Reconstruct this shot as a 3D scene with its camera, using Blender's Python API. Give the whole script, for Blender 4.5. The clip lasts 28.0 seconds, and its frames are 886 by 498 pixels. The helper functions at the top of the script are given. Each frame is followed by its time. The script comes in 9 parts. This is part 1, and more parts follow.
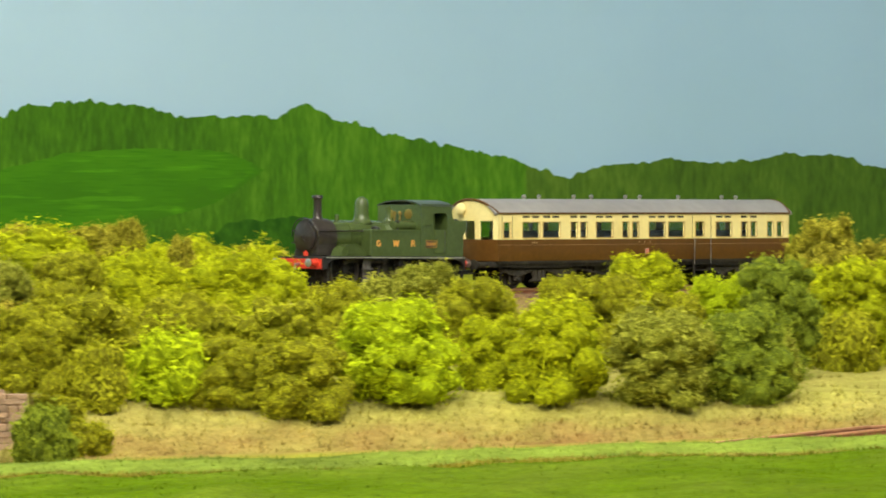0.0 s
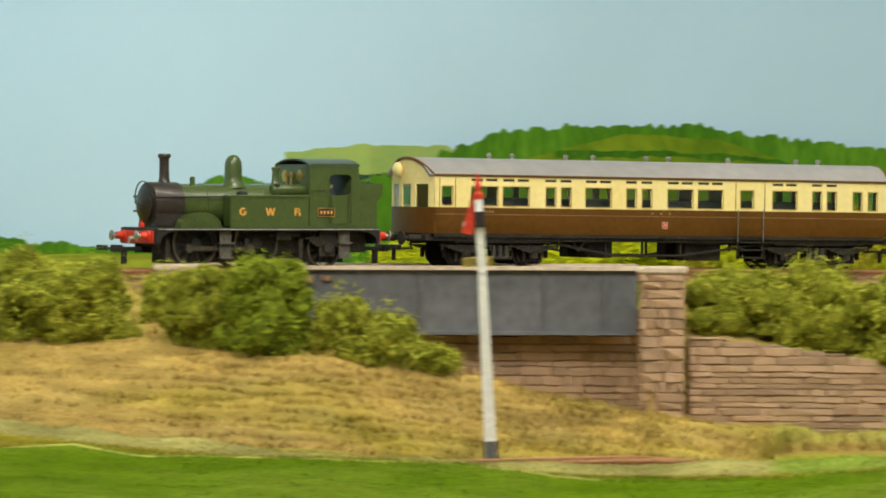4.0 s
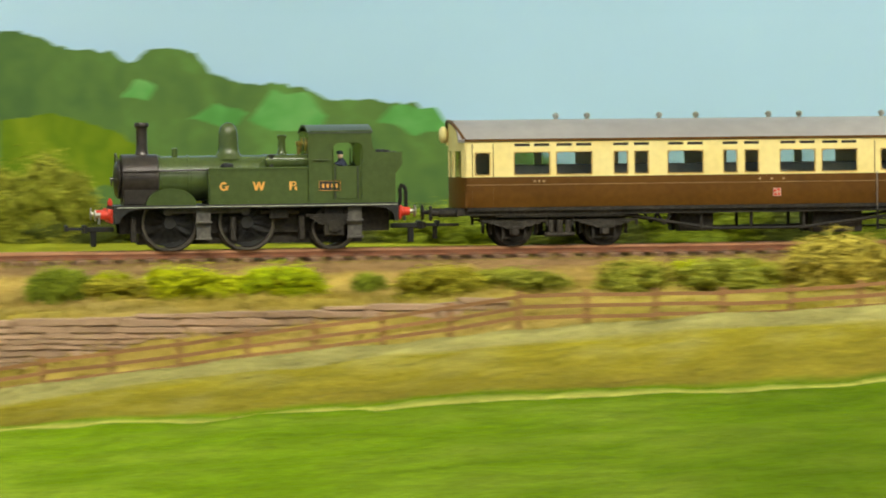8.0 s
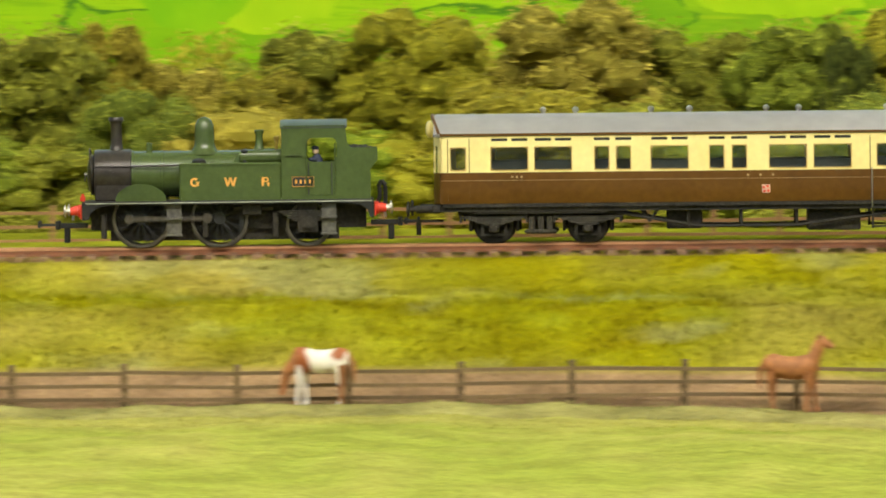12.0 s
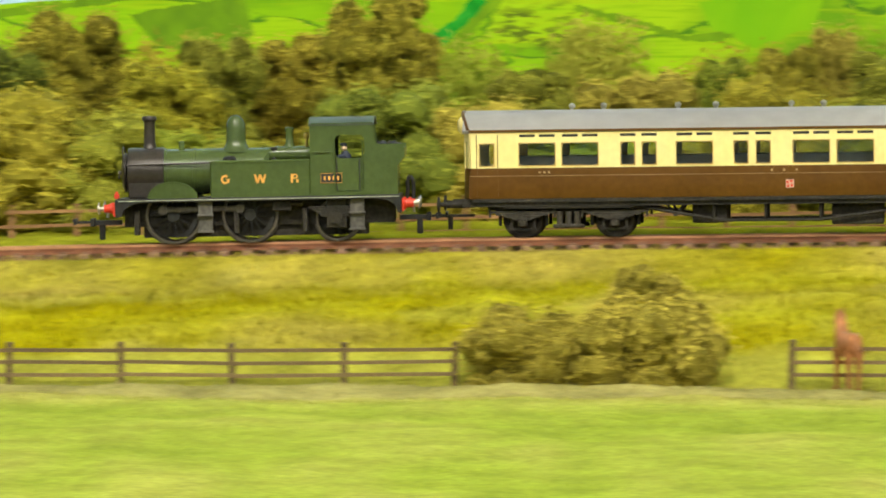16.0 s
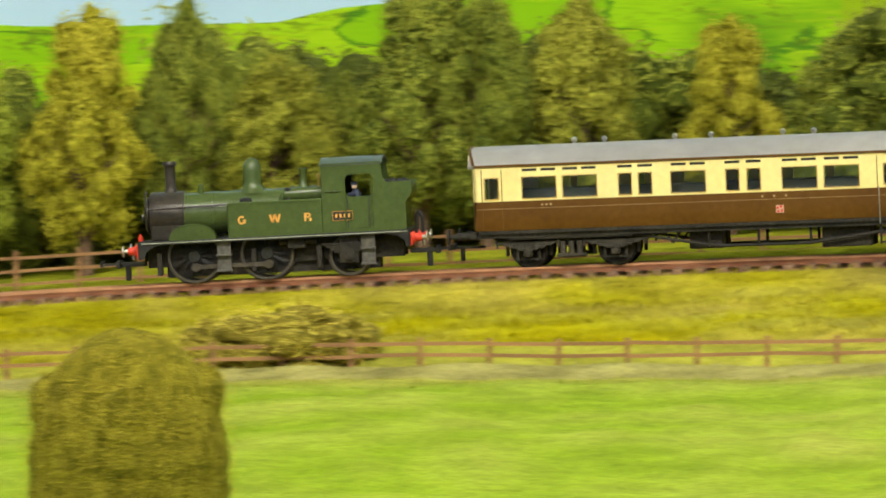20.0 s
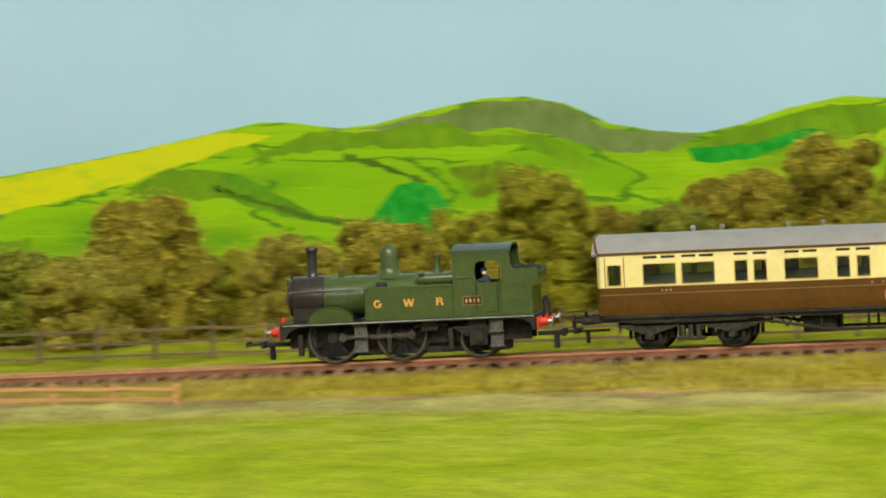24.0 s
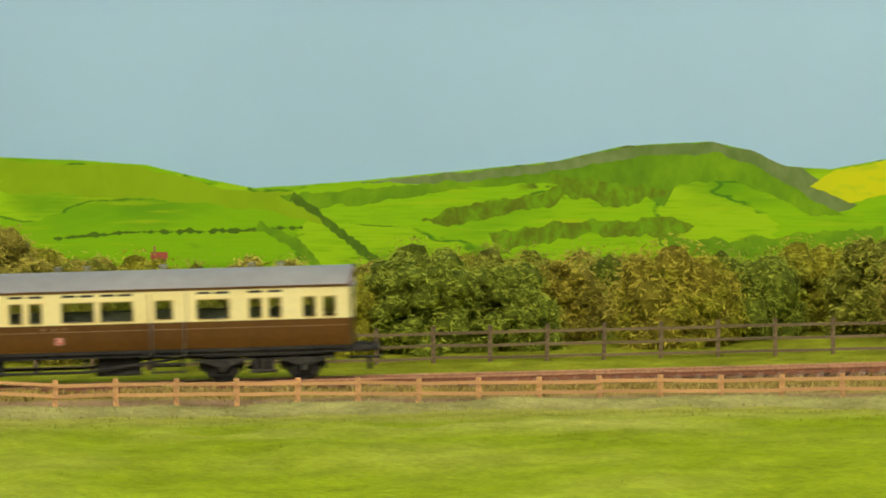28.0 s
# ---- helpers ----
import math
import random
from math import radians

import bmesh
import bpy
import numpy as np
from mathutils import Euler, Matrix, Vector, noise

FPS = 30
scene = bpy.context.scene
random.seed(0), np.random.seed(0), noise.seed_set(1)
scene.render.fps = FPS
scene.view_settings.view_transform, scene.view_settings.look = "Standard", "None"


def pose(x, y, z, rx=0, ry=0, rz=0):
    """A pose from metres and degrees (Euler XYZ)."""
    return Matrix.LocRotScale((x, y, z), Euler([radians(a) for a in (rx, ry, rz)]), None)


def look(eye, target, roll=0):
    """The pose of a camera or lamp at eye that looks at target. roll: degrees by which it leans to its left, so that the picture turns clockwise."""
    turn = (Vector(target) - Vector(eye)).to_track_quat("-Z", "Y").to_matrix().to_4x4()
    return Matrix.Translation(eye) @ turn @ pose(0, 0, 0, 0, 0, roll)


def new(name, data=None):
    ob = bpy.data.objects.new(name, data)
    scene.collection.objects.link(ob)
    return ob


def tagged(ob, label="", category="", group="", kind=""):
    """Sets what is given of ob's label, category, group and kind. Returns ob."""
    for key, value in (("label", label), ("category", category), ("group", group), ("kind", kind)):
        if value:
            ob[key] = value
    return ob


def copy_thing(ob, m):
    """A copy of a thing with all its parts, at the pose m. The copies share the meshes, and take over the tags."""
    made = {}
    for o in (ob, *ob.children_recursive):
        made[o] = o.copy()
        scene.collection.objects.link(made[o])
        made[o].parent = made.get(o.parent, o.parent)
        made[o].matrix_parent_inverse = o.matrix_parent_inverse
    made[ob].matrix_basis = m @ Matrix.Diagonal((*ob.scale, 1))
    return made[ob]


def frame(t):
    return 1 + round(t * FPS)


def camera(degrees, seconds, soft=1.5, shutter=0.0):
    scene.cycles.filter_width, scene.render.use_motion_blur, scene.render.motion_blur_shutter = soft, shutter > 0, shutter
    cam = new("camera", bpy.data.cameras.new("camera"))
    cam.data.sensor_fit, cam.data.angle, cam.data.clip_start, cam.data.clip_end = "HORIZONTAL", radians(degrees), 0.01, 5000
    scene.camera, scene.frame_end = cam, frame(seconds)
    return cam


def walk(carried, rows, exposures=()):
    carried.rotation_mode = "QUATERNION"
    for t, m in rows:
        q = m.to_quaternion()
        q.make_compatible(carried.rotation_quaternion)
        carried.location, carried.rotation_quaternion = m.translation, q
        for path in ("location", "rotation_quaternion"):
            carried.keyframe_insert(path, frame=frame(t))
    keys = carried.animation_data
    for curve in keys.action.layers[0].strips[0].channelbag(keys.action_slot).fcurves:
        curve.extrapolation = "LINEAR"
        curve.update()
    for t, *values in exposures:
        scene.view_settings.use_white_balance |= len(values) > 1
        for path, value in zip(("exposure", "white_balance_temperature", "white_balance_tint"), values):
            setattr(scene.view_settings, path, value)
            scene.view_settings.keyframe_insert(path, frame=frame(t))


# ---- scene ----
# ---- numbers of the plan: azimuth in degrees (anticlockwise), distances and heights in millimetres from the lens ----
EYE_Z = 1.2
SECONDS = 28.0
CAMERA_ROWS = [(0, -0, -0.627, 0.206), (0.5, 1.135, -0.636, 0.247), (1, 2.641, -0.654, 0.183), (1.5, 4.178, -0.682, 0.197), (2, 6.053, -0.707, 0.167), (2.5, 7.84, -0.734, 0.178), (4.5, 15.355, -0.927, 0.226), (5, 17.928, -1.006, 0.2), (5.5, 20.22, -1.058, 0.115), (6, 22.952, -1.128, 0.07), (6.5, 25.777, -1.221, 0.058), (7, 28.827, -1.292, 0.079), (7.5, 31.328, -1.348, 0.034), (8, 34.671, -1.435, 0.075), (8.5, 37.871, -1.497, 0.15), (9, 41.009, -1.554, 0.145), (9.5, 44.107, -1.6, 0.216), (10, 46.99, -1.637, 0.178), (10.5, 49.328, -1.664, 0.144), (11, 51.933, -1.711, 0.126), (11.5, 54.571, -1.75, 0.076), (12, 57.439, -1.781, 0.047), (12.5, 59.984, -1.823, -0.003), (14.5, 71.986, -1.952, 0.093)] + [(15, 74.862, -1.997, 0.066), (15.5, 77.213, -2.029, 0.099), (16, 80.079, -2.058, 0.041), (16.5, 82.489, -2.103, 0.002), (17, 84.873, -2.122, -0.042), (17.5, 87.762, -2.153, -0.089), (18, 91.036, -2.193, -0.122), (18.5, 93.611, -2.218, -0.167), (19, 97.094, -2.241, -0.132), (19.5, 99.895, -2.255, -0.157), (20, 102.7, -2.285, -0.16), (20.5, 105.36, -2.302, -0.226), (21, 108.546, -2.327, -0.194), (21.5, 111.603, -2.355, -0.266), (23.5, 124.208, -2.31, -0.186), (24, 127.502, -2.309, -0.113), (24.5, 130.262, -2.302, -0.129), (25, 133.219, -2.297, -0.172), (25.5, 135.749, -2.312, -0.226), (26, 137.886, -2.347, -0.27), (26.5, 138.287, -2.404, -0.227), (27, 138.285, -2.409, -0.212), (27.5, 138.313, -2.436, -0.214), (28, 138.282, -2.418, -0.301)]
TRACK = [(-14, 3101, -46), (-9, 2788, -45.9), (-4, 2507, -46.4), (1, 2273, -45.7), (6, 2089, -40.7), (11, 1958, -37.5), (16, 1862, -36.4), (21, 1787, -37), (27, 1718, -38.6), (33, 1677, -40.7), (39, 1656, -42.9), (47, 1640, -45.8), (55, 1634, -48.3), (63, 1638, -51.1), (71, 1652, -52.6), (79, 1660, -55.7), (86, 1673, -60), (93, 1702, -66.4), (100, 1729, -74.5), (107, 1751, -84.7), (114, 1776, -97.3), (121, 1805, -108.4), (128, 1837, -119.7), (134, 1864, -128.4), (140, 1873, -133.4), (147, 1872, -137.4), (156, 1872, -140)]
TRAIN = [(0, 0.807), (1, 3.921), (2, 7.443), (2.5, 9.315), (4.5, 17.997), (5, 20.53), (6, 25.742), (7, 31.438), (8, 37.434), (9, 43.482), (10, 49.35), (11, 54.939), (12, 60.574), (12.5, 63.327), (14.5, 74.471), (15, 77.32), (16, 82.823), (17, 88.232), (18, 93.802), (19, 99.582), (20, 105.211), (21, 110.877), (21.5, 113.738), (23.5, 125.322), (24, 128.3), (25, 133.893), (26, 139.324), (27, 144.517), (28, 149.53)]


def polar(az, d, z):
    """A point at that azimuth, distance and height against the lens."""
    a = radians(az)
    return Vector((d * math.cos(a) * 0.001, d * math.sin(a) * 0.001, EYE_Z + z * 0.001))


cam = camera(11.2, SECONDS, soft=1.8, shutter=0.5)
walk(cam, [(t, look((0, 0, EYE_Z), polar(yaw, 1000, 1000 * math.tan(radians(pitch))), roll)) for t, yaw, pitch, roll in CAMERA_ROWS],
     exposures=((0.0, -0.06), (1.0, -0.12), (2.2, -0.22), (4.5, -0.5), (6.0, -0.44), (8.0, -0.24), (12.0, -0.05), (15.0, 0.06), (20.0, 0.08), (24.0, 0.0), (26.0, -0.1), (SECONDS, -0.12)))

# ---- light: a closed room with unseen strip lights, added under its white ceiling ----
world = bpy.data.worlds.new("room_air")
scene.world = world
world.use_nodes = True
world.node_tree.nodes["Background"].inputs["Color"].default_value = (1.0, 0.97, 0.9, 1)
world.node_tree.nodes["Background"].inputs["Strength"].default_value = 0.25
# The last two are extra, to brighten the far, dim end of the backdrop.
LAMPS = [(az, 850, 60) for az in range(-20, 171, 19)] + [(az, 850, 0) for az in (210, 255, 300)] + [(-12, 1700, 60), (6, 1600, 60)]
LAMP_WATTS = 6.5


# ---- spline of the line ----
def spline(xk, yk):
    xk, yk = np.array(xk, float), np.array(yk, float)
    n, h = len(xk), np.diff(xk)
    a, b = np.zeros((n, n)), np.zeros(n)
    a[0, 0] = a[-1, -1] = 1
    for i in range(1, n - 1):
        a[i, i - 1], a[i, i], a[i, i + 1] = h[i - 1], 2 * (h[i - 1] + h[i]), h[i]
        b[i] = 6 * ((yk[i + 1] - yk[i]) / h[i] - (yk[i] - yk[i - 1]) / h[i - 1])
    m = np.linalg.solve(a, b)

    def value(x):
        x = np.asarray(x, float)
        i = np.clip(np.searchsorted(xk, x) - 1, 0, n - 2)
        dx = x - xk[i]
        return yk[i] + dx * ((yk[i + 1] - yk[i]) / h[i] - h[i] * (2 * m[i] + m[i + 1]) / 6) + dx ** 2 * m[i] / 2 + dx ** 3 * (m[i + 1] - m[i]) / (6 * h[i])
    return value


side_d = spline([r[0] for r in TRACK], [r[1] for r in TRACK])
side_z = spline([r[0] for r in TRACK], [r[2] for r in TRACK])
LINE_AZ = np.linspace(-13.5, 155.5, 3400)
_d, _z = side_d(LINE_AZ), side_z(LINE_AZ)
LINE_XYZ = np.stack([_d * np.cos(np.radians(LINE_AZ)), _d * np.sin(np.radians(LINE_AZ)), _z], 1)
_t = np.gradient(LINE_XYZ[:, :2], axis=0)
_t /= np.linalg.norm(_t, axis=1)[:, None]
LINE_XYZ[:, :2] += np.stack([_t[:, 1], -_t[:, 0]], 1) * 16.0      # from the vehicles' near side to the middle of the line
_ca, _cd = np.degrees(np.arctan2(LINE_XYZ[:, 1], LINE_XYZ[:, 0])), np.hypot(LINE_XYZ[:, 0], LINE_XYZ[:, 1])


def track_d(az):
    return np.interp(az, _ca, _cd)


def track_z(az):
    return np.interp(az, _ca, LINE_XYZ[:, 2])


LINE_S = np.concatenate([[0], np.cumsum(np.linalg.norm(np.diff(LINE_XYZ, axis=0), axis=1))])
train_s = spline([t for t, a in TRAIN], np.interp([a for t, a in TRAIN], LINE_AZ, LINE_S))


def on_line(s):
    """The point of the line's centre at the arc length s, in millimetres."""
    return np.array([np.interp(s, LINE_S, LINE_XYZ[:, k]) for k in range(3)])


def az_at(s):
    return float(np.interp(s, LINE_S, LINE_AZ))


def line_pose(s, fore, aft, x_mid):
    """The pose of a vehicle with bearings at fore and aft on its x axis (s is its x = 0)."""
    p, q = Vector(on_line(s + fore)), Vector(on_line(s + aft))
    ahead = (p - q).normalized()
    left = Vector((0, 0, 1)).cross(ahead).normalized()
    m = Matrix((ahead, left, ahead.cross(left))).transposed()
    o = p + (q - p) * (fore / (fore - aft))
    return Matrix.Translation(Vector((o.x, o.y, o.z)) * 0.001 + Vector((0, 0, EYE_Z))) @ m.to_4x4()


# ---- materials ----
def material(name, base, rough=0.6, metal=0.0, vary=0.12, scale=300.0, bump=0.15, spec=0.4, second=None, grain=None, random=0.0, coords="Object", depth=0.0004):
    """A procedural surface: a base colour with stains at a large and grain at a small scale, and fine relief."""
    m = bpy.data.materials.new(name)
    m.use_nodes = True
    n, l = m.node_tree.nodes, m.node_tree.links
    b = n["Principled BSDF"]
    b.inputs["Roughness"].default_value, b.inputs["Metallic"].default_value = rough, metal
    b.inputs["Specular IOR Level"].default_value = spec
    tc = n.new("ShaderNodeTexCoord")
    big, fine = n.new("ShaderNodeTexNoise"), n.new("ShaderNodeTexNoise")
    for k, s, det in ((big, scale * 0.12, 4.0), (fine, scale, 6.0)):
        k.inputs["Scale"].default_value, k.inputs["Detail"].default_value = s, det
        l.new(tc.outputs[coords], k.inputs["Vector"])
    ramp = n.new("ShaderNodeValToRGB")
    c2 = second or tuple(min(1, c * (1 + 2 * vary)) for c in base)
    ramp.color_ramp.elements[0].position, ramp.color_ramp.elements[1].position = 0.35, 0.65
    ramp.color_ramp.elements[0].color, ramp.color_ramp.elements[1].color = (*base, 1), (*c2, 1)
    l.new(big.outputs["Fac"], ramp.inputs["Fac"])
    mix = n.new("ShaderNodeMix")
    mix.data_type, mix.blend_type = "RGBA", "MULTIPLY"
    mix.inputs[0].default_value = 1.0
    gr = n.new("ShaderNodeMapRange")
    gr.inputs["From Min"].default_value, gr.inputs["From Max"].default_value = 0.3, 0.7
    gr.inputs["To Min"].default_value, gr.inputs["To Max"].default_value = 1 - vary * 2, 1 + vary
    l.new(fine.outputs["Fac"], gr.inputs["Value"])
    l.new(ramp.outputs["Color"], mix.inputs[6]), l.new(gr.outputs["Result"], mix.inputs[7])
    out = mix.outputs[2]
    if random:
        info, hsv, mr = n.new("ShaderNodeObjectInfo"), n.new("ShaderNodeHueSaturation"), n.new("ShaderNodeMapRange")
        mr.inputs["To Min"].default_value, mr.inputs["To Max"].default_value = 1 - random, 1 + random
        l.new(info.outputs["Random"], mr.inputs["Value"]), l.new(mr.outputs["Result"], hsv.inputs["Value"])
        l.new(out, hsv.inputs["Color"])
        out = hsv.outputs["Color"]
    l.new(out, b.inputs["Base Color"])
    if bump:
        bp = n.new("ShaderNodeBump")
        bp.inputs["Strength"].default_value, bp.inputs["Distance"].default_value = bump, depth
        l.new(fine.outputs["Fac"], bp.inputs["Height"]), l.new(bp.outputs["Normal"], b.inputs["Normal"])
    return m


def leafy(name, dark, light, spread=0.26):
    """Foliage of small flocked clumps whose tone varies from clump to clump."""
    m = bpy.data.materials.new(name)
    m.use_nodes = True
    n, l = m.node_tree.nodes, m.node_tree.links
    b = n["Principled BSDF"]
    b.inputs["Roughness"].default_value, b.inputs["Specular IOR Level"].default_value = 0.9, 0.05
    geo, tc, nz, add, ramp = n.new("ShaderNodeNewGeometry"), n.new("ShaderNodeTexCoord"), n.new("ShaderNodeTexNoise"), n.new("ShaderNodeMath"), n.new("ShaderNodeValToRGB")
    nz.inputs["Scale"].default_value = 7.0
    l.new(tc.outputs["Object"], nz.inputs["Vector"])
    mul = n.new("ShaderNodeMath")
    mul.operation, mul.inputs[1].default_value = "MULTIPLY", spread
    l.new(geo.outputs["Random Per Island"], mul.inputs[0])
    l.new(mul.outputs[0], add.inputs[0]), l.new(nz.outputs["Fac"], add.inputs[1])
    info = n.new("ShaderNodeObjectInfo")
    add2, mul2 = n.new("ShaderNodeMath"), n.new("ShaderNodeMath")
    mul2.operation, mul2.inputs[1].default_value = "MULTIPLY", 0.25
    l.new(info.outputs["Random"], mul2.inputs[0]), l.new(add.outputs[0], add2.inputs[0]), l.new(mul2.outputs[0], add2.inputs[1])
    ramp.color_ramp.elements[0].position, ramp.color_ramp.elements[1].position = 0.34, 1.02
    ramp.color_ramp.elements[0].color, ramp.color_ramp.elements[1].color = (*dark, 1), (*light, 1)
    l.new(add2.outputs[0], ramp.inputs["Fac"]), l.new(ramp.outputs["Color"], b.inputs["Base Color"])
    return m


def ground_material():
    """Turf, dry grass and ballast: the colour of the flock is on the mesh, grain and fibres are added here."""
    m = bpy.data.materials.new("flocked_ground")
    m.use_nodes = True
    n, l = m.node_tree.nodes, m.node_tree.links
    b = n["Principled BSDF"]
    b.inputs["Roughness"].default_value, b.inputs["Specular IOR Level"].default_value = 0.97, 0.02
    at, tc = n.new("ShaderNodeAttribute"), n.new("ShaderNodeTexCoord")
    at.attribute_name = "flock"
    fine, mid = n.new("ShaderNodeTexNoise"), n.new("ShaderNodeTexNoise")
    fine.inputs["Scale"].default_value, fine.inputs["Detail"].default_value = 380.0, 8.0
    mid.inputs["Scale"].default_value, mid.inputs["Detail"].default_value = 60.0, 4.0
    for k in (fine, mid):
        l.new(tc.outputs["Object"], k.inputs["Vector"])
    val, sat = n.new("ShaderNodeMapRange"), n.new("ShaderNodeMapRange")
    val.inputs["From Min"].default_value, val.inputs["From Max"].default_value = 0.3, 0.7
    val.inputs["To Min"].default_value, val.inputs["To Max"].default_value = 0.84, 1.14
    l.new(fine.outputs["Fac"], val.inputs["Value"])
    sat.inputs["From Min"].default_value, sat.inputs["From Max"].default_value = 0.35, 0.65
    sat.inputs["To Min"].default_value, sat.inputs["To Max"].default_value = 0.86, 1.12
    l.new(mid.outputs["Fac"], sat.inputs["Value"])
    mul, hsv = n.new("ShaderNodeMath"), n.new("ShaderNodeHueSaturation")
    mul.operation = "MULTIPLY"
    l.new(val.outputs["Result"], mul.inputs[0]), l.new(sat.outputs["Result"], mul.inputs[1])
    l.new(at.outputs["Color"], hsv.inputs["Color"]), l.new(mul.outputs[0], hsv.inputs["Value"])
    l.new(hsv.outputs["Color"], b.inputs["Base Color"])
    clod, bp, bq = n.new("ShaderNodeTexNoise"), n.new("ShaderNodeBump"), n.new("ShaderNodeBump")
    clod.inputs["Scale"].default_value, clod.inputs["Detail"].default_value = 130.0, 5.0
    l.new(tc.outputs["Object"], clod.inputs["Vector"])
    bp.inputs["Strength"].default_value, bp.inputs["Distance"].default_value = 0.25, 0.002
    bq.inputs["Strength"].default_value, bq.inputs["Distance"].default_value = 0.75, 0.008
    l.new(clod.outputs["Fac"], bq.inputs["Height"]), l.new(bq.outputs["Normal"], bp.inputs["Normal"])
    l.new(fine.outputs["Fac"], bp.inputs["Height"]), l.new(bp.outputs["Normal"], b.inputs["Normal"])
    return m


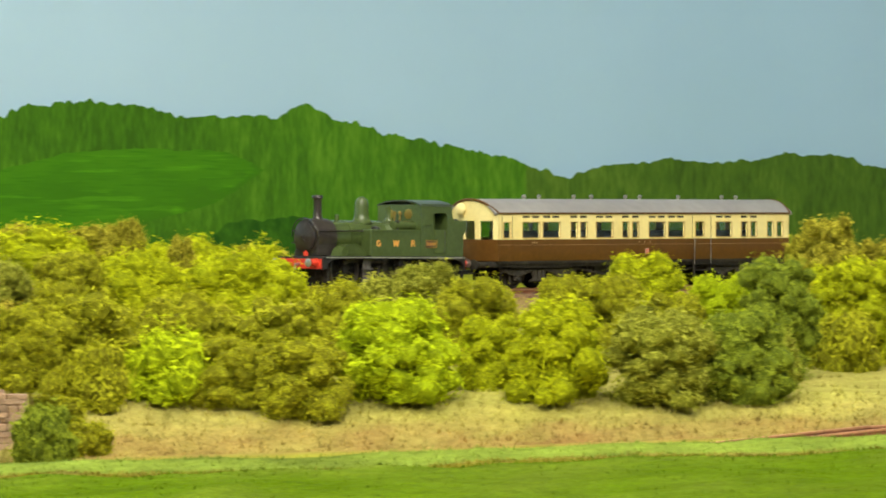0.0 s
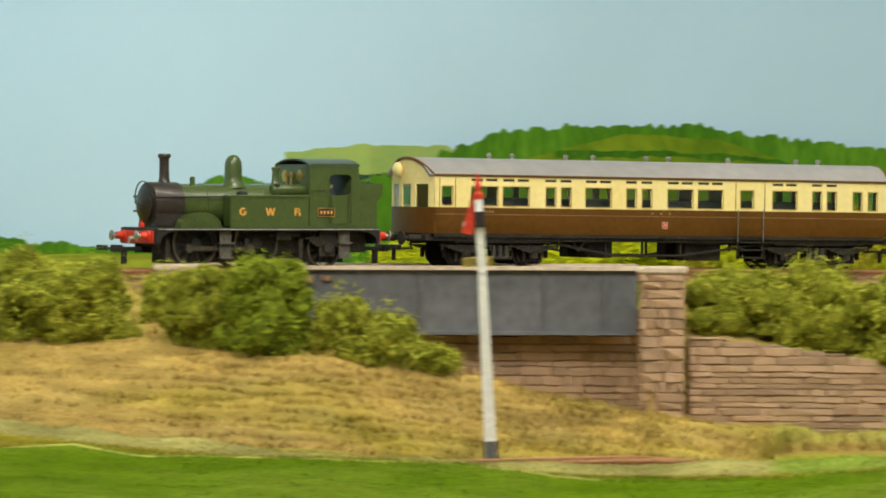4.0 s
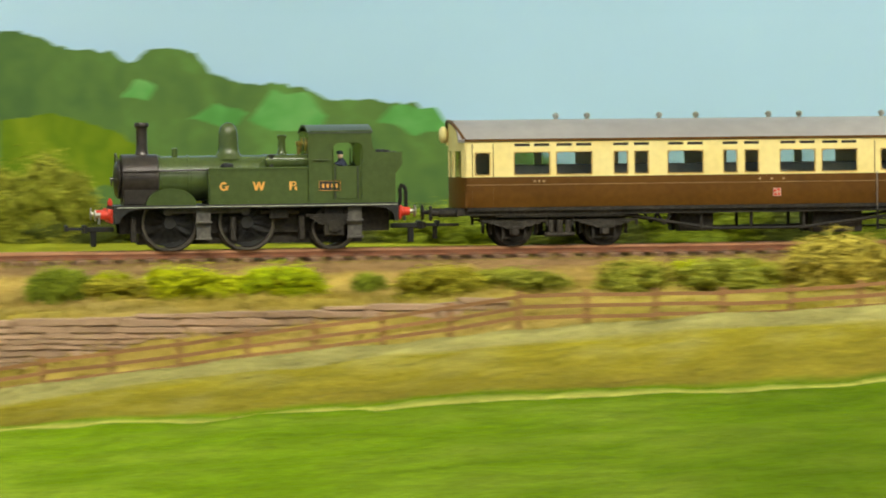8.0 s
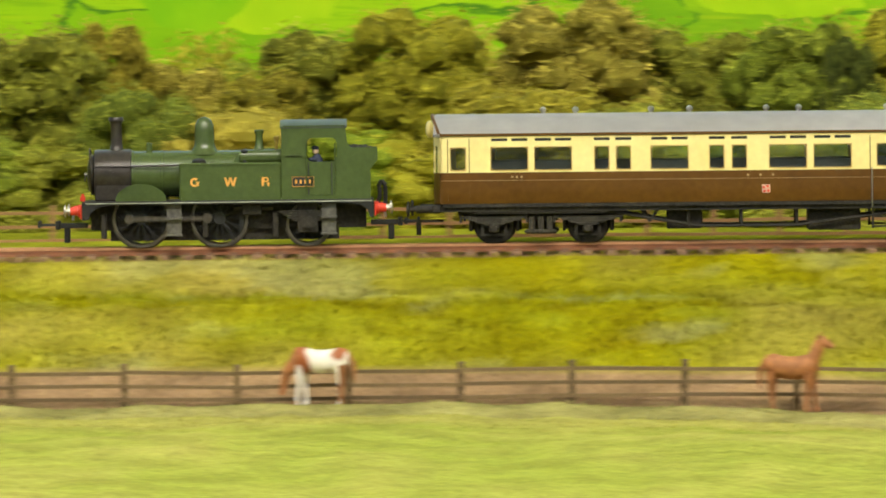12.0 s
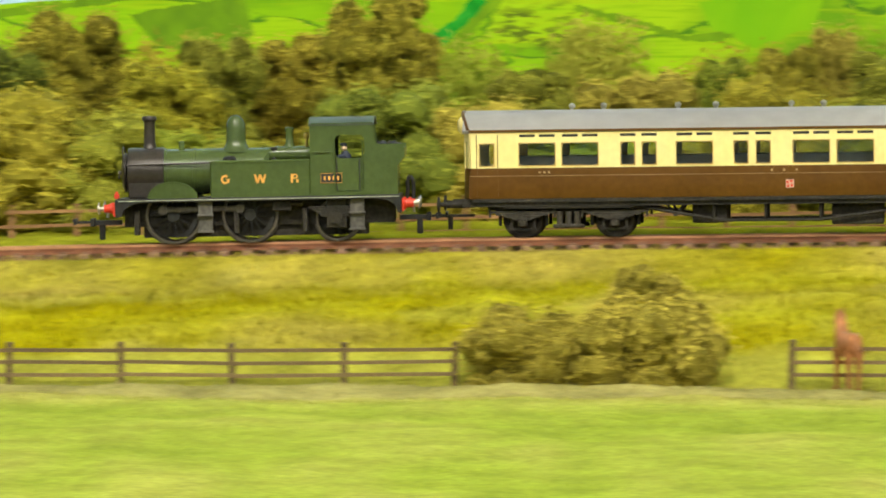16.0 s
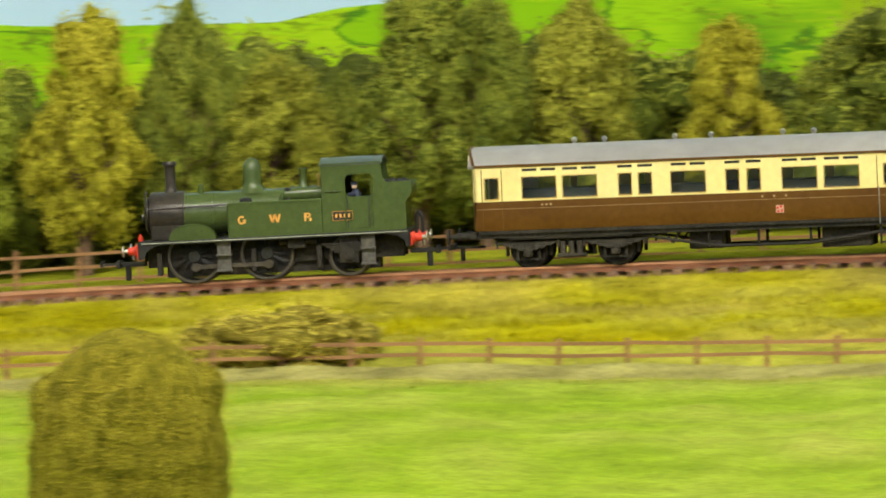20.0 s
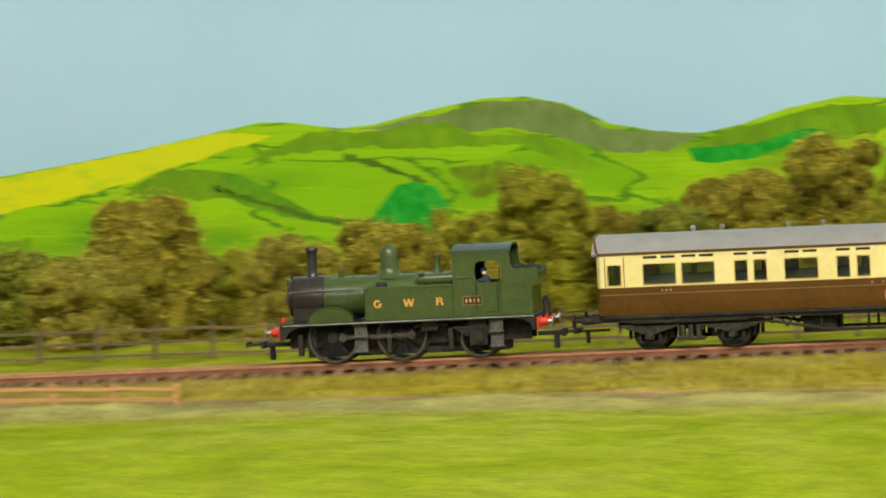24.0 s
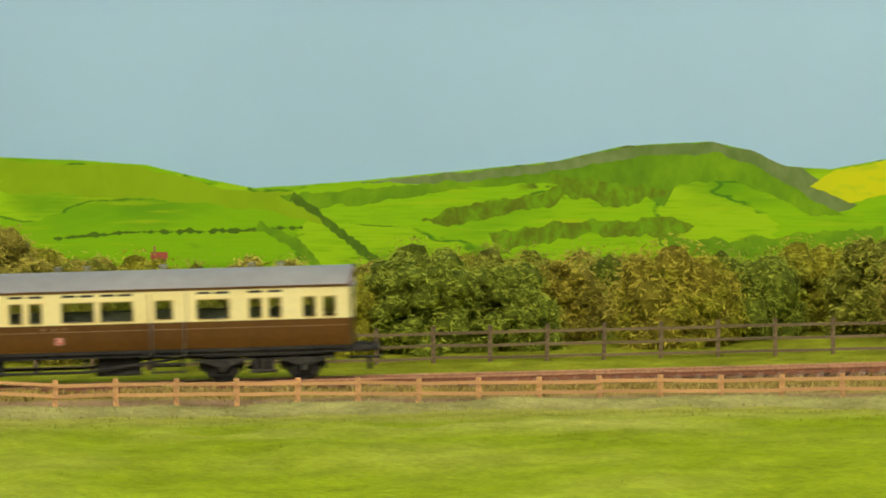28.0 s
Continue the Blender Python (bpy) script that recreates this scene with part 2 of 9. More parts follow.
M = {
    "ground": ground_material(),
    "sky": material("painted_sky", (0.44, 0.66, 0.85), 0.9, vary=0.02, scale=6, bump=0.0, second=(0.52, 0.715, 0.885)),
    "ceiling": material("white_ceiling", (0.8, 0.8, 0.78), 0.9, vary=0.03, scale=20, bump=0.05),
    "floor": material("grey_floor", (0.2, 0.19, 0.18), 0.7, vary=0.1, scale=20, bump=0.1),
    "rail": material("rusty_rail", (0.20, 0.072, 0.030), 0.7, 0.0, vary=0.2, scale=900, second=(0.28, 0.11, 0.05)),
    "rail_top": material("worn_rail_top", (0.50, 0.25, 0.13), 0.40, 0.3, vary=0.15, scale=900),
    "sleeper": material("weathered_sleeper", (0.22, 0.13, 0.08), 0.9, vary=0.25, scale=900, random=0.25),
    "loco_green": material("loco_green_paint", (0.063, 0.091, 0.024), 0.26, vary=0.07, scale=500, bump=0.02, spec=0.55, second=(0.072, 0.104, 0.028)),
    "edge_glint": material("pale_edge_glint", (0.30, 0.31, 0.25), 0.5, vary=0.2, scale=400, bump=0.0),
    "black": material("sooty_black", (0.014, 0.014, 0.013), 0.5, vary=0.2, scale=700, bump=0.08, second=(0.03, 0.028, 0.026)),
    "cab_roof": material("cab_roof_paint", (0.045, 0.066, 0.028), 0.34, vary=0.15, scale=300, bump=0.04, second=(0.06, 0.066, 0.055)),
    "smokebox": material("smokebox_black", (0.042, 0.034, 0.029), 0.30, 0.25, vary=0.15, scale=600, bump=0.05),
    "steel": material("bright_steel", (0.45, 0.42, 0.38), 0.35, 0.9, vary=0.2, scale=700),
    "wheel_rim": material("dull_wheel_steel", (0.10, 0.085, 0.068), 0.42, 0.6, vary=0.2, scale=700),
    "red": material("buffer_beam_red", (0.60, 0.045, 0.02), 0.45, vary=0.1, scale=600, bump=0.04),
    "gold": material("gilt_letter", (0.75, 0.36, 0.07), 0.5, vary=0.05, scale=900, bump=0.0),
    "brass": material("brass", (0.55, 0.38, 0.10), 0.35, 0.9, vary=0.1, scale=700),
    "cream": material("cream_paint", (0.85, 0.70, 0.28), 0.45, vary=0.03, scale=400, bump=0.02, spec=0.3, second=(0.87, 0.74, 0.33)),
    "brown": material("chocolate_paint", (0.105, 0.045, 0.007), 0.40, vary=0.08, scale=400, bump=0.02, spec=0.25, second=(0.13, 0.057, 0.009)),
    "lining": material("dull_gilt_lining", (0.36, 0.25, 0.12), 0.6, vary=0.15, scale=500, bump=0.0),
    "bolection": material("varnished_moulding", (0.42, 0.27, 0.085), 0.5, vary=0.15, scale=500, bump=0.05),
    "interior": material("grey_moulded_interior", (0.21, 0.21, 0.185), 0.7, vary=0.1, scale=300, bump=0.05),
    "spring": material("dusty_spring_steel", (0.040, 0.034, 0.026), 0.5, 0.15, vary=0.3, scale=700),
    "roof": material("grey_roof_paint", (0.27, 0.255, 0.25), 0.5, vary=0.05, scale=160, bump=0.03, second=(0.31, 0.295, 0.285)),
    "under": material("underframe_grime", (0.020, 0.018, 0.014), 0.7, vary=0.25, scale=800, bump=0.1, spec=0.3, second=(0.042, 0.035, 0.026)),
    "pink": material("faded_crest", (0.62, 0.36, 0.27), 0.6, vary=0.15, scale=900, bump=0.0),
    "step": material("weathered_step", (0.085, 0.078, 0.066), 0.55, vary=0.2, scale=600, bump=0.05),
    "glass": None,
    "white": material("white_paint", (0.78, 0.76, 0.72), 0.5, vary=0.06, scale=500, bump=0.03),
    "skin": material("figure_paint", (0.62, 0.44, 0.30), 0.6, vary=0.1, scale=900),
    "blue": material("blue_overall", (0.028, 0.035, 0.06), 0.7, vary=0.15, scale=900),
    "stone": material("brown_stone", (0.40, 0.255, 0.15), 0.9, vary=0.25, scale=500, bump=0.5, second=(0.50, 0.34, 0.22), random=0.22),
    "mortar": material("stone_joint", (0.27, 0.175, 0.105), 0.95, vary=0.2, scale=600),
    "girder": material("grey_girder_paint", (0.10, 0.105, 0.115), 0.55, vary=0.12, scale=200, bump=0.06, second=(0.13, 0.132, 0.14)),
    "coping": material("pale_coping", (0.55, 0.45, 0.34), 0.85, vary=0.12, scale=400, bump=0.2),
    "fence_dark": material("tarred_fence", (0.15, 0.10, 0.045), 0.85, vary=0.25, scale=700, random=0.2),
    "fence_tan": material("tan_fence", (0.50, 0.265, 0.10), 0.8, vary=0.15, scale=700, random=0.12),
    "fence_bank": material("red_brown_fence", (0.26, 0.13, 0.05), 0.8, vary=0.2, scale=700, random=0.15),
    "fence_brown": material("brown_fence", (0.27, 0.14, 0.055), 0.8, vary=0.2, scale=700, random=0.15),
    "bark": material("bark", (0.14, 0.085, 0.05), 0.95, vary=0.3, scale=500, bump=0.5),
    "horse_brown": material("chestnut_coat", (0.33, 0.13, 0.045), 0.6, vary=0.2, scale=400),
    "horse_white": material("piebald_coat", (0.80, 0.72, 0.62), 0.6, vary=0.05, scale=200),
    "coat": material("mustard_coat", (0.62, 0.38, 0.10), 0.8, vary=0.1, scale=800),
    "board": material("grey_board", (0.15, 0.185, 0.12), 0.85, vary=0.08, scale=60, bump=0.05),
    "board_tan": material("grey_brown_board", (0.25, 0.225, 0.165), 0.85, vary=0.08, scale=60, bump=0.05),
    "trousers": material("grey_trousers", (0.12, 0.13, 0.14), 0.8, vary=0.1, scale=800),
}


def glass_material():
    m = bpy.data.materials.new("coach_glazing")
    m.use_nodes = True
    b = m.node_tree.nodes["Principled BSDF"]
    b.inputs["Base Color"].default_value = (0.80, 0.84, 0.78, 1)
    b.inputs["Transmission Weight"].default_value, b.inputs["Roughness"].default_value, b.inputs["IOR"].default_value = 1.0, 0.04, 1.35
    return m


M["glass"] = glass_material()
FLOCK = {      # the dark tone, which also shades the cores, and the light tone of each flock
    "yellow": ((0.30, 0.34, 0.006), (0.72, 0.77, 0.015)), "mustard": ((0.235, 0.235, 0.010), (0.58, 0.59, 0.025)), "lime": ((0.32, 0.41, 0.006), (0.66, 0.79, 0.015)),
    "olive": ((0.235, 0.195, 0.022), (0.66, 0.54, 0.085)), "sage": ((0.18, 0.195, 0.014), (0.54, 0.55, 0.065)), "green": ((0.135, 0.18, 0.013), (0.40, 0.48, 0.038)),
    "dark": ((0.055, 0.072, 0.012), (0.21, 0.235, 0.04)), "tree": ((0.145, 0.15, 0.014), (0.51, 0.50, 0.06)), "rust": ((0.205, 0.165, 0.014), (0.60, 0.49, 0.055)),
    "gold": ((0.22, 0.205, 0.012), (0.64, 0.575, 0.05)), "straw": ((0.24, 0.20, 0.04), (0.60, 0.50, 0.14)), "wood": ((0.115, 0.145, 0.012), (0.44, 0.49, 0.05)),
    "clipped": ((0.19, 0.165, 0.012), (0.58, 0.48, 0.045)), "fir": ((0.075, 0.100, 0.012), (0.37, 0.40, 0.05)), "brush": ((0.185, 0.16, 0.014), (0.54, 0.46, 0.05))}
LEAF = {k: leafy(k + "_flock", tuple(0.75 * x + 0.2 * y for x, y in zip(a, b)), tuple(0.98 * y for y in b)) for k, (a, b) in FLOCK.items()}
# core of each kind, coloured darker than its leaves as shade in the gaps
INNER = {k: material(k + "_shaded_core", tuple(0.85 * x for x in a), 0.95, vary=0.2, scale=60, bump=0.8, second=tuple(0.8 * x + 0.3 * y for x, y in zip(a, b)), spec=0.1, depth=0.003) for k, (a, b) in FLOCK.items()}


# ---- mesh helpers, in millimetres ----
def add_box(bm, x0, x1, y0, y1, z0, z1, bevel=0.0):
    v = [bm.verts.new((x, y, z)) for x in (x0, x1) for y in (y0, y1) for z in (z0, z1)]
    f = [bm.faces.new([v[i] for i in q]) for q in ((0, 1, 3, 2), (4, 6, 7, 5), (0, 4, 5, 1), (2, 3, 7, 6), (0, 2, 6, 4), (1, 5, 7, 3))]
    if bevel:
        e = list({e for k in f for e in k.edges})
        bmesh.ops.bevel(bm, geom=e, offset=bevel, segments=1, affect="EDGES", profile=0.5)


def add_rings(bm, rings, caps=True, closed=False):
    """A skin over rings of points (each ring closed)."""
    rows = [[bm.verts.new(p) for p in r] for r in rings]
    pairs = list(zip(rows, rows[1:])) + ([(rows[-1], rows[0])] if closed else [])
    for a, b in pairs:
        for i in range(len(a)):
            j = (i + 1) % len(a)
            bm.faces.new((a[i], a[j], b[j], b[i]))
    if caps and not closed:
        bm.faces.new(list(reversed(rows[0])))
        bm.faces.new(rows[-1])


def add_rod(bm, p, q, r0, r1=None, n=10, caps=True):
    p, q = Vector(p), Vector(q)
    r1 = r0 if r1 is None else r1
    d = (q - p).normalized()
    u = d.orthogonal().normalized()
    w = d.cross(u)
    add_rings(bm, [[c + (u * math.cos(a) + w * math.sin(a)) * r for a in [2 * math.pi * i / n for i in range(n)]] for c, r in ((p, r0), (q, r1))], caps)


def add_lathe(bm, profile, centre, axis="z", n=20):
    """profile: (radius, height) pairs from one end to the other."""
    rings = []
    for r, h in profile:
        ring = []
        for i in range(n):
            a = 2 * math.pi * i / n
            c, s = r * math.cos(a), r * math.sin(a)
            ring.append(Vector(centre) + Vector({"z": (c, s, h), "y": (s, h, c), "x": (h, c, s)}[axis]))
        rings.append(ring)
    add_rings(bm, rings)


def add_prism(bm, outline, y0, y1):
    """An outline in x and z drawn out from y0 to y1."""
    a = [bm.verts.new((x, y0, z)) for x, z in outline]
    b = [bm.verts.new((x, y1, z)) for x, z in outline]
    bm.faces.new(a), bm.faces.new(list(reversed(b)))
    for i in range(len(a)):
        j = (i + 1) % len(a)
        bm.faces.new((a[j], a[i], b[i], b[j]))


def finish(bm, name, mat, smooth=35):
    bmesh.ops.recalc_face_normals(bm, faces=bm.faces)
    bm.transform(Matrix.Scale(0.001, 4))
    me = bpy.data.meshes.new(name)
    bm.to_mesh(me)
    bm.free()
    me.materials.append(mat)
    if smooth:
        me.shade_smooth()
        me.set_sharp_from_angle(angle=radians(smooth))
    return me


def part(name, bm, mat, parent=None, label="", smooth=35):
    ob = new(name, finish(bm, name, mat, smooth))
    ob.parent = parent
    return tagged(ob, label)


def plain(name, verts, faces, mat, smooth=False):
    """A mesh from numbers in millimetres round the lens's foot."""
    me = bpy.data.meshes.new(name)
    me.from_pydata([(x * 0.001, y * 0.001, EYE_Z + z * 0.001) for x, y, z in verts], [], faces)
    me.materials.append(mat)
    if smooth:
        me.shade_smooth()
    me.update()
    return new(name, me)


def ring_pt(az, d, z):
    a = radians(az)
    return (d * math.cos(a), d * math.sin(a), z)


# ---- the ground: bands from the front field to the backdrop ----
RIM = [(-16, 1260, -66), (-5.61, 1260, -69.6), (5.59, 1260, -78.3), (9.74, 1280, -82.9), (11.65, 1270, -83.5), (14.51, 1300, -80.3), (18.1, 1310, -77.3), (18.88, 1310, -77), (22.1, 1310, -72.1), (24.34, 1315, -68.5), (27.28, 1315, -70.9), (28.55, 1315, -70.8), (30.43, 1315, -72.3), (31.83, 1315, -74.6), (31.93, 1315, -75.6), (35.99, 1315, -79.2), (38.63, 1315, -83.2), (41.25, 1315, -88.6), (43.76, 1320, -91.1), (45.9, 1340, -99.1), (50.45, 1370, -99.5), (53.25, 1375, -96.9), (63.04, 1375, -96.5), (71.98, 1375, -97.5), (78.53, 1375, -96.6), (84.87, 1375, -95.9), (95.22, 1380, -93.7), (98.42, 1390, -97.7), (104.74, 1400, -98.5), (109.16, 1410, -103), (117.22, 1440, -110.6)] + [(126.97, 1500, -116.8), (135.98, 1540, -123), (138.29, 1540, -124.5), (143.9, 1540, -125.2)]
TOP = [(-5.61, 1350, -69.5), (-0.01, 1350, -75.4), (5.59, 1350, -78.9), (6.05, 1360, -79.9), (9.74, 1380, -85.4), (11.65, 1370, -85.3), (14.51, 1390, -84.3), (16.66, 1395, -79.4), (18.81, 1400, -73.5), (20.95, 1405, -63.6), (23.52, 1410, -56.5), (25.7, 1420, -52.3), (26.92, 1425, -52), (27.84, 1420, -51.9), (29.43, 1425, -53.7), (31.93, 1425, -56.9), (34.55, 1430, -63.4), (38.13, 1430, -73.2), (40.27, 1430, -80.2), (41.97, 1430, -87.9), (43.4, 1430, -92.8), (45.54, 1430, -100), (47.59, 1440, -102), (50.38, 1455, -100.9)] + [(50.45, 1450, -99.8), (53.25, 1460, -96.5), (57.53, 1460, -94.9), (63.04, 1460, -96.5), (68.29, 1460, -97.9), (71.98, 1460, -97.9), (78.53, 1460, -96.5), (80.47, 1460, -96.5), (84.87, 1460, -96), (89.49, 1465, -96.3), (95.22, 1470, -92.8), (98.42, 1480, -97.5), (99.72, 1490, -97.6), (104.74, 1500, -98.6), (109.15, 1520, -104.4), (111.61, 1540, -107.2), (117.22, 1570, -113.3), (121.23, 1600, -114.6), (126.97, 1640, -119.8), (131.69, 1680, -125.5), (135.98, 1700, -127.7), (137.9, 1700, -128.7), (138.29, 1700, -129.3), (143.9, 1700, -130.2)]
FOOT = [(-5.61, 1900, -96.7), (-0.01, 1890, -103.9), (4.88, 1870, -107.4), (6.81, 1850, -109.4), (8.8, 1850, -109.5), (9, 1540, -95), (10.2, 1520, -93), (13.4, 1490, -92), (14.5, 1450, -86), (16.66, 1440, -83.6), (16.66, 1440, -83.6), (23.52, 1450, -61.7), (27.13, 1460, -57.8), (28.83, 1470, -57.8), (34.67, 1500, -67.4), (38.85, 1530, -81.1), (41.61, 1538, -93.6), (44.11, 1535, -99.2), (46.15, 1510, -96.8), (51.17, 1505, -90), (53.25, 1505, -85.3), (60.19, 1505, -85.2), (71.98, 1505, -86.9), (80.08, 1505, -86.3), (84.87, 1510, -87.6), (91.04, 1515, -89.1), (97.1, 1525, -92), (102.7, 1545, -93.4), (108.55, 1570, -103), (115.08, 1600, -110.1), (124.21, 1665, -119.1), (133.22, 1745, -129.3), (138.29, 1745, -130.7)]
CREST = [(-5.61, 1980, -84.7), (3.46, 1960, -85.2), (5, 1940, -84), (5.3, 1858, -105), (8.4, 1858, -104), (8.8, 1640, -96), (9.15, 1600, -91.4), (10.58, 1600, -81.5), (13.43, 1600, -65.5), (14.52, 1610, -60.4), (16.4, 1630, -57), (17.92, 1640, -56.5), (18.81, 1640, -57), (22.1, 1640, -59.6), (25.7, 1610, -51.7), (28.83, 1600, -48.9), (34.43, 1570, -54.8), (34.67, 1568, -57.1), (39.46, 1556, -62.5), (40.27, 1560, -62.6), (43.76, 1556, -67.1), (45.9, 1552, -71.1), (46.16, 1550, -67.3), (51.17, 1545, -67.3), (53.25, 1545, -67.3), (60.19, 1545, -68.1), (71.99, 1555, -70.3), (80.08, 1560, -73.5), (84.87, 1570, -75.7), (91.04, 1595, -80.8), (97.1, 1620, -84.5), (102.7, 1640, -90.3), (108.55, 1670, -99.5), (115.08, 1690, -107.8), (124.21, 1745, -119.4), (133.22, 1800, -131.1), (138.29, 1815, -133)]


def band(rows, smooth=0.5):
    a = np.array(rows, float)
    grid = np.linspace(-16, 158, 1741)
    w = int(smooth / 0.1)
    k = np.ones(2 * w + 1) / (2 * w + 1)
    out = []
    for c in (1, 2):
        v = np.interp(grid, a[:, 0], a[:, c])
        out.append(np.convolve(np.pad(v, w, mode="edge"), k, mode="valid"))
    return lambda az: (np.interp(az, grid, out[0]), np.interp(az, grid, out[1]))


rim, top, foot, crest = band(RIM), band(TOP), band(FOOT, 0.3), band(CREST, 0.3)
BRIDGE = (10.45, 16.25)


def backdrop_d(az):
    return float(np.interp(az, [-16, 0, 14, 30, 44, 60, 100, 158], [3900, 3250, 2650, 2400, 2150, 2120, 2300, 2550]))


def fbm(x, y, z, s, o=3):
    return noise.fractal(Vector((x * s, y * s, z * s)), 1.0, 2.0, o)


def lower_d(az):
    """The lower line, which passes under the bridge's road."""
    return float(np.interp(az, [-14, -5.6, 4, 10, 13.5, 20], [1850, 1737, 1560, 1462, 1420, 1405]))


WALL_TOP = [(5.25, 1862, -80.9), (7.65, 1862, -72.2), (9.96, 1862, -62.5)]


def lower_z(az):
    return float(np.interp(az, [-14, -5.6, -3, 8.5, 10.5, 13.5], [-84, -86, -92.5, -93, -88.5, -88.5]))


def section(az):
    """Stations (distance, height) of the ground at that azimuth, front to back."""
    rd, rz = rim(az)
    td, tz = top(az)
    fd, fz = foot(az)
    cd, cz = crest(az)
    d, z = float(track_d(az)), float(track_z(az))
    low = az < 13.4
    fd = max(fd, td + 25, lower_d(az) + 45 if low else 0)
    cd = max(cd, fd + 8, td + 45)
    under = BRIDGE[0] < az < BRIDGE[1]
    bed = -96.0 if under else z - 4.4
    back = float(np.interp(az, [-16, 10, 30, 44, 70, 110, 130, 158], [-50, -45, -44, -44, -50, z - 4, z - 2, z - 2]))
    h = d + float(np.interp(az, [0, 20, 40, 100, 130], [120, 110, 75, 90, 90]))
    walled = WALL_TOP[0][0] - 0.1 < az <= BRIDGE[0]
    if walled:
        wt = float(np.interp(az, [r[0] for r in WALL_TOP], [r[2] for r in WALL_TOP]))
        cd = min(cd, 1858)
        fd = min(fd, cd - 6)
        c2, c3 = (1866, -100), (1871, wt - 1)
    elif under:
        c2, c3 = (cd + 60, -97), (d - 80, -97)
    else:
        c2, c3 = [(cd + (d - 30 - cd) * f, cz + (min(bed - 3, max(cz, bed - 10)) - cz) * f) for f in (0.4, 0.75)]
    dip = lower_z(az) - 5.4 if low else min(tz, fz) - 3
    return [(700, rz - 14), (1000, rz - 12), (rd, rz), (td - 22, tz - 3.0), (td, tz), (td + 14, dip), (lower_d(az) + 24 if low else td + 18, dip),
            (fd, fz), ((fd + cd) / 2, (fz + cz) / 2), (cd, cz), c2, c3, (d - 21, bed - 0.6), (d - 16, bed), (d + 16, bed),
            (h, -60 if under else back), (backdrop_d(az) + 20, -60 if under else back + 2)]


GROUND_ROWS = (4, 14, 10, 4, 4, 3, 4, 6, 6, 5, 5, 4, 3, 4, 8, 10)


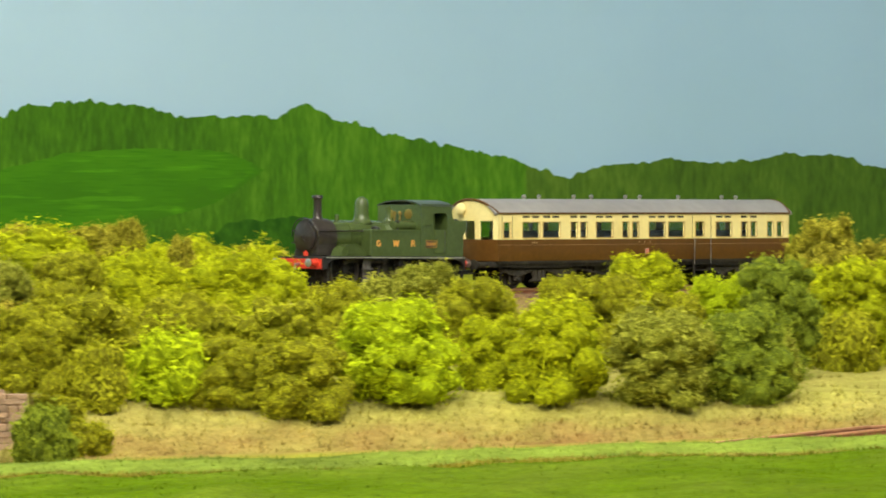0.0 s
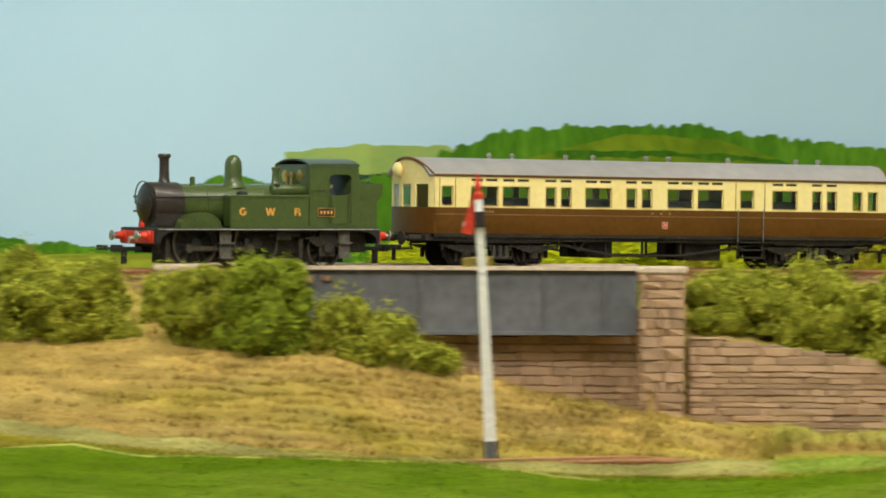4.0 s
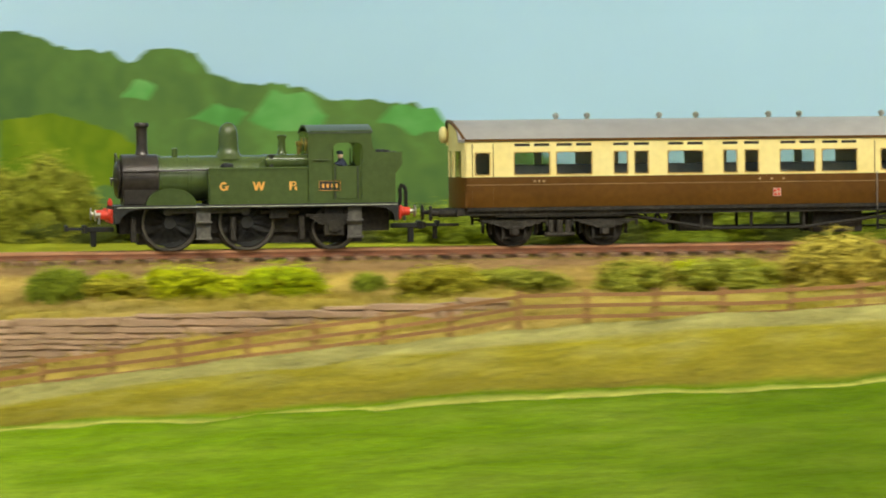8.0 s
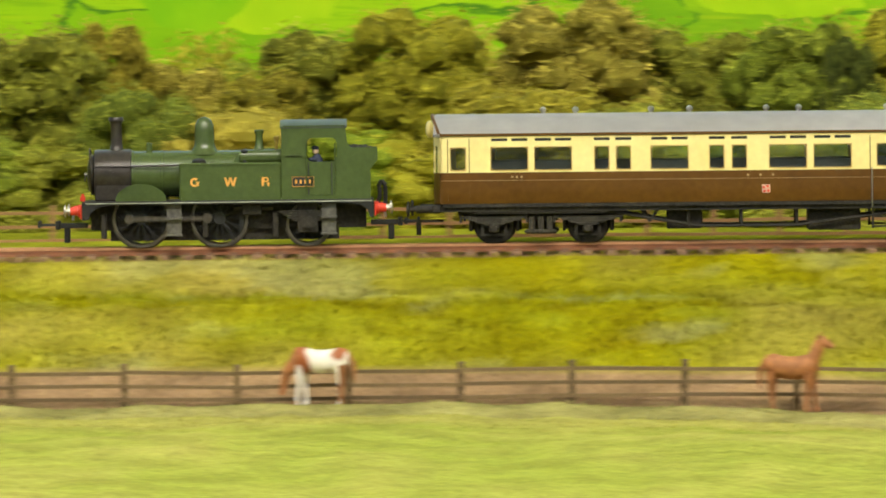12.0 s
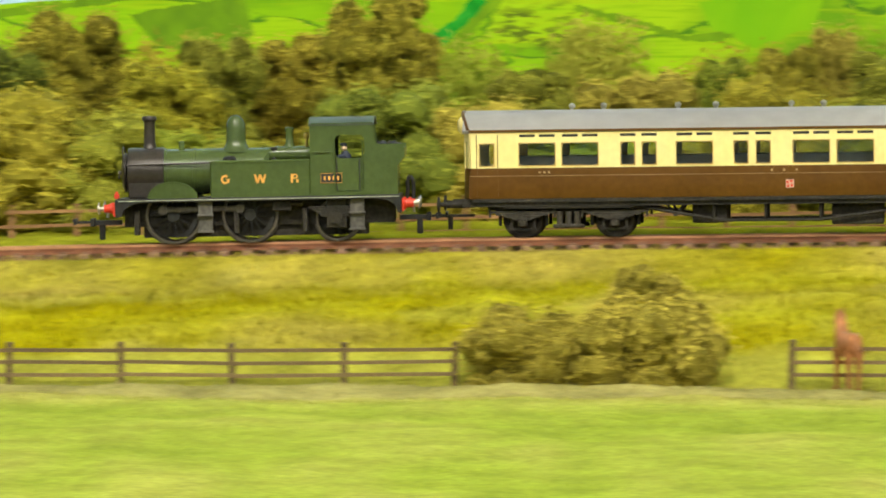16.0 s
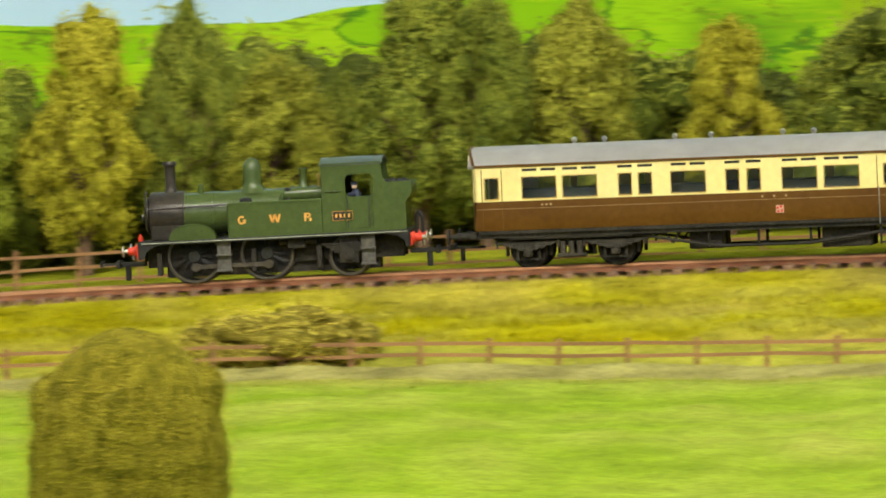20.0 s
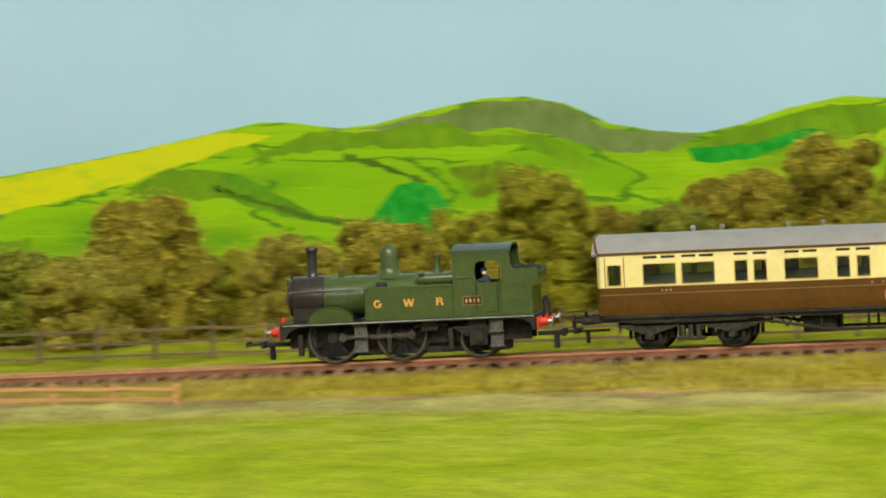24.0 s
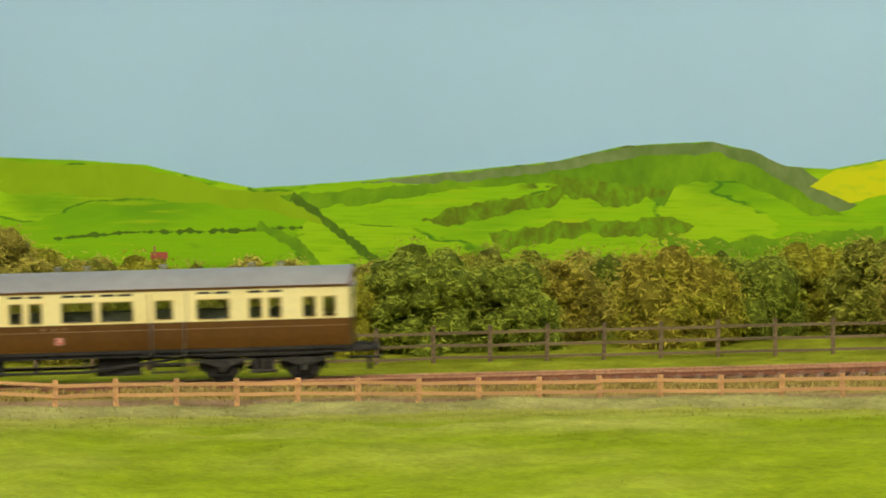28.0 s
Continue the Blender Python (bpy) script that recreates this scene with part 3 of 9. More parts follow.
def build_ground():
    azs = np.concatenate([np.arange(-15, 10.3, 0.25), np.arange(10.3, 16.5, 0.1), np.arange(16.5, 157, 0.25)])
    verts, cols, faces = [], [], []
    for az in azs:
        st = section(az)
        rows = []
        for i in range(len(st) - 1):
            n = GROUND_ROWS[i]
            for j in range(n):
                f = j / n
                g = 1 - (1 - f) ** 1.8 if i == 1 else f      # closer rows towards the rim of the field
                rows.append((i + f, st[i][0] + (st[i + 1][0] - st[i][0]) * g, st[i][1] + (st[i + 1][1] - st[i][1]) * g))
        rows.append((len(st) - 1, *st[-1]))
        # tone of the front field: deep green under the hill, pale beyond the gate
        pale = float(np.interp(az, [40, 46, 52, 90, 100, 158], [0, 0.6, 1, 1, 0.75, 0.75]))
        west, mid = float(np.interp(az, [109, 118], [0, 1])), float(np.interp(az, [90, 104], [0, 1]))
        dry = float(np.interp(az, [-16, 8, 16, 24, 30, 38, 46, 48, 90, 120, 158], [0.75, 0.8, 1, 1, 0.7, 0.75, 0.5, 0.1, 0.1, 0.05, 0.15]))
        for u, d, z in rows:
            x, y, _ = ring_pt(az, d, 0)
            n1, n2 = fbm(x, y, 0, 0.012), fbm(x, y, 5, 0.05)
            n3 = noise.fractal(Vector((az * 0.35, d * 0.03, 3)), 1.0, 2.0, 3)
            amp = 1.2 if u < 5 else (2.0 if 7 < u < 11.9 else 0.3)
            z2 = z + amp * n2 + (2.0 * n1 if u < 3 else 0)
            verts.append((x, y, z2))
            deep = float(np.interp(az, [-16, 5, 14, 30, 38, 44], [0.05, 0.25, 0.1, 0.0, 0.55, 1.0]))
            green = (np.array((0.098, 0.168, 0.004)) * (1 - deep) + np.array((0.18, 0.30, 0.006)) * deep) * (1 - pale) + (np.array((0.275, 0.345, 0.036)) * (1 - mid) + (np.array((0.235, 0.33, 0.018)) * (1 - west) + np.array((0.245, 0.285, 0.010)) * west) * mid) * pale
            straw = np.array((0.44, 0.40, 0.10))
            if u < 3.0:
                w = np.clip(0.25 * n1 + 0.2 * n2 + 0.5 * n3 + 0.14 + max(0, u - 1.7) * 0.7 * pale, 0, 0.85) * (0.25 + 0.75 * pale) * (1 - 0.55 * west * (u < 1.75))
                green = green * (1 - 0.12 * np.clip(-n3 * 1.6, 0, 1))
                w = min(0.9, w + 0.30 * float(np.interp(az, [44, 47, 62, 72], [0, 1, 1, 0])))
                c = green * (1 - w) + straw * w
                if 1.94 < u < 2.1 and pale < 0.5 and az > 11:
                    c = c * 0.2 + np.array((0.54, 0.50, 0.12)) * 0.8
                if 2.12 <= u:
                    q = min(1.0, max(0.0, (u - 2.3) / 1.4)) ** 1.3
                    bank = np.array((0.22, 0.185, 0.005)) * (1 - q) + np.array((0.52, 0.46, 0.11)) * q + 0.05 * n2
                    c = c * pale + np.clip(bank, 0.02, 1) * (1 - pale)
            elif u < 7.0:
                c = np.array((0.40, 0.36, 0.12)) * (0.85 + 0.3 * n2)
                if az < 9:
                    c = np.array((0.27, 0.36, 0.05)) * (0.85 + 0.3 * n2)
                if u > 4.6:
                    c = np.array((0.33, 0.32, 0.04)) * (1 + 0.3 * n2) if az < 46 or 70 < az < 118 else np.array((0.30, 0.19, 0.10)) * (1 + 0.4 * n2)
            elif u < 12.6:
                g = np.array((0.385, 0.345, 0.016)) * (1 + 0.3 * n2 + 0.3 * n3) * float(np.interp(az, [44, 50, 62, 74], [0.9, 0.8, 0.86, 1.0])) + np.array((0.03, 0.05, 0.03)) * n1
                moss = np.clip(0.55 + 0.9 * n3 + 0.5 * n2, 0, 1) * float(np.interp(az, [44, 50, 66, 84, 104], [0.9, 0.85, 0.7, 0.35, 0.25])) * float(np.interp(u, [7, 8.2, 10.8, 12.2], [0.6, 1, 0.9, 0.1]))
                g = g * (1 - moss) + np.array((0.235, 0.25, 0.014)) * (1 + 0.3 * n2) * moss
                s = np.array((0.42, 0.29, 0.085)) * (1 + 0.45 * n2)
                w = np.clip(dry + 0.5 * n1, 0, 1)
                c = g * (1 - w) + s * w
                if az > 116:
                    k = float(np.interp(az, [116, 121, 130, 134], [0, 0.3, 0.3, 0.65]))
                    c = c * (1 - k) + np.array((0.30, 0.18, 0.085)) * (1 + 0.3 * n2) * k
                lichen = np.clip(1.6 * noise.fractal(Vector((az * 0.5, d * 0.025, 8)), 1.0, 2.0, 3) - 0.35, 0, 0.35) * (1 if 45 < az < 62 else 0.3)
                c = c * (1 - lichen) + np.array((0.40, 0.40, 0.20)) * lichen
                if az < 9:
                    k = np.interp(u, [7, 7.6, 8.2, 8.8], [0.9, 0.7, 0.15, 0]) * (0.8 + 0.5 * n2)
                    c = c * 0.3 + np.array((0.43, 0.42, 0.10)) * 0.7
                    c = c * (1 - k) + np.array((0.33, 0.205, 0.065)) * k
                if az < 46 and u > 11.6:
                    c = c * 0.3 + np.array((0.27, 0.155, 0.09)) * 0.7
            elif u < 14.3:
                c = np.array((0.28, 0.16, 0.08)) * (1 + 0.4 * n2)
                if u < 12.95 or u > 14.1:
                    c = c * 0.3 + np.array((0.30, 0.27, 0.03)) * 0.7
            else:
                c = np.array((0.30, 0.31, 0.02)) * (1 + 0.4 * n2)
            cols.append(np.clip(c, 0.004, 0.9))
    m = len(rows)
    for i in range(len(azs) - 1):
        for j in range(m - 1):
            a = i * m + j
            faces.append((a, a + 1, a + m + 1, a + m))
    ob = plain("ground", verts, [tuple(reversed(f)) for f in faces], M["ground"], True)
    at = ob.data.color_attributes.new("flock", "FLOAT_COLOR", "POINT")
    at.data.foreach_set("color", np.concatenate([np.array(cols), np.ones((len(cols), 1))], 1).ravel())
    return tagged(ob, "flocked model landscape of green field, dry banks and embankment", "ground", kind="structure")


ground = build_ground()


def ground_z(az, d):
    """The height of the ground, by its stations."""
    st = section(az)
    return float(np.interp(d, [p[0] for p in st], [p[1] for p in st]))


# ---- the room: backdrop, ceiling, floor, lamps ----
def build_room():
    v, f = [], []
    azs = list(range(-16, 159, 2)) + list(range(164, 345, 6))
    for az in azs:
        d = backdrop_d(az) + 30 if az < 159 else 2600 + (3800 - 2600) * max(0, (az - 250)) / 94
        v += [ring_pt(az, d, -1200), ring_pt(az, d, 900)]
    n = len(azs)
    for i in range(n):
        j = (i + 1) % n
        f.append((2 * i, 2 * i + 1, 2 * j + 1, 2 * j))
    wall = plain("backdrop", v, f, M["sky"], True)
    mod = wall.modifiers.new("thickness", "SOLIDIFY")
    mod.thickness, mod.offset = 0.012, -1
    tagged(wall, "pale blue painted sky board curving round the layout", "backdrop", kind="structure")
    for name, z0, z1, mat in (("ceiling", 900, 930, "ceiling"), ("floor", -1215, -1200, "floor")):
        ring = [ring_pt(a, 4300, 0) for a in range(0, 360, 5)]
        bm = bmesh.new()
        add_rings(bm, [[(x, y, z) for x, y, _ in ring] for z in (z0, z1)])
        ob = part(name, bm, M[mat], smooth=0)
        ob.location = (0, 0, EYE_Z)
        tagged(ob, "plain " + name + " of the layout room", name, kind="structure")


build_room()


def build_lamps():
    glow = bpy.data.materials.new("lit_diffuser")
    glow.use_nodes = True
    b = glow.node_tree.nodes["Principled BSDF"]
    b.inputs["Emission Color"].default_value, b.inputs["Emission Strength"].default_value = (1, 0.97, 0.92, 1), 1.0
    first = None
    for az, r, tilt in LAMPS:
        m = Matrix.Translation(polar(az, r, 800)) @ pose(0, 0, 0, 0, 0, az + 90) @ pose(0, 0, 0, -tilt, 0, 0)
        if first is None:
            first = new("ceiling_light")
            bm = bmesh.new()
            add_box(bm, -300, 300, -60, 60, 0, 20, 3)
            add_rod(bm, (-200, 0, 15), (-200, 0, 60), 5)
            add_rod(bm, (200, 0, 15), (200, 0, 60), 5)
            part("frame", bm, M["white"], first)
            bm = bmesh.new()
            add_box(bm, -290, 290, -50, 50, -3, 0)
            part("diffuser", bm, glow, first, "glowing white diffuser")
            tagged(first, "unseen white strip light with glowing diffuser, added under ceiling", "light", group="ceiling strip lights")
            first.matrix_basis = m
        else:
            copy_thing(first, m)
        lamp = bpy.data.lights.new("strip", "AREA")
        lamp.shape, lamp.size, lamp.size_y, lamp.energy, lamp.color = "RECTANGLE", 0.6, 0.12, LAMP_WATTS, (1.0, 0.96, 0.85)
        ob = new("strip_lamp", lamp)
        ob.matrix_basis = m @ Matrix.Translation((0, 0, -0.008))


build_lamps()

# ---- painted hills of the backdrop: strips a few millimetres before the sky ----
SKYLINE_EAST = [(-15, 1.2), (-5.59, 0.4), (-4.97, 0.58), (-4.4, 0.58), (-3.69, 0.47), (-2.83, 0.52), (-1.9, 0.39), (-1.54, 0.26), (-1.04, 0.46), (-0.11, 0.66), (0.61, 0.81), (1.32, 0.99), (1.75, 1.18), (2.18, 1.05), (3.25, 1.01), (3.9, 1.17), (4.75, 1.21), (5.18, 1.15), (5.75, 0.99), (6.46, 0.59), (6.96, 0.48), (7.53, 0.42), (7.96, 0.49), (8.23, 0.5), (9.16, 0.59), (10.02, 0.72), (10.94, 0.68), (12.02, 0.67), (12.87, 0.47), (12.96, 0.36), (14.53, -0.13), (15.96, 0.08), (16.25, -0.14), (16.53, -0.92), (21.82, -0.52), (22.46, -0.38), (23.1, -0.37), (23.53, -0.26), (27.13, -0.48), (27.7, -0.44), (28.12, -0.52)]
SKYLINE_MID = [(28.55, -0.32), (29.43, -1.14), (31.58, -1.14), (32.29, -0.93), (33.29, -0.29), (33.71, -0.04), (34.14, 0.14), (34.56, 0.11), (34.99, 0.35), (35.56, 0.45), (36.06, 0.43), (36.28, 0.54), (36.71, 0.65), (37.21, 0.61), (37.63, 0.79), (37.81, 1.04), (38.13, 1.11), (38.42, 1.03), (38.63, 0.89), (38.85, 1.07), (39.56, 1.1), (39.91, 1.28), (41.47, 1.44), (41.9, 1.31), (41.97, 1.13), (42.76, 1.06), (43.76, 1.16), (45.19, 1.16), (46.61, 1.15)]
SKYLINE_WEST = [(44.19, 1.16), (44.48, 1.16), (45.19, 1.44), (46.61, 2.01), (47, 2.37), (51.94, 2.3), (57.44, 2.02), (71.99, 1.63), (77.61, 1.44), (83.54, 1.16), (85.25, 1.07), (85.47, 1.05), (87.04, 0.88), (87.62, 0.83), (88.68, 0.96), (90.46, 0.88), (91.27, 0.73), (92.35, 0.62), (93.42, 0.75), (94.27, 0.97), (96.97, 0.88), (97.4, 0.83), (98.4, 1.06), (100.54, 1.13), (104.01, 0.77), (104.79, 0.59), (107.57, 0.54), (108.28, 0.56), (110.57, 0.19), (112.35, 0.16), (114.48, -0.12), (116.12, -0.3), (117.19, -0.26), (118.61, 0.05), (120.16, 0.01), (120.87, -0.2), (121.37, -0.41), (122.44, -0.38), (123.16, -0.53), (123.73, -0.74), (124.23, -0.84), (124.8, -0.82)] + [(125.38, -0.72), (125.95, -0.47), (126.45, -0.38), (126.95, -0.4), (127.66, -0.54), (128.38, -0.73), (128.81, -0.78), (129.38, -0.71), (129.81, -0.7), (131.31, -1.04), (132.38, -1.25), (133.39, -1.43), (133.96, -1.39), (134.39, -1.18), (134.89, -1.07), (135.96, -1.12), (136.82, -1.31), (138.17, -1.44), (139.6, -1.57), (140.67, -1.63), (141.17, -1.54), (142.03, -1.33), (142.95, -1.26), (143.88, -1.22), (150, 0.2)]


def hill_material(name, fields, hedge, tops, seed, stroke=26.0, cell=7.5):
    """Brushed field patches with darker hedge lines between them, as on a painted board."""
    m = bpy.data.materials.new(name)
    m.use_nodes = True
    n, l = m.node_tree.nodes, m.node_tree.links
    b = n["Principled BSDF"]
    b.inputs["Roughness"].default_value, b.inputs["Specular IOR Level"].default_value = 0.9, 0.15
    tc, mp, vor, nz = n.new("ShaderNodeTexCoord"), n.new("ShaderNodeMapping"), n.new("ShaderNodeTexVoronoi"), n.new("ShaderNodeTexNoise")
    mp.inputs["Scale"].default_value, mp.inputs["Location"].default_value = (1, 1, 2.6), (seed, seed, seed)
    nz.inputs["Scale"].default_value, nz.inputs["Detail"].default_value = 12.0, 5.0
    mixv = n.new("ShaderNodeMix")
    mixv.data_type = "RGBA"
    mixv.inputs[0].default_value = 0.10
    l.new(tc.outputs["Object"], mp.inputs["Vector"]), l.new(mp.outputs["Vector"], nz.inputs["Vector"])
    l.new(mp.outputs["Vector"], mixv.inputs[6]), l.new(nz.outputs["Color"], mixv.inputs[7])
    vor.inputs["Scale"].default_value = cell
    l.new(mixv.outputs[2], vor.inputs["Vector"])
    ramp = n.new("ShaderNodeValToRGB")
    e = ramp.color_ramp.elements
    e[0].color, e[1].color = (*fields[0], 1), (*fields[-1], 1)
    for i, c in enumerate(fields[1:-1]):
        k = e.new((i + 1) / (len(fields) - 1))
        k.color = (*c, 1)
    sep = n.new("ShaderNodeSeparateColor")
    l.new(vor.outputs["Color"], sep.inputs["Color"]), l.new(sep.outputs["Red"], ramp.inputs["Fac"])
    strokes = n.new("ShaderNodeTexNoise")
    strokes.inputs["Scale"].default_value, strokes.inputs["Detail"].default_value = stroke, 8.0
    l.new(mp.outputs["Vector"], strokes.inputs["Vector"])
    fac = n.new("ShaderNodeMapRange")
    fac.inputs["From Min"].default_value, fac.inputs["From Max"].default_value = 0.52, 0.66
    l.new(strokes.outputs["Fac"], fac.inputs["Value"])
    mix = n.new("ShaderNodeMix")
    mix.data_type = "RGBA"
    mix.inputs[7].default_value = (*hedge, 1)
    l.new(fac.outputs["Result"], mix.inputs[0]), l.new(ramp.outputs["Color"], mix.inputs[6])
    big = n.new("ShaderNodeTexNoise")
    big.inputs["Scale"].default_value = 4.0
    l.new(tc.outputs["Object"], big.inputs["Vector"])
    bf = n.new("ShaderNodeMapRange")
    bf.inputs["From Min"].default_value, bf.inputs["From Max"].default_value = 0.5, 0.72
    l.new(big.outputs["Fac"], bf.inputs["Value"])
    mix2 = n.new("ShaderNodeMix")
    mix2.data_type = "RGBA"
    mix2.inputs[7].default_value = (*tops, 1)
    l.new(bf.outputs["Result"], mix2.inputs[0]), l.new(mix.outputs[2], mix2.inputs[6])
    l.new(mix2.outputs[2], b.inputs["Base Color"])
    return m


def field_material(name, fields, hedge, shrub, seed, cell=9.0):
    """Painted fields: bright cells, broken dark hedge lines, dabs of shrubs and long brush strokes."""
    m = bpy.data.materials.new(name)
    m.use_nodes = True
    n, l = m.node_tree.nodes, m.node_tree.links
    b = n["Principled BSDF"]
    b.inputs["Roughness"].default_value, b.inputs["Specular IOR Level"].default_value = 0.85, 0.15
    tc, mp = n.new("ShaderNodeTexCoord"), n.new("ShaderNodeMapping")
    mp.inputs["Scale"].default_value, mp.inputs["Location"].default_value = (1, 1, 3.2), (seed, seed, seed)
    l.new(tc.outputs["Object"], mp.inputs["Vector"])

    def tex(kind, scale, detail=4.0):
        k = n.new(kind)
        k.inputs["Scale"].default_value = scale
        k.inputs["Detail"].default_value = detail
        return k

    def band_(sock, lo, hi):
        r = n.new("ShaderNodeMapRange")
        r.inputs["From Min"].default_value, r.inputs["From Max"].default_value = lo, hi
        l.new(sock, r.inputs["Value"])
        return r.outputs["Result"]

    def blend(fac, a, colour):
        x = n.new("ShaderNodeMix")
        x.data_type = "RGBA"
        l.new(fac, x.inputs[0]), l.new(a, x.inputs[6])
        x.inputs[7].default_value = (*colour, 1)
        return x.outputs[2]
    warp = tex("ShaderNodeTexNoise", 14.0, 7.0)
    l.new(mp.outputs["Vector"], warp.inputs["Vector"])
    wv = n.new("ShaderNodeMix")
    wv.data_type = "RGBA"
    wv.inputs[0].default_value = 0.10
    l.new(mp.outputs["Vector"], wv.inputs[6]), l.new(warp.outputs["Color"], wv.inputs[7])
    cells, edge = n.new("ShaderNodeTexVoronoi"), n.new("ShaderNodeTexVoronoi")
    edge.feature = "DISTANCE_TO_EDGE"
    for k in (cells, edge):
        k.inputs["Scale"].default_value = cell
        l.new(wv.outputs[2], k.inputs["Vector"])
    sep, ramp = n.new("ShaderNodeSeparateColor"), n.new("ShaderNodeValToRGB")
    e = ramp.color_ramp.elements
    e[0].color, e[1].color = (*fields[0], 1), (*fields[-1], 1)
    for i, c in enumerate(fields[1:-1]):
        e.new((i + 1) / (len(fields) - 1)).color = (*c, 1)
    l.new(cells.outputs["Color"], sep.inputs["Color"]), l.new(sep.outputs["Green"], ramp.inputs["Fac"])
    col = ramp.outputs["Color"]
    brush = tex("ShaderNodeTexNoise", 45.0, 6.0)
    mp2 = n.new("ShaderNodeMapping")
    mp2.inputs["Scale"].default_value = (1, 1, 5.0)
    l.new(mp.outputs["Vector"], mp2.inputs["Vector"]), l.new(mp2.outputs["Vector"], brush.inputs["Vector"])
    col = blend(band_(brush.outputs["Fac"], 0.50, 0.75), col, fields[0])
    shade = tex("ShaderNodeTexNoise", 9.0, 8.0)
    l.new(mp.outputs["Vector"], shade.inputs["Vector"])
    col = blend(band_(shade.outputs["Fac"], 0.50, 0.68), col, tuple(0.5 * a + 0.5 * b for a, b in zip(hedge, fields[0])))
    sun = tex("ShaderNodeTexNoise", 18.0, 7.0)
    l.new(mp2.outputs["Vector"], sun.inputs["Vector"])
    col = blend(band_(sun.outputs["Fac"], 0.58, 0.80), col, tuple(min(0.62, 1.5 * c) for c in fields[1]))
    gaps = tex("ShaderNodeTexNoise", 25.0)
    l.new(mp.outputs["Vector"], gaps.inputs["Vector"])
    ed, mul = band_(edge.outputs["Distance"], 0.026, 0.004), n.new("ShaderNodeMath")
    mul.operation = "MULTIPLY"
    l.new(ed, mul.inputs[0]), l.new(band_(gaps.outputs["Fac"], 0.42, 0.5), mul.inputs[1])
    col = blend(mul.outputs[0], col, hedge)
    big = tex("ShaderNodeTexNoise", 7.0)
    l.new(mp.outputs["Vector"], big.inputs["Vector"])
    dab = tex("ShaderNodeTexNoise", 110.0, 8.0)
    l.new(mp.outputs["Vector"], dab.inputs["Vector"])
    mul2 = n.new("ShaderNodeMath")
    mul2.operation = "MULTIPLY"
    l.new(band_(dab.outputs["Fac"], 0.48, 0.58), mul2.inputs[0]), l.new(band_(big.outputs["Fac"], 0.58, 0.66), mul2.inputs[1])
    col = blend(mul2.outputs[0], col, shrub)
    l.new(col, b.inputs["Base Color"])
    return m


def wood_material(name, dark, mid, light, seed, clump=95.0, tall=0.8):
    """Painted treetops: dabbed clumps of leaves at two sizes, lighter on their upper sides, with gaps of shade."""
    m = bpy.data.materials.new(name)
    m.use_nodes = True
    n, l = m.node_tree.nodes, m.node_tree.links
    b = n["Principled BSDF"]
    b.inputs["Roughness"].default_value, b.inputs["Specular IOR Level"].default_value = 0.9, 0.15
    tc, mp = n.new("ShaderNodeTexCoord"), n.new("ShaderNodeMapping")
    mp.inputs["Scale"].default_value, mp.inputs["Location"].default_value = (1, 1, tall), (seed, seed, seed)
    l.new(tc.outputs["Object"], mp.inputs["Vector"])
    out = None
    for s, w in ((5.0, 0.34), (clump, 0.34), (clump * 3.5, 0.32)):
        t, k = n.new("ShaderNodeTexNoise"), n.new("ShaderNodeMath")
        t.inputs["Scale"].default_value, t.inputs["Detail"].default_value, t.inputs["Distortion"].default_value = s, 5.0, 0.4
        k.operation, k.inputs[1].default_value = "MULTIPLY", w
        l.new(mp.outputs["Vector"], t.inputs["Vector"]), l.new(t.outputs["Fac"], k.inputs[0])
        if out is not None:
            a = n.new("ShaderNodeMath")
            l.new(out, a.inputs[0]), l.new(k.outputs[0], a.inputs[1])
            out = a.outputs[0]
        else:
            out = k.outputs[0]
    ramp = n.new("ShaderNodeValToRGB")
    e = ramp.color_ramp.elements
    e[0].position, e[1].position = 0.38, 0.62
    e[0].color, e[1].color = (*dark, 1), (*light, 1)
    e.new(0.5).color = (*mid, 1)
    l.new(out, ramp.inputs["Fac"]), l.new(ramp.outputs["Color"], b.inputs["Base Color"])
    return m


HILL_EAST = wood_material("painted_wood", (0.048, 0.14, 0.009), (0.080, 0.225, 0.012), (0.145, 0.33, 0.022), 3.0, tall=0.3)
HILL_FAR_EAST = wood_material("painted_far_wood", (0.06, 0.125, 0.016), (0.095, 0.19, 0.02), (0.15, 0.26, 0.03), 8.0, tall=0.3)
HILL_MID = wood_material("painted_downland", (0.085, 0.16, 0.05), (0.12, 0.215, 0.055), (0.16, 0.34, 0.085), 7.0, 24.0)
HILL_WEST = field_material("painted_fields", ((0.25, 0.52, 0.006), (0.33, 0.60, 0.006), (0.44, 0.66, 0.010), (0.36, 0.63, 0.008), (0.28, 0.56, 0.006)), (0.085, 0.24, 0.012), (0.14, 0.20, 0.014), 11.0)


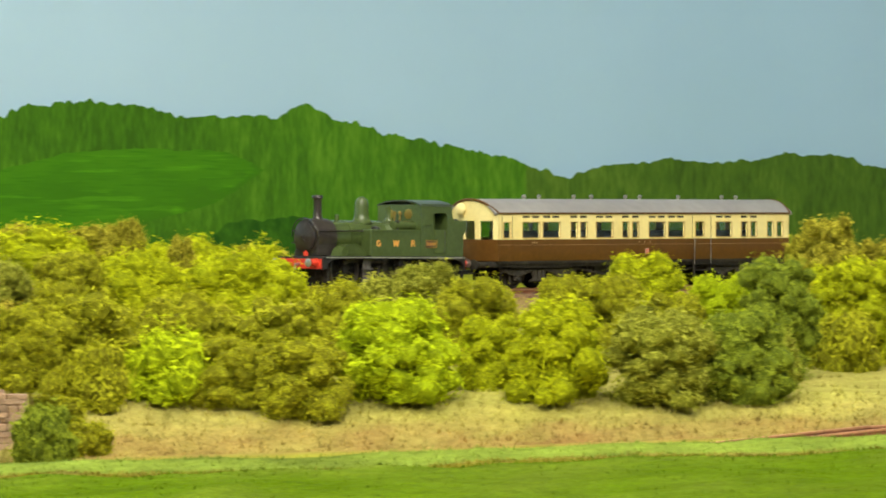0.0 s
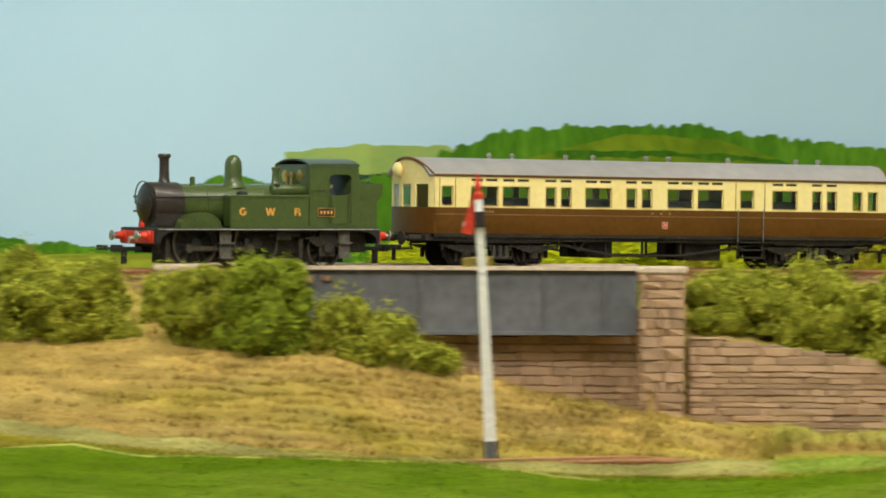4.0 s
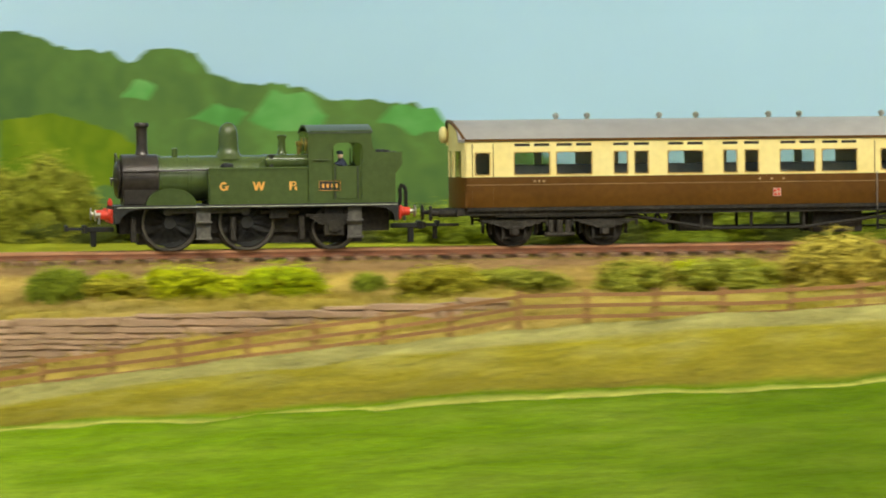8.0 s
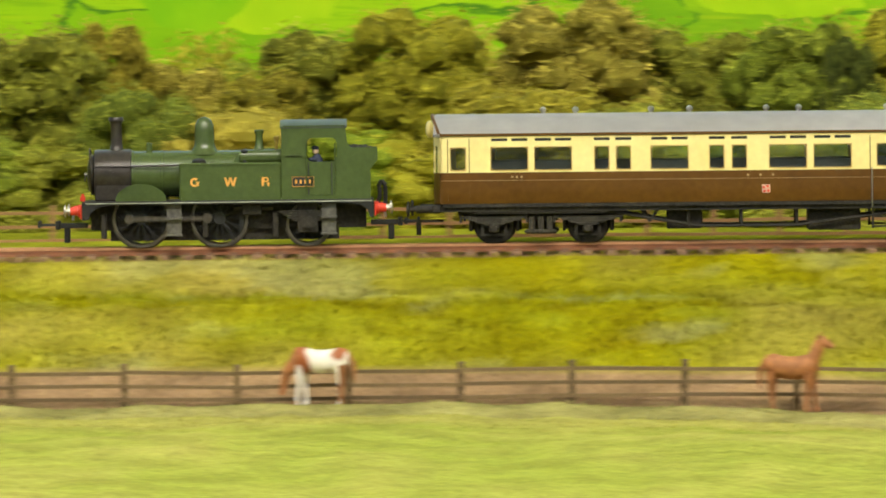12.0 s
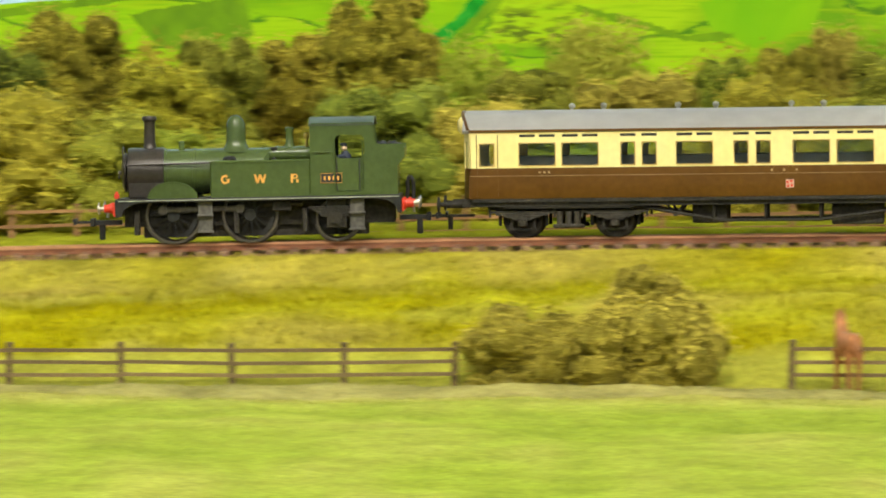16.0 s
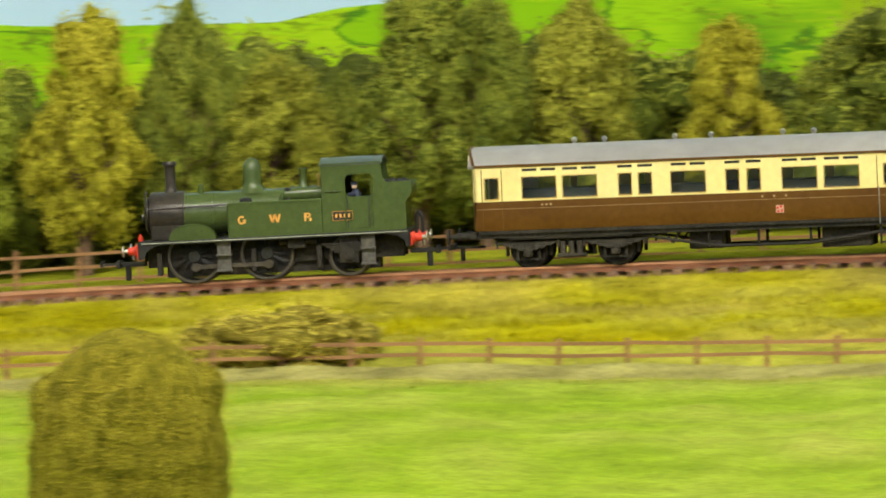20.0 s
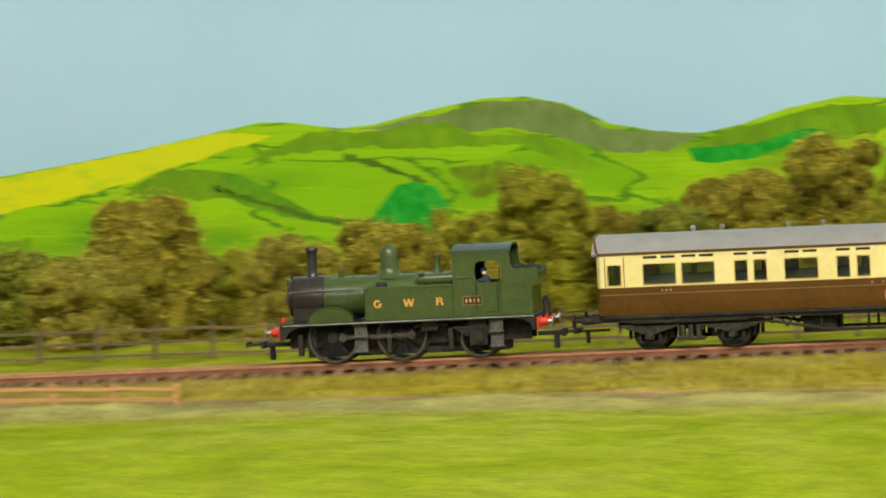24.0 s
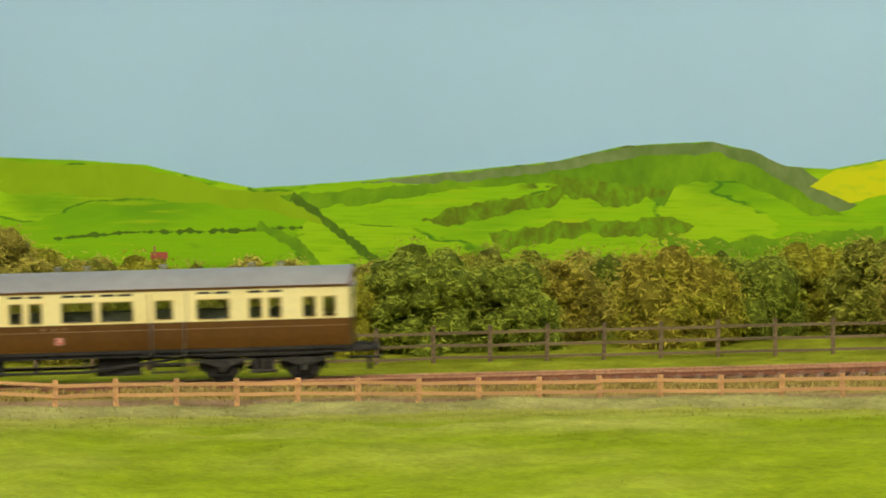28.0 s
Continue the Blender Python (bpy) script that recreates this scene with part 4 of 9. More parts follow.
def painted_hill(rows, off, mat, label, rough, step=0.03, base=-130, name="painted_hill"):
    """A skyline (azimuth, elevation) painted on the board, off millimetres before it."""
    off = 11 + 0.1 * (off - 7)
    v, f = [], []
    xs, ys = [r[0] for r in rows], [r[1] for r in rows]
    az = xs[0]
    while az <= xs[-1]:
        d = backdrop_d(az) + 30 - off
        e = float(np.interp(az, xs, ys)) + rough * (noise.noise(Vector((az * 3.1, off, 0))) + 0.9 * abs(noise.noise(Vector((az * 5.0, off, 3)))) + 0.7 * noise.noise(Vector((az * 14.0, off, 5))))
        v += [ring_pt(az, d, base), ring_pt(az, d, d * math.tan(radians(e)))]
        az += step
    for i in range(len(v) // 2 - 1):
        f.append((2 * i, 2 * i + 2, 2 * i + 3, 2 * i + 1))
    ob = plain(name, v, f, mat)
    return tagged(ob, label, "painted hill", kind="structure")


painted_hill([r for r in SKYLINE_EAST if r[0] > -1.8], 8, HILL_EAST, "painted wooded hill in mid and dark green", 0.075)
painted_hill([r for r in SKYLINE_EAST if r[0] < -0.9], 9, HILL_FAR_EAST, "painted distant wood in dull dark green", 0.05)
painted_hill(SKYLINE_MID, 10, HILL_MID, "painted rounded woods in muted green", 0.06)
painted_hill(SKYLINE_WEST, 12, HILL_WEST, "painted downs with bright green field patches", 0.006)


# ---- the line: rails, sleepers ----
def build_track(name, path, label, gauge=16.5, pitch=8.6, loose=300):
    """path: points of the centre in millimetres, rail top. Rails, and sleepers that lie across them."""
    base = new(name)
    path = np.array(path)
    s = np.concatenate([[0], np.cumsum(np.linalg.norm(np.diff(path, axis=0), axis=1))])

    def at(q):
        return np.array([np.interp(q, s, path[:, k]) for k in range(3)])
    n = int(s[-1] / 12)
    fr = []
    for i in range(n + 1):
        q = s[-1] * i / n
        p, t = at(q), at(min(q + 2, s[-1])) - at(max(q - 2, 0))
        t /= np.linalg.norm(t)
        fr.append((p, np.array((-t[1], t[0], 0.0)) / math.hypot(t[0], t[1])))
    profile = {"rail": ((-1.0, -2.9), (-1.0, -2.6), (-0.28, -2.2), (-0.28, -1.1), (-0.5, -0.9), (0.5, -0.9), (0.28, -1.1), (0.28, -2.2), (1.0, -2.6), (1.0, -2.9)),
               "rail_head": ((-0.5, -0.9), (-0.5, -0.15), (-0.35, 0.0), (0.35, 0.0), (0.5, -0.15), (0.5, -0.9))}
    for side in (-1, 1):
        for pname, mat in (("rail", "rail"), ("rail_head", "rail_top")):
            v, f = [], []
            m_ = len(profile[pname])
            for p, l in fr:
                c = p + l * side * gauge / 2
                v += [tuple(c + l * dw + np.array((0, 0, dz))) for dw, dz in profile[pname]]
            for i in range(len(fr) - 1):
                for k in range(m_):
                    a, b = m_ * i + k, m_ * i + (k + 1) % m_
                    f.append((a, b, b + m_, a + m_))
            plain(pname, v, f, M[mat]).parent = base
    bm = bmesh.new()
    add_box(bm, -1.7, 1.7, -15.5, 15.5, -5.4, -2.9, 0.25)
    for y in (-8.2, 8.2):
        add_box(bm, -1.0, 1.0, y - 2.0, y + 2.0, -2.95, -2.1)
    me = finish(bm, "sleeper", M["sleeper"], 0)
    k = int(s[-1] / pitch)
    first = max(0, k // 2 - loose // 2)
    rest = bmesh.new()
    for i in range(k):
        q = (i + 0.5) * pitch
        p, t = at(q), at(min(q + 2, s[-1])) - at(max(q - 2, 0))
        m = Matrix.Translation(Vector(p) * 0.001 + Vector((0, 0, EYE_Z))) @ pose(0, 0, 0, 0, 0, math.degrees(math.atan2(t[1], t[0])) + random.uniform(-1, 1))
        if first <= i < first + loose:
            ob = new("sleeper", me)
            ob.parent = base
            ob.matrix_basis = m
        else:
            c = bm_from(me)
            c.transform(m)
            tmp = bpy.data.meshes.new("tmp")
            c.to_mesh(tmp)
            rest.from_mesh(tmp)
            c.free()
            bpy.data.meshes.remove(tmp)
    me2 = bpy.data.meshes.new("sleeper_bed")
    rest.to_mesh(me2)
    rest.free()
    me2.materials.append(M["sleeper"])
    ob = tagged(new("sleeper_bed", me2), kind="stuff")
    ob.parent = base
    return tagged(base, label, "railway track")


def bm_from(me):
    b = bmesh.new()
    b.from_mesh(me)
    return b


build_track("railway_track", LINE_XYZ[::6], "rust-brown model railway track on ballast", loose=300)
LOWER = [ring_pt(a, lower_d(a), lower_z(a)) for a in np.arange(-13, 13.6, 0.5)]
build_track("lower_track", LOWER, "rust-brown lower railway track beside the signal", loose=60)


# ---- the tank engine: x forward from the first letter on its side, +y towards the field, z from the rail ----
loco = tagged(new("tank_locomotive"), "dark green model tank locomotive with black smokebox on the track", "locomotive")
coach = tagged(new("railway_coach"), "chocolate and cream model railway coach with grey roof", "coach")


def build_loco():
    p = lambda name, bm, mat, parent=loco, label="", smooth=35: part(name, bm, M[mat], parent, label, smooth)
    # footplate with curved-down ends
    bm = bmesh.new()
    add_box(bm, -64, 40, -16.5, 16.5, 15.6, 17.0, 0.3)
    fp = p("footplate", bm, "black")
    for y in (-16.3, 15.2):
        bm = bmesh.new()
        add_prism(bm, [(40, 17), (40, 10.5), (38.5, 10.5), (37.6, 13), (35, 14.9), (31, 15.6), (-56, 15.6), (-60, 14.9), (-62.6, 13), (-63.2, 10.5), (-64, 10.5), (-64, 17)], y, y + 1.1)
        p("valance", bm, "black", fp)
    # This lining is the footplate edge's highlight, put in as a pale strip.
    for y in (-16.6, 16.35):
        bm = bmesh.new()
        add_box(bm, -64, 39.5, y, y + 0.25, 16.1, 16.5)
        p("lining", bm, "edge_glint", fp, "thin pale strip painted as the footplate edge's highlight")
    # buffer beams
    for x0, x1, s in ((40, 41.6, 1), (-65.6, -64, -1)):
        bm = bmesh.new()
        add_box(bm, x0 + (0.9 if s > 0 else 0), x1 - (0 if s > 0 else 0.9), -15.2, 15.2, 10.6, 15.6, 0.2)
        beam = p("buffer_beam", bm, "red", loco, "red buffer beam")
        bm = bmesh.new()
        add_box(bm, x0 - (0.4 if s > 0 else -0.9), x1 - (0.75 if s > 0 else -0.4), -15.9, 15.9, 10.2, 16.9, 0.2)
        p("beam_backing", bm, "black", beam)
        for y in (-11.5, 11.5):
            bm = bmesh.new()
            e = x1 if s > 0 else x0
            add_lathe(bm, [(2.3, 0), (2.3, 0.8 * s), (1.7, 1.0 * s), (1.5, 3.6 * s)], (e, y, 13.6), "x", 14)
            p("buffer", bm, "red", beam)
            bm = bmesh.new()
            add_lathe(bm, [(0.8, 3.6 * s), (0.8, 5.2 * s), (2.2, 5.3 * s), (2.2, 5.7 * s), (1.4, 6.0 * s)], (e, y, 13.6), "x", 16)
            part("buffer_head", bm, M["steel"], beam, "bright steel buffer head")
        bm = bmesh.new()
        h = 41.6 if s > 0 else -65.6
        add_rod(bm, (h, 0, 13), (h + 3 * s, 0, 12.6), 0.7, n=8)
        add_rod(bm, (h + 3 * s, 0, 13.2), (h + 3.4 * s, 0, 10), 0.5, n=8)
        part("coupling_hook", bm, M["steel"], beam)
        bm = bmesh.new()
        add_box(bm, min(h - 2 * s, h + 9 * s), max(h - 2 * s, h + 9 * s), -1.5, 1.5, 7.2, 9.0, 0.2)
        add_box(bm, min(h + 8 * s, h + 9.6 * s), max(h + 8 * s, h + 9.6 * s), -4.5, 4.5, 6.8, 9.8, 0.2)
        add_box(bm, min(h + 15 * s, h + 16 * s), max(h + 15 * s, h + 16 * s), -4.5, 4.5, 7.6, 9.8, 0.2)
        for y in (-4, 3.2):
            add_box(bm, min(h + 9 * s, h + 16 * s), max(h + 9 * s, h + 16 * s), y, y + 0.8, 8.0, 8.8)
        add_box(bm, min(h + 4.4 * s, h + 6.6 * s), max(h + 4.4 * s, h + 6.6 * s), -1.0, 1.0, 1.8, 8.4, 0.3)
        part("tension_lock_coupling", bm, M["black"], beam, "black hooked coupling")
    # headlamp and vacuum pipes
    bm = bmesh.new()
    add_box(bm, 40.2, 42.0, 2.8, 5.2, 16.9, 18.9, 0.3)
    add_rod(bm, (41.1, 4.0, 18.9), (41.1, 4.0, 19.7), 0.5, n=8)
    p("headlamp", bm, "red")
    for x, y, s in ((-66, 3.5, -1),):
        bm = bmesh.new()
        pts = [(x, y, 14), (x + 1.0 * s, y, 18), (x + 0.8 * s, y, 22), (x + 1.8 * s, y, 23.4), (x + 3.0 * s, y, 21.5), (x + 3.0 * s, y, 15)]
        for a, b in zip(pts, pts[1:]):
            add_rod(bm, a, b, 0.75, n=8)
        p("vacuum_pipe", bm, "black")
    # smokebox, boiler
    cz, r = 26.6, 8.7
    bm = bmesh.new()
    add_lathe(bm, [(0.1, 37.6), (3, 37.8), (6.8, 37.2), (7.6, 36.8), (8.9, 36.7), (9.1, 36.2), (9.1, 23.5), (8.8, 23.2), (0.1, 23.2)], (0, 0, cz), "x", 32)
    sb = p("smokebox", bm, "smokebox", loco, "sooty black smokebox")
    bm = bmesh.new()
    add_box(bm, 23.6, 36.4, -8.2, 8.2, 17, 24, 0.4)
    p("saddle", bm, "smokebox", sb)
    bm = bmesh.new()
    add_lathe(bm, [(0.4, 37.4), (7.2, 37.3), (7.4, 38.0), (5.5, 39.0), (0.3, 39.7)], (0, 0, cz), "x", 28)
    add_rod(bm, (39.4, 0, cz), (40.6, 0, cz), 0.7, n=8)
    add_rod(bm, (40.3, 0, cz), (40.3, 2.6, cz - 2.2), 0.3, n=6)
    for z in (cz + 3, cz - 3):
        add_box(bm, 37.8, 38.8, -8.4, 2, z - 0.4, z + 0.4)
    p("smokebox_door", bm, "smokebox", sb)
    bm = bmesh.new()
    for x in (30, 31.5, 33):
        add_rod(bm, (x, 9.0, cz + 1), (x, 9.3, cz + 1), 0.3, n=6)
    pts = [(37.4 + 1.2 * math.sin(a), 9.2 * math.cos(a) * -1, cz + 9.4 * math.sin(a)) for a in [math.pi * i / 10 for i in range(11)]]
    for a, b in zip(pts, pts[1:]):
        add_rod(bm, a, b, 0.3, n=5)
    add_rod(bm, (37, 8.8, cz + 2.8), (4, 9.6, cz + 3.2), 0.35, n=6)
    add_rod(bm, (37, -8.8, cz + 2.8), (4, -9.6, cz + 3.2), 0.35, n=6)
    p("handrail", bm, "smokebox", sb)
    bm = bmesh.new()
    add_lathe(bm, [(8.4, 23.4), (8.4, -31), (0.1, -31)], (0, 0, cz), "x", 32)
    boiler = p("boiler", bm, "loco_green")
    for x in (22.8, 12):
        bm = bmesh.new()
        add_lathe(bm, [(8.4, x - 0.6), (8.65, x - 0.5), (8.65, x + 0.5), (8.4, x + 0.6)], (0, 0, cz), "x", 32)
        p("boiler_band", bm, "loco_green", boiler)
    bm = bmesh.new()
    add_box(bm, -31, -13, -9.5, 9.5, 19, cz + 7.0, 3.0)
    p("firebox", bm, "loco_green", boiler)
    # chimney, dome, safety valve, top feed, whistle
    bm = bmesh.new()
    add_lathe(bm, [(4.2, 33.6), (3.1, 34.8), (2.45, 35.8), (2.1, 37.5), (2.0, 45.0), (2.15, 45.5), (2.75, 46.0), (2.75, 46.8), (2.4, 47.4), (1.8, 47.4), (1.6, 44)], (28.8, 0, 0), "z", 24)
    p("chimney", bm, "smokebox", loco, "black chimney with a flared cap")
    bm = bmesh.new()
    add_lathe(bm, [(6.0, 33.5), (4.8, 35.1), (3.9, 36.4), (3.7, 38), (3.6, 42.4), (3.4, 44.2), (2.7, 45.8), (1.6, 46.8), (0.4, 47.2)], (-3.3, 0, 0), "z", 24)
    p("dome", bm, "loco_green", loco, "green steam dome")
    bm = bmesh.new()
    add_lathe(bm, [(3.4, 33.5), (2.3, 34.8), (1.5, 36.4), (1.3, 40.4), (1.7, 41.4), (1.75, 42), (1.3, 42.3)], (-23.2, 0, 0), "z", 20)
    p("safety_valve_cover", bm, "loco_green")
    bm = bmesh.new()
    for x, y in ((-29.5, 2.2), (-29.5, -1.5)):
        add_lathe(bm, [(0.5, 33), (0.5, 38), (0.9, 38.4), (0.9, 39.6), (0.3, 40)], (x, y, 0), "z", 10)
    p("whistle", bm, "brass", loco, "brass whistles")
    bm = bmesh.new()
    add_lathe(bm, [(1.5, 33.0), (1.5, 34.0), (1.1, 34.2), (1.1, 37.6), (0.5, 38)], (16.8, 2.0, 0), "z", 12)
    p("boiler_fitting", bm, "loco_green")
    # side tanks
    for s in (1, -1):
        bm = bmesh.new()
        y0, y1 = (8.0, 15.2) if s > 0 else (-15.2, -8.0)
        add_box(bm, -31.5, 5.6, y0, y1, 17.0, 30.6, 0.6)
        tank = p("side_tank", bm, "loco_green")
        bm = bmesh.new()
        ye = 15.2 * s
        add_box(bm, -31.3, 5.4, min(ye, ye + 0.3 * s), max(ye, ye + 0.3 * s), 29.6, 30.2)
        add_box(bm, -31.3, 5.4, min(ye, ye + 0.3 * s), max(ye, ye + 0.3 * s), 17.0, 17.8)
        p("beading", bm, "loco_green", tank)
        bm = bmesh.new()
        add_lathe(bm, [(2.4, 30.5), (2.4, 31.3), (1.9, 31.9), (0.4, 32.3)], (-1.5 if s > 0 else -4, 11.6 * s, 0), "z", 16)
        p("filler_cap", bm, "black", tank)
        bm = bmesh.new()
        add_lathe(bm, [(0.9, 30.5), (0.9, 34.0), (1.3, 34.3), (1.3, 35), (0.4, 35.3)], (-18, 11.0 * s, 0), "z", 12)
        p("tank_vent", bm, "black", tank)
        bm = bmesh.new()
        add_lathe(bm, [(0.3, -10.6), (2.3, -10.4), (2.5, -9.8), (2.5, 4), (2.2, 4.8), (0.3, 5.0)], (-21, 9.6 * s, 32.6), "x", 16)
        p("clack_pipe", bm, "loco_green", tank)
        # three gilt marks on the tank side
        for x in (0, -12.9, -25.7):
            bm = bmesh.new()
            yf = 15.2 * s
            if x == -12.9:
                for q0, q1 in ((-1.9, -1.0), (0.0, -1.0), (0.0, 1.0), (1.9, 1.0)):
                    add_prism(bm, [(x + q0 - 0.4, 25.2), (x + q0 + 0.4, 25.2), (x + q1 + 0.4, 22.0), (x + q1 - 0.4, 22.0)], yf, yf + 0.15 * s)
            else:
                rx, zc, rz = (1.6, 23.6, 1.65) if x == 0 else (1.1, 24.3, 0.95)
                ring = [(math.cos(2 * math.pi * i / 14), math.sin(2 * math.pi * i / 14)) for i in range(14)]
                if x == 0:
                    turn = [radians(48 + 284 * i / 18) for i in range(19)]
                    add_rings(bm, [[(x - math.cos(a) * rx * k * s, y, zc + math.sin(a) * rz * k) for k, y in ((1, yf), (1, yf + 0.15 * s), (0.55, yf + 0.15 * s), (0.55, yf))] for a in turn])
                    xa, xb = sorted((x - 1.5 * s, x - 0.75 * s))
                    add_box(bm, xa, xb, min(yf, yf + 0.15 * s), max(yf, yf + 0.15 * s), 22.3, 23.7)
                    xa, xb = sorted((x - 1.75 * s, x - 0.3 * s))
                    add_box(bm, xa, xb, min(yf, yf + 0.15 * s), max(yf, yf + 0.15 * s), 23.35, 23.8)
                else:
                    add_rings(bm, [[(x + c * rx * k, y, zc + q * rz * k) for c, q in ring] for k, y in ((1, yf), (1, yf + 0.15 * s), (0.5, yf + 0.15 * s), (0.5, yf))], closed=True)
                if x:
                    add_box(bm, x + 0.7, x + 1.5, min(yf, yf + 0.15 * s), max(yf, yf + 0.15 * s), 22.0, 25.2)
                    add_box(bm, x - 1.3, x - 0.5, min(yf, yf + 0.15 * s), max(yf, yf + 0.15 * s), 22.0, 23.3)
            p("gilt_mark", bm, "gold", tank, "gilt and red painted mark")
        bm = bmesh.new()
        add_prism(bm, [(19.5 + 9.2 * math.cos(a), 17 + 6.2 * math.sin(a)) for a in [math.pi * i / 14 for i in range(15)]], 9.6 * s, 16.0 * s)
        sp = p("splasher", bm, "loco_green")
        bm = bmesh.new()
        arc = [math.pi * i / 16 for i in range(17)]
        add_rings(bm, [[(19.5 + 9.2 * k * math.cos(a), yy * s, 17.05 + 6.2 * k * math.sin(a)) for k, yy in ((1.0, 15.9), (1.0, 16.35), (0.92, 16.35), (0.92, 15.9))] for a in arc])
        p("splasher_beading", bm, "loco_green", sp)
        bm = bmesh.new()
        add_box(bm, 15.0, 24.0, min(15.9 * s, 16.4 * s), max(15.9 * s, 16.4 * s), 18.2, 19.0)
        add_box(bm, 16.0, 23.0, min(15.9 * s, 16.4 * s), max(15.9 * s, 16.4 * s), 20.0, 20.6)
        p("splasher_plate", bm, "loco_green", sp)
    # cab
    for s in (1, -1):
        bm = bmesh.new()
        y0, y1 = (14.2, 15.2) if s > 0 else (-15.2, -14.2)
        # panels round the door opening
        add_box(bm, -40.6, -31.4, y0, y1, 17, 43.2)
        add_box(bm, -51.5, -40.6, y0, y1, 39.2, 43.2)
        add_box(bm, -51.5, -40.6, y0, y1, 17, 30.6)
        add_prism(bm, [(-51.5, 43.2), (-51.5, 17), (-63.6, 17), (-63.6, 27.6), (-66.2, 31), (-66.2, 35.6), (-56.5, 35.6), (-55.2, 37.5), (-54.6, 43.2)], y0, y1)
        for x, z, sx, sz in ((-40.6, 39.2, -1, -1), (-51.5, 39.2, 1, -1), (-40.6, 30.6, -1, 1), (-51.5, 30.6, 1, 1)):
            k = 2.2
            arc = [(x + sx * k * (1 - math.sin(a)), z + sz * k * (1 - math.cos(a))) for a in [math.pi / 2 * i / 5 for i in range(6)]]
            add_prism(bm, [(x, z)] + arc, y0, y1)
        side = p("cab_side", bm, "loco_green")
        bm = bmesh.new()
        yo = 15.2 * s
        lo, hi = min(yo, yo + 0.35 * s), max(yo, yo + 0.35 * s)
        add_box(bm, -49.2, -41.6, lo, hi, 18.5, 30.2, 0.1)
        p("cab_door", bm, "loco_green", side)
        for x in (-49.6, -41.2):
            bm = bmesh.new()
            add_box(bm, x - 0.18, x + 0.18, lo, lo + 0.08 if s > 0 else hi, 18.5, 30.4)
            p("door_gap", bm, "black", side)
        bm = bmesh.new()
        for x in (-50.8, -40.4):
            add_rod(bm, (x, yo + 0.8 * s, 19), (x, yo + 0.8 * s, 37), 0.28, n=6)
        add_rod(bm, (-38.6, yo + 0.7 * s, 33), (-33, yo + 0.7 * s, 33), 0.28, n=6)
        for z in (22.5, 29):
            add_box(bm, -58.5, -55.6, lo, hi + 0.0, z, z + 0.7)
        p("handrail", bm, "loco_green", side)
        bm = bmesh.new()
        add_box(bm, -43.1, -35.2, lo, hi, 21.6, 25.2, 0.15)
        plate = p("number_plate", bm, "black", side, "black plate with a gilt rim and gilt bars")
        bm = bmesh.new()
        y2 = hi if s > 0 else lo
        lo2, hi2 = min(y2, y2 + 0.12 * s), max(y2, y2 + 0.12 * s)
        for x0, x1, z0, z1 in ((-43.1, -35.2, 21.6, 21.74), (-43.1, -35.2, 25.06, 25.2), (-43.1, -42.96, 21.74, 25.06), (-35.34, -35.2, 21.74, 25.06)):
            add_box(bm, x0, x1, lo2, hi2, z0, z1)
        for i in range(4):
            x = -42.1 + i * 1.65
            add_box(bm, x + 0.1, x + 0.85, lo2, hi2, 22.7, 24.1)
        part("plate_bars", bm, M["gold"], side, "gilt bars and rim of the plate")
    bm = bmesh.new()
    add_box(bm, -32.2, -31.4, -14.4, 14.4, 30, 43.4)
    p("cab_front", bm, "loco_green")
    bm = bmesh.new()
    for y in (-6.5, 6.5):
        add_lathe(bm, [(2.6, -31.35), (2.6, -31.1), (2.0, -31.0), (0.2, -31.0)], (0, y, 38.6), "x", 16)
    p("spectacle", bm, "brass", loco, "brass-rimmed cab spectacle")
    bm = bmesh.new()
    pr = [(y, 43.3 + 2.6 * (1 - abs(y / 15.35) ** 2.4)) for y in np.linspace(-15.35, 15.35, 15)]
    add_rings(bm, [[(x, y, z) for y, z in pr] + [(x, y, z - 0.7) for y, z in reversed(pr)] for x in (-55.2, -31.0)])
    roof = p("cab_roof", bm, "cab_roof", loco, "green-black cab roof")
    for y in (-15.8, 15.2):
        bm = bmesh.new()
        add_box(bm, -54.5, -32, y * 0.97, y * 0.97 + 0.5, 43.3, 43.7)
        p("rain_strip", bm, "loco_green", roof)
    bm = bmesh.new()
    add_box(bm, -52.3, -51.5, -14.3, 14.3, 17, 43.2)
    p("cab_back", bm, "loco_green")
    bm = bmesh.new()
    add_prism(bm, [(-52, 17), (-63.6, 17), (-63.6, 27.6), (-66.2, 31), (-66.2, 34), (-52, 34)], -14.2, 14.2)
    p("bunker", bm, "loco_green")
    bm = bmesh.new()
    for i in range(90):
        x, y = random.uniform(-65, -53), random.uniform(-13, 13)
        z = 33.8 + 1.3 * math.exp(-((x + 58) / 6) ** 2) + random.uniform(-0.4, 0.6)
        q = bmesh.ops.create_icosphere(bm, subdivisions=1, radius=random.uniform(0.8, 1.6), matrix=Matrix.Translation((x, y, z)) @ Euler((i, i * 2, 0)).to_matrix().to_4x4())
    p("coal", bm, "black", loco, "heap of coal", 0)
    # crew figure as one plain shape
    bm = bmesh.new()
    add_lathe(bm, [(0.4, 20), (1.9, 22), (2.1, 28), (2.2, 31.4), (1.2, 32.9), (0.7, 33.4)], (-44.2, 9.5, 0), "z", 12)
    add_rod(bm, (-44.0, 11.4, 31.2), (-41.4, 13.0, 31.4), 0.75, 0.6, 8)
    add_lathe(bm, [(0.3, 33.2), (1.05, 33.8), (1.15, 34.9), (0.4, 35.8)], (-43.8, 10.2, 0), "z", 10)
